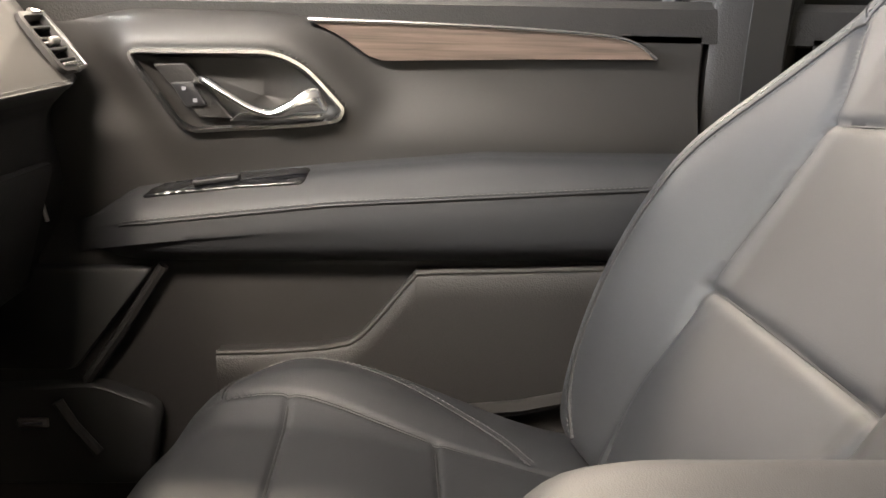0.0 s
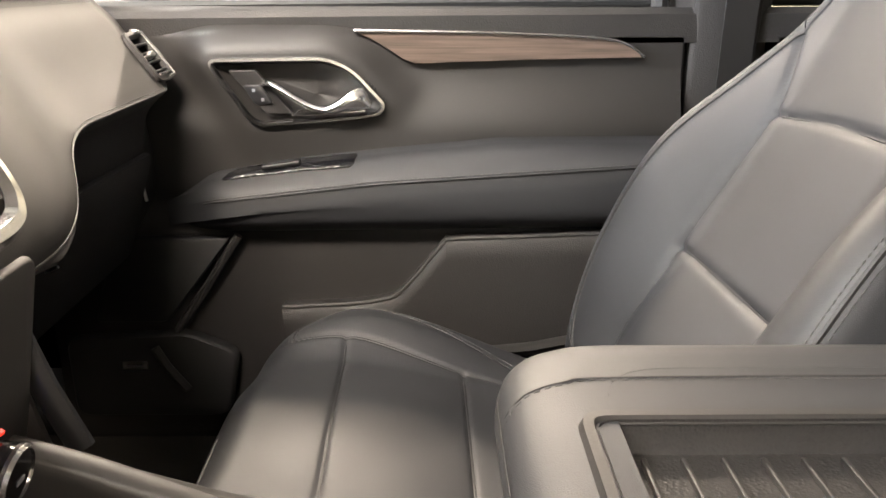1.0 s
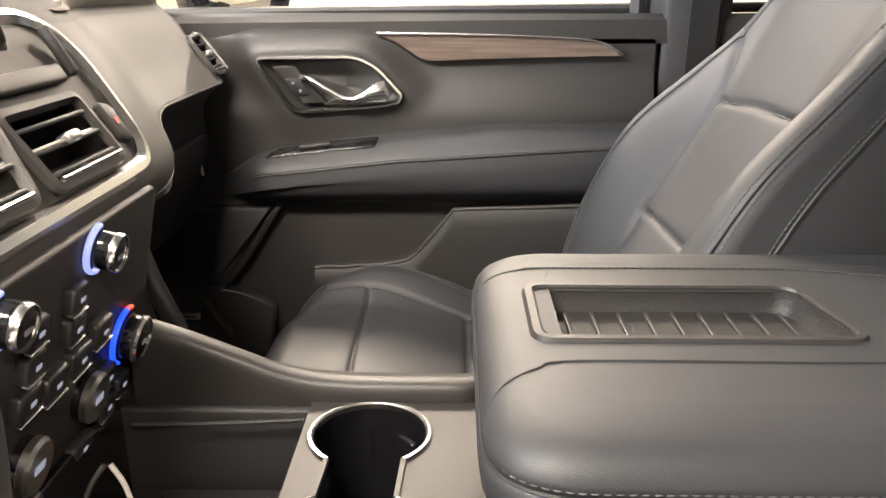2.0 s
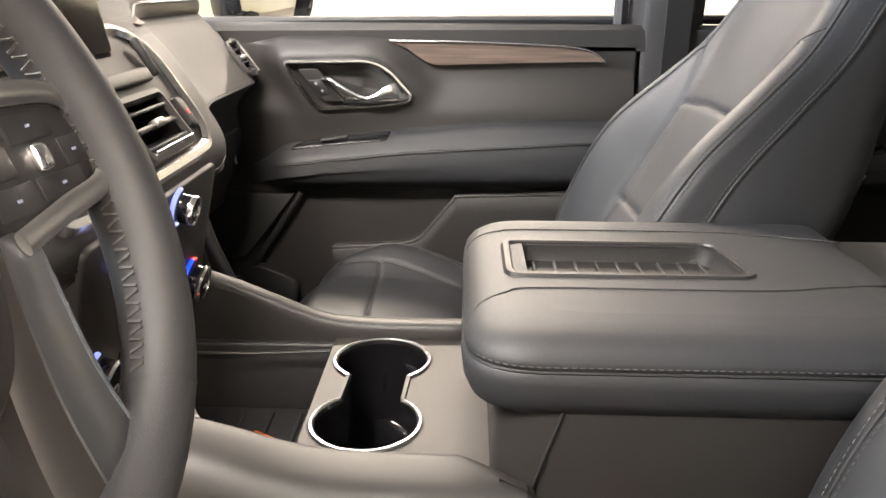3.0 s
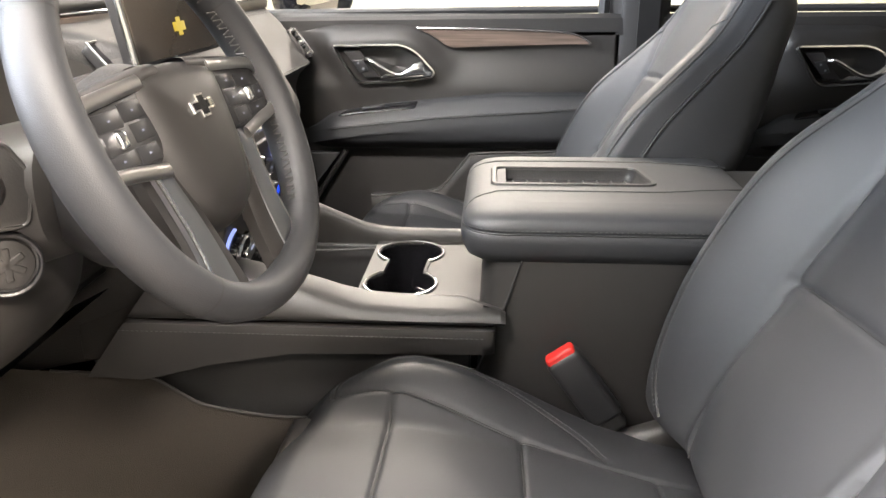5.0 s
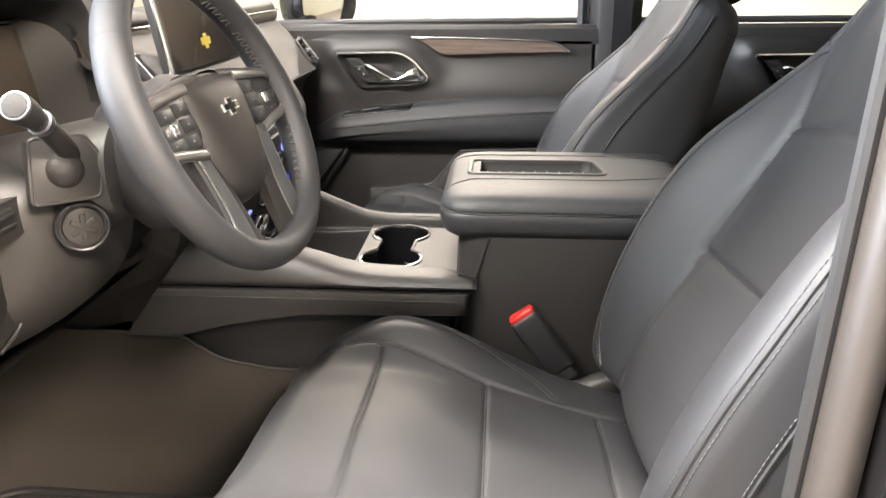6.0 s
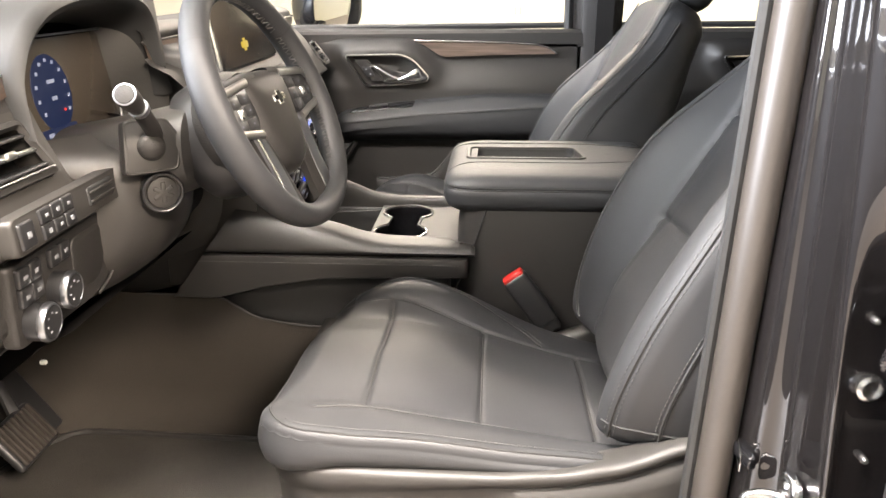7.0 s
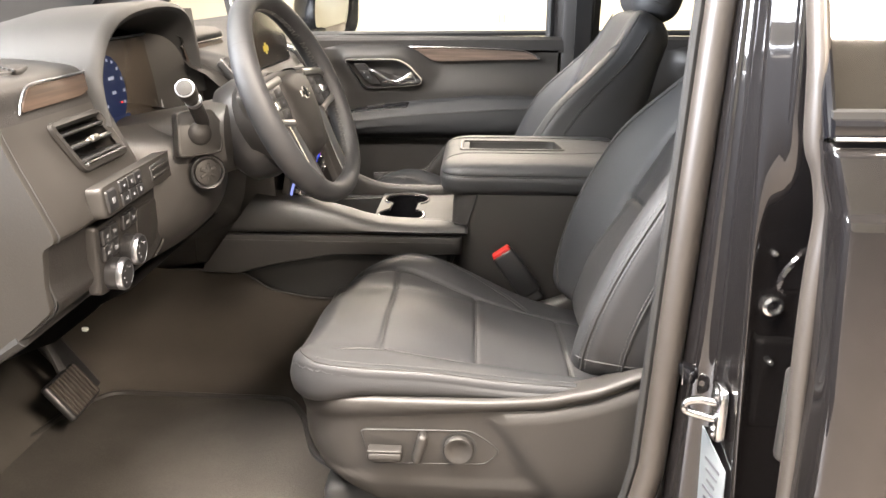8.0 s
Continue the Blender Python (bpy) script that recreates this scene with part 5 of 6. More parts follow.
part("tray_rim", sweep([(p[0], p[1], 1.0955) for p in tray_o], [(-0.005, -0.002), (-0.003, 0.002), (0.002, 0.002), (0.006, -0.006), (0.0, -0.010)], closed=True), KNEE, lid, "raised plastic tray rim")
ti = [(c0[0] + (p[0] - c0[0]) * 0.95, c0[1] + (p[1] - c0[1]) * 0.90) for p in tray_o]
tray = part("tray", grid([[(a, b, 1.096) for a, b in ti], [(a, b, 1.088) for a, b in ti], [(c0[0] + (a - c0[0]) * 0.95, c0[1] + (b - c0[1]) * 0.9, 1.0795) for a, b in ti], [(c0[0] + (a - c0[0]) * 0.01, c0[1] + (b - c0[1]) * 0.01, 1.079) for a, b in ti]], close_v=True), HARD, lid, "ribbed plastic tray")
for k in range(9):
    part("tray_rib", rbox((0.176 + 0.0185 * k, 0.012, 1.0805), (0.0028, 0.066, 0.004), 0.001, 2), KNEE, tray)

lid.matrix_basis = Matrix.Translation((-0.006, 0.0, 0.007))

# belt buckle beside the driver seat
bk = thing("belt_buckle", (0.27, -0.185, 0.86), "black seat belt buckle with red release button", "seat belt buckle")
BT = pose(0, 0, 0, 0, -36, 0)
BD = BT.to_3x3() @ Vector((0, 0, 1))
BC = Vector((0.252, -0.181, 0.904))
part("housing", rbox(BC, (0.042, 0.024, 0.100), 0.008, 4, m=BT), BUTTON, bk)
part("release_button", rbox(BC + BD * 0.047, (0.036, 0.019, 0.016), 0.004, 3, m=BT), RED, bk, "bright red release button")
part("collar", rbox(BC - BD * 0.052, (0.034, 0.018, 0.03), 0.006, 3, m=BT), DARK, bk)

# ---- dashboard ----
dash = thing("dashboard", (-0.5, 0.0, 0.75), "black dashboard with leather pad, wood strips and chrome details", "car dashboard")
TOPS = [(-0.96, 1.205), (-0.62, 1.305)]
PASS = TOPS + [(-0.42, 1.325), (-0.352, 1.318), (-0.338, 1.306), (-0.338, 1.280), (-0.330, 1.270), (-0.305, 1.245), (-0.278, 1.205), (-0.256, 1.176), (-0.251, 1.166), (-0.262, 1.156), (-0.280, 1.130), (-0.298, 1.050), (-0.325, 0.980), (-0.38, 0.92), (-0.70, 0.84)]
CENT = TOPS + [(-0.42, 1.322), (-0.300, 1.305), (-0.250, 1.292), (-0.232, 1.284), (-0.222, 1.276), (-0.196, 1.245), (-0.170, 1.200), (-0.151, 1.160), (-0.154, 1.139), (-0.166, 1.130), (-0.195, 1.124), (-0.205, 1.080), (-0.205, 0.990), (-0.25, 0.92), (-0.60, 0.84)]
DRIV = TOPS + [(-0.44, 1.322), (-0.335, 1.318), (-0.308, 1.308), (-0.301, 1.286), (-0.296, 1.274), (-0.285, 1.245), (-0.264, 1.200), (-0.251, 1.168), (-0.252, 1.158), (-0.266, 1.150), (-0.270, 1.110), (-0.268, 1.080), (-0.310, 1.045), (-0.352, 1.012), (-0.70, 0.86)]
CLUS = TOPS + [(-0.50, 1.318), (-0.420, 1.312), (-0.380, 1.300), (-0.375, 1.270), (-0.375, 1.245), (-0.372, 1.225), (-0.360, 1.205), (-0.310, 1.195), (-0.280, 1.185), (-0.272, 1.150), (-0.275, 1.105), (-0.285, 1.060), (-0.310, 1.030), (-0.352, 1.000), (-0.70, 0.86)]
PASS, CENT, DRIV, CLUS = (np.array(p) for p in (PASS, CENT, DRIV, CLUS))


def dash_profile(y):
    c = sstep(0.49, 0.17, y) * sstep(-0.255, -0.20, y)
    k = sstep(-0.575, -0.545, y) * sstep(-0.20, -0.255, y)
    p = PASS if y > -0.1 else DRIV
    q = p * (1 - c - k) + CENT * c + CLUS * k
    # under the pad the stack keeps to its own width
    cl = sstep(0.20, 0.165, y) * sstep(-0.146, -0.134, y)
    rest = PASS if y > 0 else (CLUS if y > -0.5 else q)
    q[12:] = rest[12:] * (1 - cl) + CENT[12:] * cl
    end = sstep(0.70, 0.79, y) + sstep(-0.775, -0.80, y) * 0.15
    q = q.copy()
    q[2:13, 0] -= 0.025 * end
    return q


def dash_pt(y, i0, t=0.0):
    q = dash_profile(y)
    a = q[i0] * (1 - t) + q[min(i0 + 1, len(q) - 1)] * t
    return np.array([a[0], y, a[1]])


YS = np.concatenate([np.linspace(-0.80, -0.73, 6), np.linspace(-0.722, -0.585, 48), np.linspace(-0.575, -0.54, 8), np.linspace(-0.53, -0.27, 12), np.linspace(-0.26, -0.19, 10), np.linspace(-0.18, -0.125, 6), np.linspace(-0.12, 0.12, 80), np.linspace(0.125, 0.40, 40), np.linspace(0.41, 0.69, 14), np.linspace(0.70, 0.79, 36)])


def face_frame(o, tilt, yaw=0.0):
    """A placing frame on the dash: a to the passenger side, b up the face, c out of it; tilt leans the top forward."""
    M = Matrix.Rotation(radians(yaw), 4, "Z") @ Matrix.Rotation(radians(-tilt), 4, "Y")
    r, u, n = M @ Vector((0, 1, 0)), M @ Vector((0, 0, 1)), M @ Vector((1, 0, 0))
    o = Vector(o)
    return lambda a, b, c: tuple(o + r * a + u * b + n * c), M


VENTS = {"driver": ((-0.2776, -0.6585, 1.2374), 24, 0.112, 0.056, 0.009), "passenger": ((-0.276, 0.735, 1.206), 36, 0.050, 0.062, 0.0),
         "right": ((-0.170, 0.060, 1.206), 30, 0.104, 0.054, 0.005), "left": ((-0.170, -0.060, 1.206), 30, 0.104, 0.054, -0.005)}


def dent(P):
    """Pushes the dash face in behind each air vent."""
    P = np.array(P)
    for o, tilt, w, h, skew in VENTS.values():
        t = radians(tilt)
        d = P - np.array(o)
        a, b = d[:, 1], -d[:, 0] * math.sin(t) + d[:, 2] * math.cos(t)
        c = d[:, 0] * math.cos(t) + d[:, 2] * math.sin(t)
        inside = (np.abs(a + skew * 2 * b / h) < w / 2 - 0.002) & (np.abs(b) < h / 2 - 0.002) & (np.abs(c) < 0.05)
        push = np.where(inside, 0.045 + c, 0.0)
        P[:, 0] -= push * math.cos(t)
        P[:, 2] -= push * math.sin(t)
    return P


def dash_band(i0, i1, sub=12, ys=YS, lift=0.0):
    rows = []
    for y in ys:
        q = dash_profile(float(y))
        P = smooth_path([(a, float(y), b) for a, b in q], sub)
        rows.append(dent(P[i0 * sub:i1 * sub + 1]))
    return grid(rows)


part("top_pad", dash_band(0, 4), DASH_PAD_SHADED, dash, "soft grained dash top", 60)
part("trim_band", dash_band(4, 6), HARD, dash, sharp=60)
part("face_pad", dash_band(6, 11), DASH_PAD, dash, "leather-wrapped dash face", 60)
part("lower_dash", dash_band(11, 16), HARD, dash, "dark lower dash", 60)
# stitched edge along the pad
edge = [dash_pt(float(y), 10) + np.array([0.001, 0, 0.006]) for y in np.linspace(-0.15, 0.77, 90)]
part("edge_seam", tube([p - np.array([0, 0, 0.004]) for p in edge], 0.0014, 6, up=(1, 0, 0)), DARK, dash)
part("stitching", stitches(np.array(edge), (0.0008, 0, 0.0003)), THREAD, dash, "pale contrast stitching")
# wood strips with bright line above
def strip(name, ys, mat, up_off, dn_off, lift):
    rows = []
    for y in ys:
        q = dash_profile(float(y))
        t, b = q[4], q[5]
        rows.append([(t[0] + lift, y, t[1] - up_off), (t[0] + lift + 0.002, y, 0.5 * (t[1] + b[1])), (b[0] + lift, y, b[1] + dn_off)])
    return grid(rows)


part("wood_trim", strip("w", np.linspace(0.20, 0.745, 30), WOOD_Y, 0.006, 0.001, 0.004), WOOD_Y, dash, "dark brown wood trim")
part("bright_strip", tube([(dash_profile(float(y))[4][0] + 0.006, y, dash_profile(float(y))[4][1] - 0.005) for y in np.linspace(0.20, 0.745, 30)], 0.002, 8, up=(1, 0, 0)), CHROME, dash, "thin chrome strip")
part("wood_trim", slab(round_poly([(-0.760, 1.283), (-0.625, 1.284), (-0.595, 1.290), (-0.595, 1.307), (-0.725, 1.307)], 0.006), lambda a, b, c: (-0.306 + c - (b - 1.28) * 0.3, a, b), 0.010, 0.003), WOOD_Y, dash, "brown wood trim")
part("bright_strip", tube(smooth_path([(-0.297, -0.762, 1.282), (-0.299, -0.752, 1.296), (-0.303, -0.725, 1.3085), (-0.305, -0.66, 1.3085), (-0.305, -0.597, 1.3085)], 6), 0.0016, 8, up=(1, 0, 0)), SPOKE, dash, "thin chrome strip")


def pbox(place, M, a, b, c, sa, sb, sc, bev, seg=3, turn=0.0):
    return rbox(place(a, b, c), (sc, sa, sb), bev, seg, m=M @ Matrix.Rotation(radians(turn), 4, "X"))


def vent(name, o, tilt, w, h, skew=0.0, yaw=0.0, slats=3, label=""):
    pl, M = face_frame(o, tilt, yaw)
    out = round_poly([(-w / 2 - skew, h / 2), (w / 2 - skew, h / 2), (w / 2 + skew, -h / 2), (-w / 2 + skew, -h / 2)], 0.008, 5)
    fr = part(name, sweep([pl(a, b, 0.002) for a, b in out], [(-0.004, -0.004), (-0.003, 0.001), (0.002, 0.002), (0.005, -0.004)], up=tuple(M @ Vector((1, 0, 0))), closed=True), SOFT, dash, label)
    c = out.mean(axis=0)
    part("recess", grid([[pl(a, b, -0.001) for a, b in out], [pl(a * 0.96, b * 0.92, -0.03) for a, b in out], [pl(a * 0.05, b * 0.05, -0.032) for a, b in out]], close_v=True), DARK, fr)
    for k in range(slats):
        b = h * (0.30 - 0.60 * k / max(1, slats - 1))
        part("slat", rbox(pl(-skew * b * 2 / h, b, -0.010), (0.026, w * 0.90, 0.0035), 0.0015, 2, m=M @ Matrix.Rotation(radians(12), 4, "Y")), BUTTON, fr)
    part("slat_edge", rbox(pl(0, 0.0, -0.001), (0.003, w * 0.88, 0.003), 0.001, 2, m=M), SATIN, fr)
    part("adjuster", rbox(pl(0.004, 0.0, 0.001), (0.012, 0.018, 0.008), 0.003, 3, m=M), SATIN, fr, "satin vent tab")
    part("lower_bar", tube([pl(-w / 2 + skew + 0.006, -h / 2 + 0.004, 0.004), pl(w / 2 + skew - 0.006, -h / 2 + 0.004, 0.004)], 0.002, 8, up=tuple(M @ Vector((1, 0, 0)))), CHROME, fr)
    return fr


vent("air_vent", *VENTS["driver"], 0, 3, "black driver air vent with satin tab")
vent("air_vent", *VENTS["passenger"], 0, 4, "black passenger air vent")
part("vent_trim", sweep([face_frame((-0.276, 0.735, 1.206), 36)[0](a, b, 0.004) for a, b in ((0.0, 0.034), (0.025, 0.032), (0.028, 0.0), (0.025, -0.032), (0.0, -0.034))], circle(0.003, 8), up=(1, 0, 0)), CHROME, dash)

# defroster grille on top
dg = part("defroster_grille", slab(round_poly([(-0.405, -0.605), (-0.345, -0.645), (-0.322, -0.705), (-0.345, -0.735), (-0.42, -0.675)], 0.014), lambda a, b, c: (a, b, 1.3150 + c + 0.10 * (-0.33 - a) * -0.2), 0.007, 0.003), HARD, dash)
for k in range(6):
    part("slat", rbox((-0.395 + 0.011 * k, -0.645 - 0.0095 * k, 1.3225), (0.004, 0.060, 0.003), 0.001, 2, m=pose(0, 0, 0, 0, 0, 38)), DARK, dg)

# switch ledge
pl, M = face_frame((-0.247, -0.612, 1.178), 6, 2)
led = part("switch_ledge", slab(round_poly([(-0.120, -0.018), (0.105, -0.018), (0.118, -0.006), (0.116, 0.016), (-0.118, 0.018)], 0.008), lambda a, b, c: pl(a, b, -0.012 + c), 0.018, 0.004), KNEE, dash, "switch bar under the vent")
part("brake_switch", pbox(pl, M, -0.098, -0.001, 0.006, 0.026, 0.026, 0.006, 0.003), BUTTON, led)
part("symbol", pbox(pl, M, -0.098, -0.001, 0.0096, 0.007, 0.006, 0.0008, 0.0003), MARK, led)
for i in range(3):
    for j in range(2):
        bt = part("button", pbox(pl, M, -0.062 + 0.022 * i, 0.0075 - 0.0155 * j, 0.006, 0.0212, 0.0148, 0.006, 0.002), BUTTON, led)
        part("symbol", pbox(pl, M, -0.062 + 0.022 * i, 0.0075 - 0.0155 * j, 0.0096, 0.0055, 0.0030 + 0.0015 * ((i + j) % 2), 0.0008, 0.0002), MARK, bt)
part("slot", pbox(pl, M, 0.058, 0.0, 0.003, 0.062, 0.022, 0.010, 0.004), DARK, led)
for b in (-0.005, 0.004):
    part("slot_fin", pbox(pl, M, 0.058, b, 0.006, 0.056, 0.003, 0.008, 0.001), KNEE, led)

# lower switch panel
pl, M = face_frame((-0.266, -0.612, 1.102), -2, 2)
low = part("lower_panel", slab(round_poly([(-0.108, -0.040), (0.060, -0.048), (0.095, -0.036), (0.108, -0.010), (0.098, 0.045), (-0.108, 0.045)], [0.01, 0.02, 0.02, 0.02, 0.006, 0.006]), lambda a, b, c: pl(a, b, -0.010 + c), 0.014, 0.004), HARD, dash, "lower switch panel with two dials")
part("pocket", slab(round_poly([(0.012, -0.028), (0.068, -0.030), (0.088, -0.006), (0.082, 0.034), (0.012, 0.034)], 0.012), lambda a, b, c: pl(a, b, 0.001 + c), 0.0045, 0.002), SOFT, low)
part("panel_line", tube(smooth_path([pl(0.100, 0.044, 0.006), pl(0.109, -0.008, 0.006), pl(0.096, -0.036, 0.006), pl(0.062, -0.047, 0.006)], 6), 0.0018, 6, up=(1, 0, 0)), KNEE, low)
for a0_, n_ in ((-0.088, 2), (-0.028, 2)):
    for i in range(2):
        for j in range(2 if a0_ < -0.05 else 1):
            bt = part("button", pbox(pl, M, a0_ + 0.021 * i, 0.030 - 0.020 * j, 0.006, 0.020, 0.019, 0.007, 0.002), BUTTON, low)
            part("symbol", pbox(pl, M, a0_ + 0.021 * i, 0.030 - 0.020 * j, 0.0098, 0.007, 0.004, 0.0008, 0.0002), MARK, bt)
for a, b, tr in ((-0.078, -0.020, 0.0), (-0.028, -0.006, 0.0)):
    kn = part("dial", lathe([(0.0195, 0.0), (0.0195, 0.016), (0.0180, 0.0205), (0.015, 0.0208), (0.001, 0.0205)], lambda p, q, c, a=a, b=b: pl(a + p, b + q, 0.004 + c), 36), BUTTON, low, "black rotary dial with satin ring")
    part("dial_ring", lathe([(0.0199, 0.014), (0.0201, 0.0175), (0.0186, 0.0208), (0.0172, 0.0212), (0.0172, 0.014)], lambda p, q, c, a=a, b=b: pl(a + p, b + q, 0.004 + c), 36), SPOKE, kn)
    for q in range(5):
        an = radians(40 + 50 * q)
        part("symbol", pbox(pl, M, a + 0.010 * math.cos(an), b + 0.010 * math.sin(an), 0.0250, 0.003, 0.002, 0.0006, 0.0002), MARK, kn)

# end cap of the dash
cap_o = [(-0.80, 1.25), (-0.62, 1.303), (-0.45, 1.320), (-0.336, 1.318), (-0.309, 1.308), (-0.302, 1.286), (-0.287, 1.245), (-0.268, 1.200), (-0.255, 1.168), (-0.254, 1.158), (-0.268, 1.150), (-0.272, 1.110), (-0.270, 1.080), (-0.311, 1.045), (-0.353, 1.012), (-0.55, 0.93), (-0.80, 0.80)]
cap = part("end_cap", slab(round_poly(cap_o, 0.006, 3), lambda a, b, c: (a, -0.800 - c, b), 0.010, 0.003), CAP, dash, "plain dark dash end cap")
part("cap_seam", tube(smooth_path([(a - 0.001, -0.801, b) for a, b in cap_o[3:15]], 5), 0.0018, 6, up=(0, 1, 0)), DARK, cap)
part("knee_edge", tube(smooth_path([(-0.31, -0.805, 1.046), (-0.38, -0.80, 1.0), (-0.55, -0.78, 0.89), (-0.75, -0.76, 0.78)], 5), 0.008, 8, up=(0, 1, 0)), DARK, cap)

# instrument cluster with hood
HOOD = [(-0.610, 1.245), (-0.602, 1.300), (-0.575, 1.345), (-0.53, 1.372), (-0.46, 1.385), (-0.36, 1.387), (-0.295, 1.378), (-0.262, 1.355), (-0.250, 1.31), (-0.246, 1.245)]
hp = smooth_path([(0, a, b) for a, b in HOOD], 6)
rows = []
for x, k, dz in ((-0.70, 0.80, -0.075), (-0.55, 0.92, -0.03), (-0.42, 0.98, -0.006), (-0.30, 1.0, 0.0), (-0.287, 0.997, -0.002), (-0.283, 0.985, -0.006), (-0.287, 0.97, -0.010), (-0.33, 0.94, -0.016), (-0.37, 0.91, -0.024)):
    rows.append([(x - 0.35 * max(0, p[2] - 1.25) * 0.0 + 0.30 * max(0.0, 1.31 - p[2]) * (1 if x > -0.45 else 0) * 0.5, -0.428 + (p[1] + 0.428) * k, 1.20 + (p[2] - 1.20) * k + dz * (1 if p[2] > 1.26 else 0.3)) for p in hp])
hood = part("cluster_hood", grid(rows), DASH_PAD_SHADED, dash, "padded instrument hood", 60)
clus = part("instrument_display", slab(round_poly([(-0.560, 1.212), (-0.285, 1.212), (-0.280, 1.325), (-0.30, 1.332), (-0.535, 1.333), (-0.560, 1.315)], 0.010), lambda a, b, c: (-0.352 + c - (b - 1.21) * 0.12, a, b), 0.012, 0.003), REFLECT_TONE_GLASS, dash, "dark instrument display with blue gauge")
part("display_rim", sweep([(-0.338 - (b - 1.21) * 0.12, a, b) for a, b in round_poly([(-0.562, 1.208), (-0.280, 1.208), (-0.276, 1.334), (-0.538, 1.336), (-0.562, 1.316)], 0.012)], circle(0.0016, 6), up=(1, 0, 0), closed=True), SPOKE, clus)


def on_disp(a, b, c):
    return (-0.340 + c - (b - 1.21) * 0.12, a, b)


part("gauge_face", slab(np.array([(-0.437 + 0.042 * math.cos(q), 1.268 + 0.046 * math.sin(q)) for q in np.linspace(0, 2 * math.pi, 36, endpoint=False)]), on_disp, 0.0012, 0.0004), DIAL, clus, "round blue digital gauge")
part("info_area", slab(round_poly([(-0.565, 1.218), (-0.505, 1.218), (-0.505, 1.275), (-0.565, 1.275)], 0.006), on_disp, 0.0010, 0.0003), DIAL, clus)
part("status_bar", slab(round_poly([(-0.560, 1.2145), (-0.400, 1.2145), (-0.400, 1.228), (-0.560, 1.228)], 0.004), on_disp, 0.0014, 0.0003), DIAL, clus)
for q in np.linspace(-0.6, math.pi + 0.6, 11):
    part("tick", rbox(on_disp(-0.437 + 0.034 * math.cos(q), 1.268 + 0.039 * math.sin(q), 0.002), (0.001, 0.004, 0.004), 0), ICON, clus)
for a, b, w in ((-0.535, 1.258, 0.034), (-0.535, 1.248, 0.026), (-0.437, 1.282, 0.016), (-0.437, 1.262, 0.010), (-0.55, 1.221, 0.012), (-0.52, 1.221, 0.008), (-0.495, 1.221, 0.008), (-0.465, 1.221, 0.010), (-0.44, 1.221, 0.008), (-0.418, 1.221, 0.010)):
    part("readout_bar", rbox(on_disp(a, b, 0.0022), (0.001, w, 0.0045), 0), ICON, clus)
part("warning_lamp", rbox(on_disp(-0.420, 1.246, 0.0022), (0.001, 0.003, 0.0025), 0), REDGLOW, clus)
part("cluster_shelf", grid([[(-0.352, y, 1.208), (-0.315, y, 1.200), (-0.300, y, 1.190), (-0.297, y, 1.175)] for y in np.linspace(-0.60, -0.235, 14)]), GLOSS, dash)

part("cluster_cheek", grid([[(-0.356 + 0.074 * t - 0.10 * max(0.0, z - 1.30), -0.296 + 0.052 * t ** 0.8, z) for t in np.linspace(0, 1, 10)] for z in np.linspace(1.185, 1.372, 12)]), CAP, dash, "smooth inner side of the hood", 70)
# steering column shroud and knee panel
col = part("column_shroud", grid([[(x, -0.42 + w * math.sin(q) * (1 + 0.12 * math.cos(2 * q)), zc + h * math.cos(q)) for q in np.linspace(0, 2 * math.pi, 28, endpoint=False)] for x, w, h, zc in ((-0.34, 0.085, 0.05, 1.175), (-0.26, 0.082, 0.055, 1.185), (-0.21, 0.078, 0.056, 1.195), (-0.175, 0.072, 0.054, 1.205), (-0.165, 0.058, 0.042, 1.207), (-0.165, 0.01, 0.01, 1.207))], close_v=True), KNEE, dash, "dark steering column shroud")
KNEE_ROWS = [(-0.28, -0.532, -0.308, 1.225), (-0.214, -0.536, -0.304, 1.200), (-0.203, -0.540, -0.300, 1.155), (-0.209, -0.545, -0.292, 1.112), (-0.226, -0.550, -0.278, 1.078), (-0.256, -0.555, -0.256, 1.048), (-0.300, -0.560, -0.232, 1.020), (-0.370, -0.570, -0.210, 0.985), (-0.48, -0.58, -0.19, 0.94)]
part("knee_wrap", grid([[(x - 0.03 * abs(math.sin(q)) ** 2 - 0.05 * math.sin(q) ** 4, (yl + yr) / 2 + (yr - yl) / 2 * math.sin(q), z) for q in np.linspace(-1.57, 1.57, 24)] for x, yl, yr, z in (tuple(p) for p in np.column_stack([smooth_path([k[:3] for k in KNEE_ROWS], 4), smooth_path([(k[3], 0, 0) for k in KNEE_ROWS], 4)[:, 0]]))]), KNEE, dash, "curved knee panel", 70)
part("under_panel", grid([[(x, y, z) for x, z in ((-0.30, 1.008), (-0.345, 0.985), (-0.355, 0.975), (-0.42, 0.925), (-0.52, 0.885), (-0.70, 0.86))] for y in np.linspace(-0.56, -0.166, 12)]), HARD, dash, "dark cover under the knee panel", 30)
pl, M = face_frame((-0.200, -0.490, 1.160), 0, -52)
ck = part("column_button", lathe([(0.0245, -0.014), (0.0245, 0.001), (0.0228, 0.0022), (0.0212, 0.0015), (0.0208, -0.003), (0.001, -0.003)], lambda a, b, c: pl(a, b, c + 0.001), 32), BUTTON, dash, "round black push button")
part("button_dome", lathe([(0.0192, -0.003), (0.0180, 0.000), (0.012, 0.0016), (0.001, 0.0020)], lambda a, b, c: pl(a, b, c + 0.001), 28), KNEE, ck)
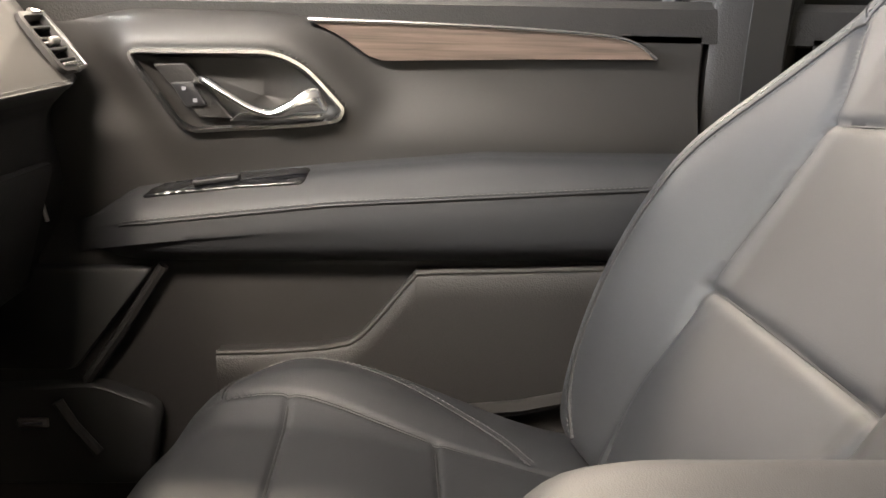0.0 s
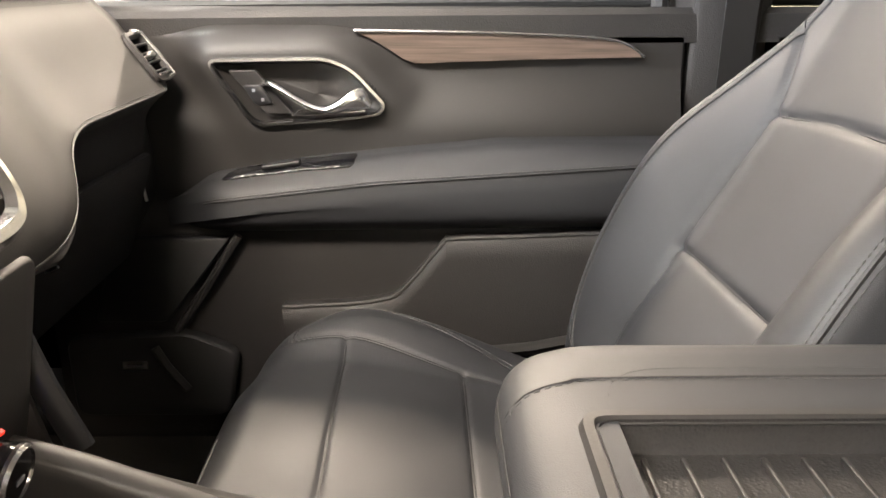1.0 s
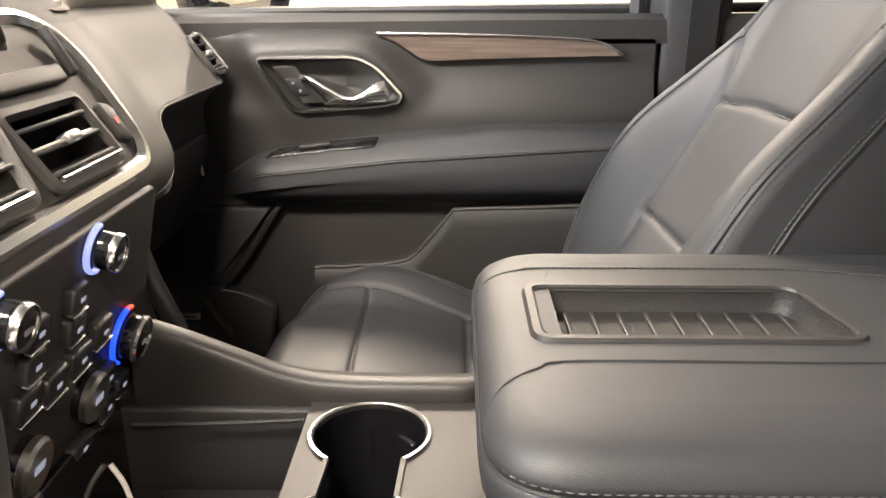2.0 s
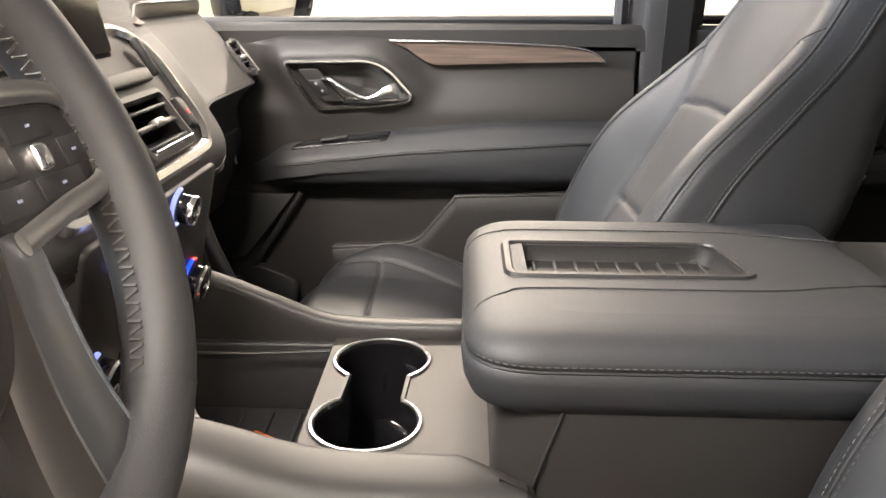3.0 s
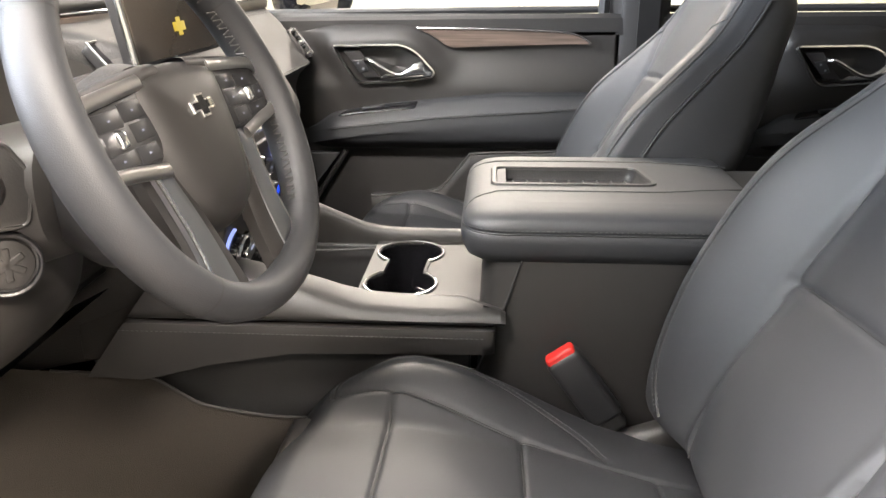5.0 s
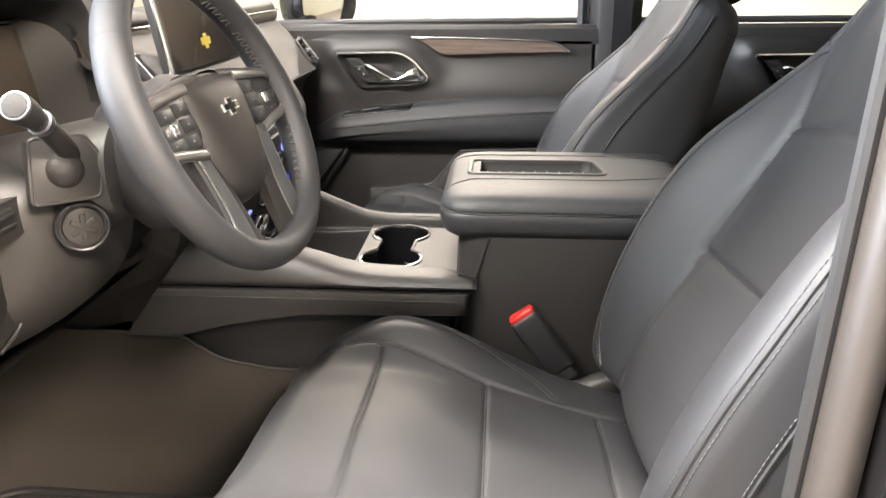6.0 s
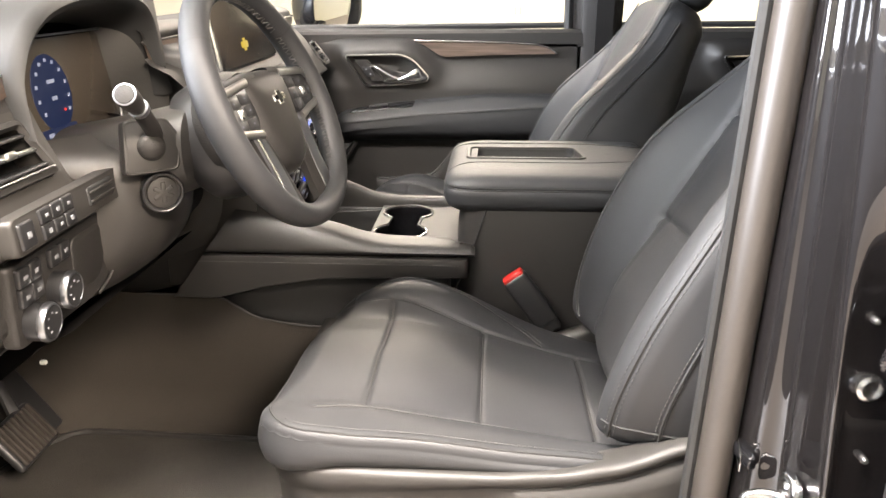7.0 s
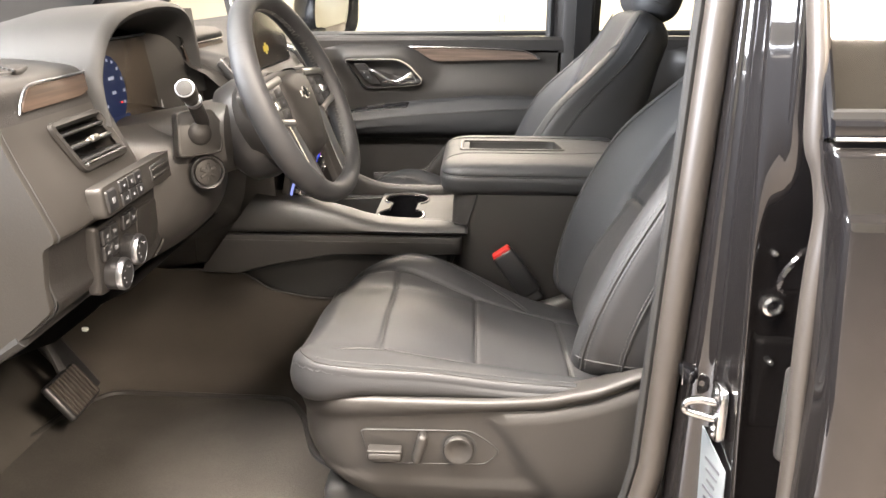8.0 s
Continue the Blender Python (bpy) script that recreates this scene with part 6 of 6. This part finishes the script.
for q in range(3):
    part("rib", rbox(pl(0, 0, 0.0020), (0.003, 0.0060, 0.026), 0.0014, 3, m=M @ Matrix.Rotation(radians(60 * q), 4, "X")), KNEE, ck)
pl, M = face_frame((-0.204, -0.496, 1.212), 10, -50)
sb = part("lever_boot", slab(round_poly([(-0.036, -0.026), (0.026, -0.026), (0.034, 0.010), (0.020, 0.036), (-0.030, 0.036)], 0.006), lambda a, b, c: pl(a, b, -0.012 + c), 0.018, 0.004), KNEE, dash)
part("boot_edge", sweep([pl(a, b, 0.005) for a, b in round_poly([(-0.034, -0.024), (0.024, -0.024), (0.032, 0.010), (0.018, 0.034), (-0.028, 0.034)], 0.006)], circle(0.0018, 6), up=(1, 0, 0), closed=True), KNEE, sb)
part("boot_dome", lathe([(0.017, 0.004), (0.0155, 0.009), (0.012, 0.014), (0.004, 0.017)], lambda a, b, c: pl(a - 0.002, b + 0.004, c), 24), HARD, sb)
lev = part("column_lever", tube(smooth_path([pl(0.0, 0.008, 0.0), (-0.200, -0.495, 1.232), (-0.194, -0.535, 1.262), (-0.188, -0.572, 1.282)], 6), 0.0098, 14), HARD, dash, "black column lever with bright end ring")
d = np.array((0.10, -0.86, 0.46))
d = d / np.linalg.norm(d)
e1 = np.cross(d, (0, 0, 1.0))
e1 = e1 / np.linalg.norm(e1)
e2 = np.cross(d, e1)
o_ = np.array((-0.188, -0.572, 1.282))
for nm, prof, mt in (("lever_ring", [(0.0118, -0.012), (0.0128, -0.004), (0.0134, 0.006), (0.0130, 0.012), (0.0110, 0.0135)], HARD), ("lever_rim", [(0.0112, 0.0136), (0.0128, 0.0128), (0.0126, 0.0142), (0.0110, 0.0146)], SPOKE), ("lever_cap", [(0.0118, 0.0132), (0.0105, 0.0155), (0.004, 0.0165), (0.0005, 0.0165)], HARD), ("lever_collar", [(0.0114, -0.034), (0.0120, -0.030), (0.0116, -0.026)], SPOKE)):
    part(nm, lathe([(r * 0.95, h) for r, h in prof], lambda a, b, c: tuple(o_ + e1 * a + e2 * b + d * c), 24), mt, lev)

# steering wheel
wheel = thing("steering_wheel", (-0.16, -0.42, 1.22), "black leather steering wheel with satin spokes", "steering wheel")
WM = Matrix.Rotation(radians(-6.0), 4, "Z") @ Matrix.Rotation(radians(-23.3), 4, "Y")
WR, WU, WN = WM @ Vector((0, 1, 0)), WM @ Vector((0, 0, 1)), WM @ Vector((1, 0, 0))
WO = Vector((-0.079, -0.423, 1.2545))
WK = 0.845


def W(a, b, c):
    return tuple(WO + WR * a * WK + WU * b * WK + WN * c * WK)


def rim_arc(q0, q1, n, r=0.1735, fat=1.08):
    rows = []
    for q in np.linspace(q0, q1, n):
        flat = 1.0 - 0.03 * max(0, -math.sin(q)) ** 6
        k = fat * (1.0 + 0.10 * abs(math.cos(q)) ** 4)
        rr = r * flat
        rows.append([W((rr + 0.0155 * k * math.cos(p)) * math.cos(q), (rr + 0.0155 * k * math.cos(p)) * math.sin(q), 0.0185 * k * math.sin(p)) for p in np.linspace(0, 2 * math.pi, 16, endpoint=False)])
    return rows


part("rim", grid(rim_arc(0, 2 * math.pi, 96)[:-1], close_u=True, close_v=True), LEATHER, wheel, "leather wheel rim")
for q in (radians(35), radians(145), radians(-48), radians(-132)):
    part("rim_seam", grid(rim_arc(q - 0.006, q + 0.006, 3, fat=1.10), close_v=True), DARK, wheel)
cross = []
for q0, q1 in ((radians(-46), radians(34)), (radians(146), radians(226)), (radians(40), radians(140))):
    for k, q in enumerate(np.linspace(q0, q1, 44)):
        a = np.array(W((0.1735 - 0.0177) * math.cos(q), (0.1735 - 0.0177) * math.sin(q), 0.004 if k % 2 else -0.004))
        b = np.array(W((0.1735 - 0.0177) * math.cos(q + 0.016), (0.1735 - 0.0177) * math.sin(q + 0.016), -0.004 if k % 2 else 0.004))
        cross.append(tube([a, b], 0.0009, 4))
part("stitching", join(*cross), THREAD_DARK, wheel, "cross stitching inside the rim").update_tag()
# hub and airbag cover
hub_o = smooth_path([(-0.076, 0.042, 0), (-0.035, 0.053, 0), (0.035, 0.053, 0), (0.076, 0.042, 0), (0.076, 0.005, 0), (0.064, -0.048, 0), (0.040, -0.088, 0), (0.0, -0.101, 0), (-0.040, -0.088, 0), (-0.064, -0.048, 0), (-0.076, 0.005, 0)], 6, True)[:, :2]
rows = []
for k, c in ((1.0, -0.060), (1.03, -0.030), (1.0, -0.008), (0.965, 0.004), (0.88, 0.014), (0.65, 0.021), (0.35, 0.024), (0.03, 0.0245)):
    rows.append([W(a * k, b * k - 0.004 * (1 - k), c - 0.012) for a, b in hub_o])
hub = part("airbag_cover", grid(rows, close_v=True, cap=True), SOFT, wheel, "soft black airbag cover", 60)
part("column_collar", lathe([(0.085, -0.185), (0.108, -0.165), (0.114, -0.13), (0.110, -0.10), (0.092, -0.088), (0.05, -0.085)], lambda a, b, c: W(a * 0.74 + 0.012, b * 0.80 - 0.016, c * 0.8), 32), BUTTON, wheel, "dark collar behind the hub")
part("hub_back", lathe([(0.055, -0.11), (0.075, -0.09), (0.080, -0.05), (0.07, -0.03)], lambda a, b, c: W(a, b - 0.01, c), 28), HARD, wheel)
em = part("emblem", slab(np.array([(-0.020, -0.005), (-0.007, -0.005), (-0.007, -0.011), (0.007, -0.011), (0.007, -0.005), (0.020, -0.005), (0.020, 0.005), (0.007, 0.005), (0.007, 0.011), (-0.007, 0.011), (-0.007, 0.005), (-0.020, 0.005)]), lambda a, b, c: W(a, b + 0.006, 0.0105 + c), 0.004, 0.001), CHROME, hub, "plain chrome emblem")
part("emblem_inlay", slab(np.array([(-0.017, -0.0032), (-0.005, -0.0032), (-0.005, -0.0085), (0.005, -0.0085), (0.005, -0.0032), (0.017, -0.0032), (0.017, 0.0032), (0.005, 0.0032), (0.005, 0.0085), (-0.005, 0.0085), (-0.005, 0.0032), (-0.017, 0.0032)]), lambda a, b, c: W(a, b + 0.006, 0.0142 + c), 0.0008, 0.0002), GLOSS, em)
for s in (-1, 1):
    out = round_poly([(s * 0.062, 0.036), (s * 0.152, 0.027), (s * 0.160, 0.006), (s * 0.156, -0.016), (s * 0.080, -0.028), (s * 0.064, -0.012)], 0.006)
    sp = part("spoke", slab(out, lambda a, b, c: W(a, b, -0.020 + c), 0.022, 0.004), BUTTON, wheel, "switch spoke")
    part("spoke_trim", sweep([W(a, b, 0.003) for a, b in smooth_path([(s * 0.060, 0.040, 0), (s * 0.110, 0.036, 0), (s * 0.152, 0.030, 0), (s * 0.163, 0.008, 0), (s * 0.158, -0.018, 0), (s * 0.120, -0.025, 0), (s * 0.078, -0.032, 0)], 5)[:, :2]], circle(0.0052, 10, 0.0024), up=tuple(WN)), SATIN, wheel, "satin switch surround")
    part("spoke_wing", grid([[W(s * a, b0 + d, c) for d, c in ((-0.007, 0.0015), (-0.004, 0.0035), (0.001, 0.004), (0.005, 0.002), (0.008, -0.004), (0.0095, -0.014), (0.009, -0.030))] for a, b0 in ((0.025, 0.046), (0.050, 0.0445), (0.075, 0.042), (0.100, 0.039), (0.125, 0.036), (0.145, 0.032), (0.160, 0.027))]), SOFT, wheel, "soft upper spoke cover", 60)
    for a, b, w, h in ((0.086, 0.021, 0.032, 0.0150), (0.121, 0.018, 0.034, 0.0145), (0.085, 0.004, 0.028, 0.0155), (0.146, 0.001, 0.018, 0.0155), (0.090, -0.014, 0.030, 0.0150), (0.126, -0.013, 0.036, 0.0120)):
        bt = part("button", rbox(W(s * a, b, 0.0013), (0.0024, w * WK, h * WK), 0.0008, 2, m=WM), BUTTON, sp)
        part("symbol", rbox(W(s * a, b, 0.0030), (0.0005, 0.0024, 0.0012), 0, m=WM), ICON, bt)
    part("scroll_wheel", rbox(W(s * 0.118, 0.002, 0.003), (0.007, 0.010, 0.0125), 0.003, 3, m=WM), CHROME, sp, "knurled chrome scroll switch")
    # lower leg: a satin blade from the hub to the rim, with a bright outer edge
    inn = smooth_path([(s * 0.058, -0.026, -0.012), (s * 0.043, -0.075, -0.012), (s * 0.034, -0.116, -0.012), (s * 0.027, -0.166, -0.010)], 7)
    outl = smooth_path([(s * 0.094, -0.024, -0.008), (s * 0.089, -0.060, -0.008), (s * 0.086, -0.100, -0.008), (s * 0.091, -0.148, -0.008)], 7)
    rows = []
    for p, q in zip(inn, outl):
        rows.append([W(*(p * (1 - t) + q * t + np.array([0, 0, h]))) for t, h in ((0, -0.008), (0, 0.003), (0.12, 0.006), (0.5, 0.007), (0.88, 0.007), (1, 0.004), (1, -0.008))])
    leg = part("lower_spoke", grid(rows, close_v=True, cap=True), SOFT, wheel, "dark plastic lower spoke", 50)
    band = []
    for p, q in zip(inn, outl):
        band.append([W(*(p * (1 - t) + q * t + np.array([0, 0, h]))) for t, h in ((0.40, 0.004), (0.42, 0.0080), (0.70, 0.0100), (1.01, 0.007), (1.02, 0.000))])
    part("spoke_band", grid(band), SPOKE, leg, "satin metal spoke band", 60)
    part("spoke_edge", sweep([W(p[0], p[1], p[2] + 0.006) for p in inn * 0.02 + outl * 0.98], circle(0.0018, 8), up=tuple(WN)), CHROME, leg, "bright metal spoke edge")

# ---- centre stack ----


def face_at(y, z, lift=0.0):
    """The place on the dash face at a side and height."""
    q = dash_profile(y)[5:11]
    return (float(np.interp(-z, -q[:, 1], q[:, 0])) + lift, y, z)


ring_o = [(0.085, 1.284), (0.125, 1.283), (0.148, 1.272), (0.156, 1.252), (0.158, 1.222), (0.160, 1.196), (0.157, 1.181), (0.144, 1.172), (0.11, 1.170), (0.04, 1.170), (-0.04, 1.170), (-0.11, 1.170), (-0.144, 1.172), (-0.157, 1.181), (-0.160, 1.196), (-0.158, 1.222), (-0.156, 1.252)]
ring_pts = [face_at(a, b, 0.003) for a, b in ring_o]
ring = part("stack_ring", sweep(smooth_path(ring_pts, 6), [(-0.007, -0.003), (-0.004, 0.004), (0.002, 0.005), (0.007, 0.001), (0.004, -0.005)], up=(0.8, 0, 0.6)), CHROME, dash, "bright chrome surround of the centre stack")
vent("centre_vent", *VENTS["right"], 0, 3, "black centre air vent")
vent("centre_vent", *VENTS["left"], 0, 3, "black centre air vent")
pl, M = face_frame((-0.170, 0.0, 1.204), 30)
hz = part("hazard_switch", slab(round_poly([(0.128, -0.014), (0.142, -0.018), (0.140, 0.014), (0.124, 0.018)], 0.004), lambda a, b, c: pl(a, b, c), 0.006, 0.002), KNEE, dash, "hazard switch with red mark")
part("symbol", rbox(pl(0.133, 0.000, 0.0066), (0.0006, 0.005, 0.005), 0, m=M), RED, hz)
for k, (a, b, w, h) in enumerate(((0.0, 0.046, 0.22, 0.014), (0.128, 0.062, 0.008, 0.040))):
    part("stack_trim", pbox(pl, M, a, b, 0.002, w, h, 0.008, 0.003), HARD if k else KNEE, dash)
# tall glossy display
pl, M = face_frame((-0.222, -0.066, 1.330), 10, 0)
scr = thing("centre_display", (-0.235, -0.066, 1.26), "tall dark glossy touch display with yellow sign", "display")
part("bezel", slab(round_poly([(-0.150, -0.072), (0.150, -0.072), (0.150, 0.072), (-0.150, 0.072)], 0.008), lambda a, b, c: pl(a, b, -0.012 + c), 0.012, 0.003), BUTTON, scr)
part("glass", slab(round_poly([(-0.144, -0.064), (0.144, -0.064), (0.144, 0.066), (-0.144, 0.066)], 0.005), lambda a, b, c: pl(a, b, 0.0005 + c), 0.0025, 0.0008), REFLECT_TONE_GLASS, scr, "screen glass with a brownish reflection in its colour")
part("edge_trim", sweep([pl(-0.152, -0.070, 0.001), pl(-0.152, 0.072, 0.001)], circle(0.0035, 8), up=tuple(M @ Vector((1, 0, 0)))), CHROME, scr, "bright display edge")
part("sign", slab(np.array([(-0.017, -0.005), (-0.006, -0.005), (-0.006, -0.010), (0.006, -0.010), (0.006, -0.005), (0.017, -0.005), (0.017, 0.005), (0.006, 0.005), (0.006, 0.010), (-0.006, 0.010), (-0.006, 0.005), (-0.017, 0.005)]), lambda a, b, c: pl(a - 0.022, b - 0.034, 0.0030 + c), 0.0004, 0.0001), YELLOW, scr, "plain yellow cross-shaped sign")
# gear switch bank between display and wheel
pl, M = face_frame((-0.248, -0.188, 1.276), 42, 0)
gs = part("gear_buttons", slab(round_poly([(-0.040, -0.026), (0.030, -0.026), (0.030, 0.014), (-0.036, 0.014)], 0.004), lambda a, b, c: pl(a, b, -0.006 + c), 0.010, 0.002), BUTTON, dash, "dark gear switch bank with amber lamp")
part("gear_trim", tube([pl(-0.040, -0.026, 0.004), pl(-0.037, 0.014, 0.005), pl(0.030, 0.014, 0.005)], 0.0018, 8), CHROME, gs)
part("gear_lamp", rbox(pl(-0.003, -0.006, 0.0047), (0.0008, 0.006, 0.004), 0, m=M), AMBER, gs)
part("inner_panel", grid([[(-0.298, y, 1.292), (-0.290, y, 1.282), (-0.264, y, 1.270), (-0.240, y, 1.248), (-0.225, y, 1.215)] for y in np.linspace(-0.275, -0.13, 10)]), CAP, dash, "dark panel between display and wheel", 60)
part("wood_trim", grid([[(-0.306, y, 1.3135), (-0.301, y, 1.310), (-0.2980, y, 1.297), (-0.2935, y, 1.281)] for y in np.linspace(-0.265, -0.06, 14)]), WOOD_Y, dash, "brown wood trim")
part("bright_strip", tube([(-0.3025, -0.265, 1.314), (-0.3025, -0.06, 1.314)], 0.0016, 8, up=(1, 0, 0)), CHROME, dash, "thin chrome strip")
part("pad_lip", grid([[(-0.303, y, 1.314), (-0.300, y, 1.319), (-0.302, y, 1.327), (-0.312, y, 1.333), (-0.335, y, 1.335), (-0.375, y, 1.331), (-0.43, y, 1.322)] for y in np.linspace(-0.268, -0.06, 14)]), SOFT, dash, "soft padded lip above the wood", 60)

# climate panel
pl, M = face_frame((-0.166, 0.0, 1.070), -14, 0)
cp = part("climate_panel", slab(round_poly([(-0.118, -0.105), (0.150, -0.105), (0.165, -0.07), (0.150, 0.086), (-0.146, 0.086), (-0.132, -0.03)], 0.012), lambda a, b, c: pl(a, b, -0.014 + c), 0.014, 0.003), KNEE, dash, "climate control panel")
for s in (-1, 1):
    for (a, b, r, big) in ((0.032 if s > 0 else 0.090, 0.071, 0.0142, False), (0.108, -0.030, 0.0195, True)):
        kn = part("climate_knob", lathe([(r * 0.95, 0.0), (r * 0.95, 0.009), (r * 0.88, 0.0125), (r * 0.70, 0.0130), (0.001, 0.0126)], lambda p, q, c, a=a, b=b, s=s: pl(s * a + p, b + q, 0.006 + c), 36), GLOSS, cp, "round climate knob with lit ring")
        part("knob_ring", lathe([(r * 0.98, 0.009), (r * 1.0, 0.0115), (r * 0.92, 0.0138), (r * 0.86, 0.0138), (r * 0.86, 0.012)], lambda p, q, c, a=a, b=b, s=s: pl(s * a + p, b + q, 0.006 + c), 36), CHROME, kn)
        R = r * 1.18
        arcs = ((radians(95), radians(250), BLUE), (radians(70), radians(95), REDGLOW)) if big and s > 0 else ((radians(90), radians(280), PALE),)
        for q0, q1, mt in arcs:
            part("light_ring", sweep([pl(s * a + R * math.cos(q), b + R * math.sin(q), 0.0035) for q in np.linspace(q0, q1, 26)], circle(0.0018, 6, 0.0024), up=tuple(M @ Vector((1, 0, 0)))), mt, kn)
        part("symbol", rbox(pl(s * a + 0.002, b - 0.003, 0.0190), (0.0006, 0.008, 0.003), 0, m=M), MARK, kn)
    for (a, b, w, h) in ((0.004 if s > 0 else 0.05, 0.046, 0.022, 0.019), (0.004 if s > 0 else 0.05, 0.024, 0.022, 0.019), (0.052, 0.000, 0.028, 0.020), (0.018, -0.006, 0.030, 0.020), (0.074, -0.050, 0.022, 0.020), (0.080, -0.080, 0.026, 0.018), (0.108, -0.074, 0.024, 0.018), (0.040, -0.092, 0.034, 0.016)):
        bt = part("climate_button", pbox(pl, M, s * a, b, 0.004, w, h, 0.010, 0.003), BUTTON, cp)
        part("button_edge", pbox(pl, M, s * a, b - h / 2, 0.007, w * 0.95, 0.0018, 0.005, 0.0006), CHROME, bt)
        part("symbol", pbox(pl, M, s * a, b, 0.0093, 0.006, 0.003, 0.0008, 0.0002), ICON, bt)
    fd = part("mode_dial", lathe([(0.0185, 0.0), (0.0185, 0.010), (0.0165, 0.013), (0.001, 0.013)], lambda p, q, c, s=s: pl(s * 0.044 + p, -0.050 + q, c), 30), GLOSS, cp, "round glossy mode button")
    part("dial_edge", lathe([(0.0190, 0.006), (0.0192, 0.011), (0.0170, 0.0135), (0.0160, 0.0132)], lambda p, q, c, s=s: pl(s * 0.044 + p, -0.050 + q, c), 30), SATIN, fd)
    part("symbol", pbox(pl, M, s * 0.044, -0.050, 0.0134, 0.012, 0.006, 0.0006, 0.0002), ICON, fd)
    if s > 0:
        part("panel_post", sweep([(-0.188, s * 0.168, 1.135), (-0.168, s * 0.172, 1.06), (-0.150, s * 0.172, 1.015)], circle(0.006, 10, 0.009), up=(1, 0, 0)), BUTTON, cp, "slim side post")
    part("stack_cheek", slab(np.array([(-0.36, 0.90), (-0.19, 0.90), (-0.162 if s > 0 else -0.198, 1.02), (-0.190 if s > 0 else -0.200, 1.14), (-0.30, 1.14), (-0.36, 1.0)]), lambda a, b, c, s=s: (a, s * ((0.158 if s > 0 else 0.136) + c), b), 0.006, 0.002), KNEE, dash)
# glove box and end strips
part("glove_box", slab(round_poly([(0.30, 0.955), (0.72, 0.955), (0.73, 1.09), (0.31, 1.10)], 0.015), lambda a, b, c: (-0.342 + c + (b - 0.95) * 0.30, a, b), 0.02, 0.006), HARD, dash, "plain black glove box lid")
part("dash_strip", tube([(-0.3055, 0.722, 1.088), (-0.300, 0.726, 1.055), (-0.296, 0.728, 1.025)], 0.0024, 6, up=(1, 0, 0)), SATIN, dash)
part("glove_line", tube([(-0.319, 0.45, 1.022), (-0.300, 0.45, 1.030), (-0.285, 0.45, 1.036)], 0.0018, 6), SATIN, dash)
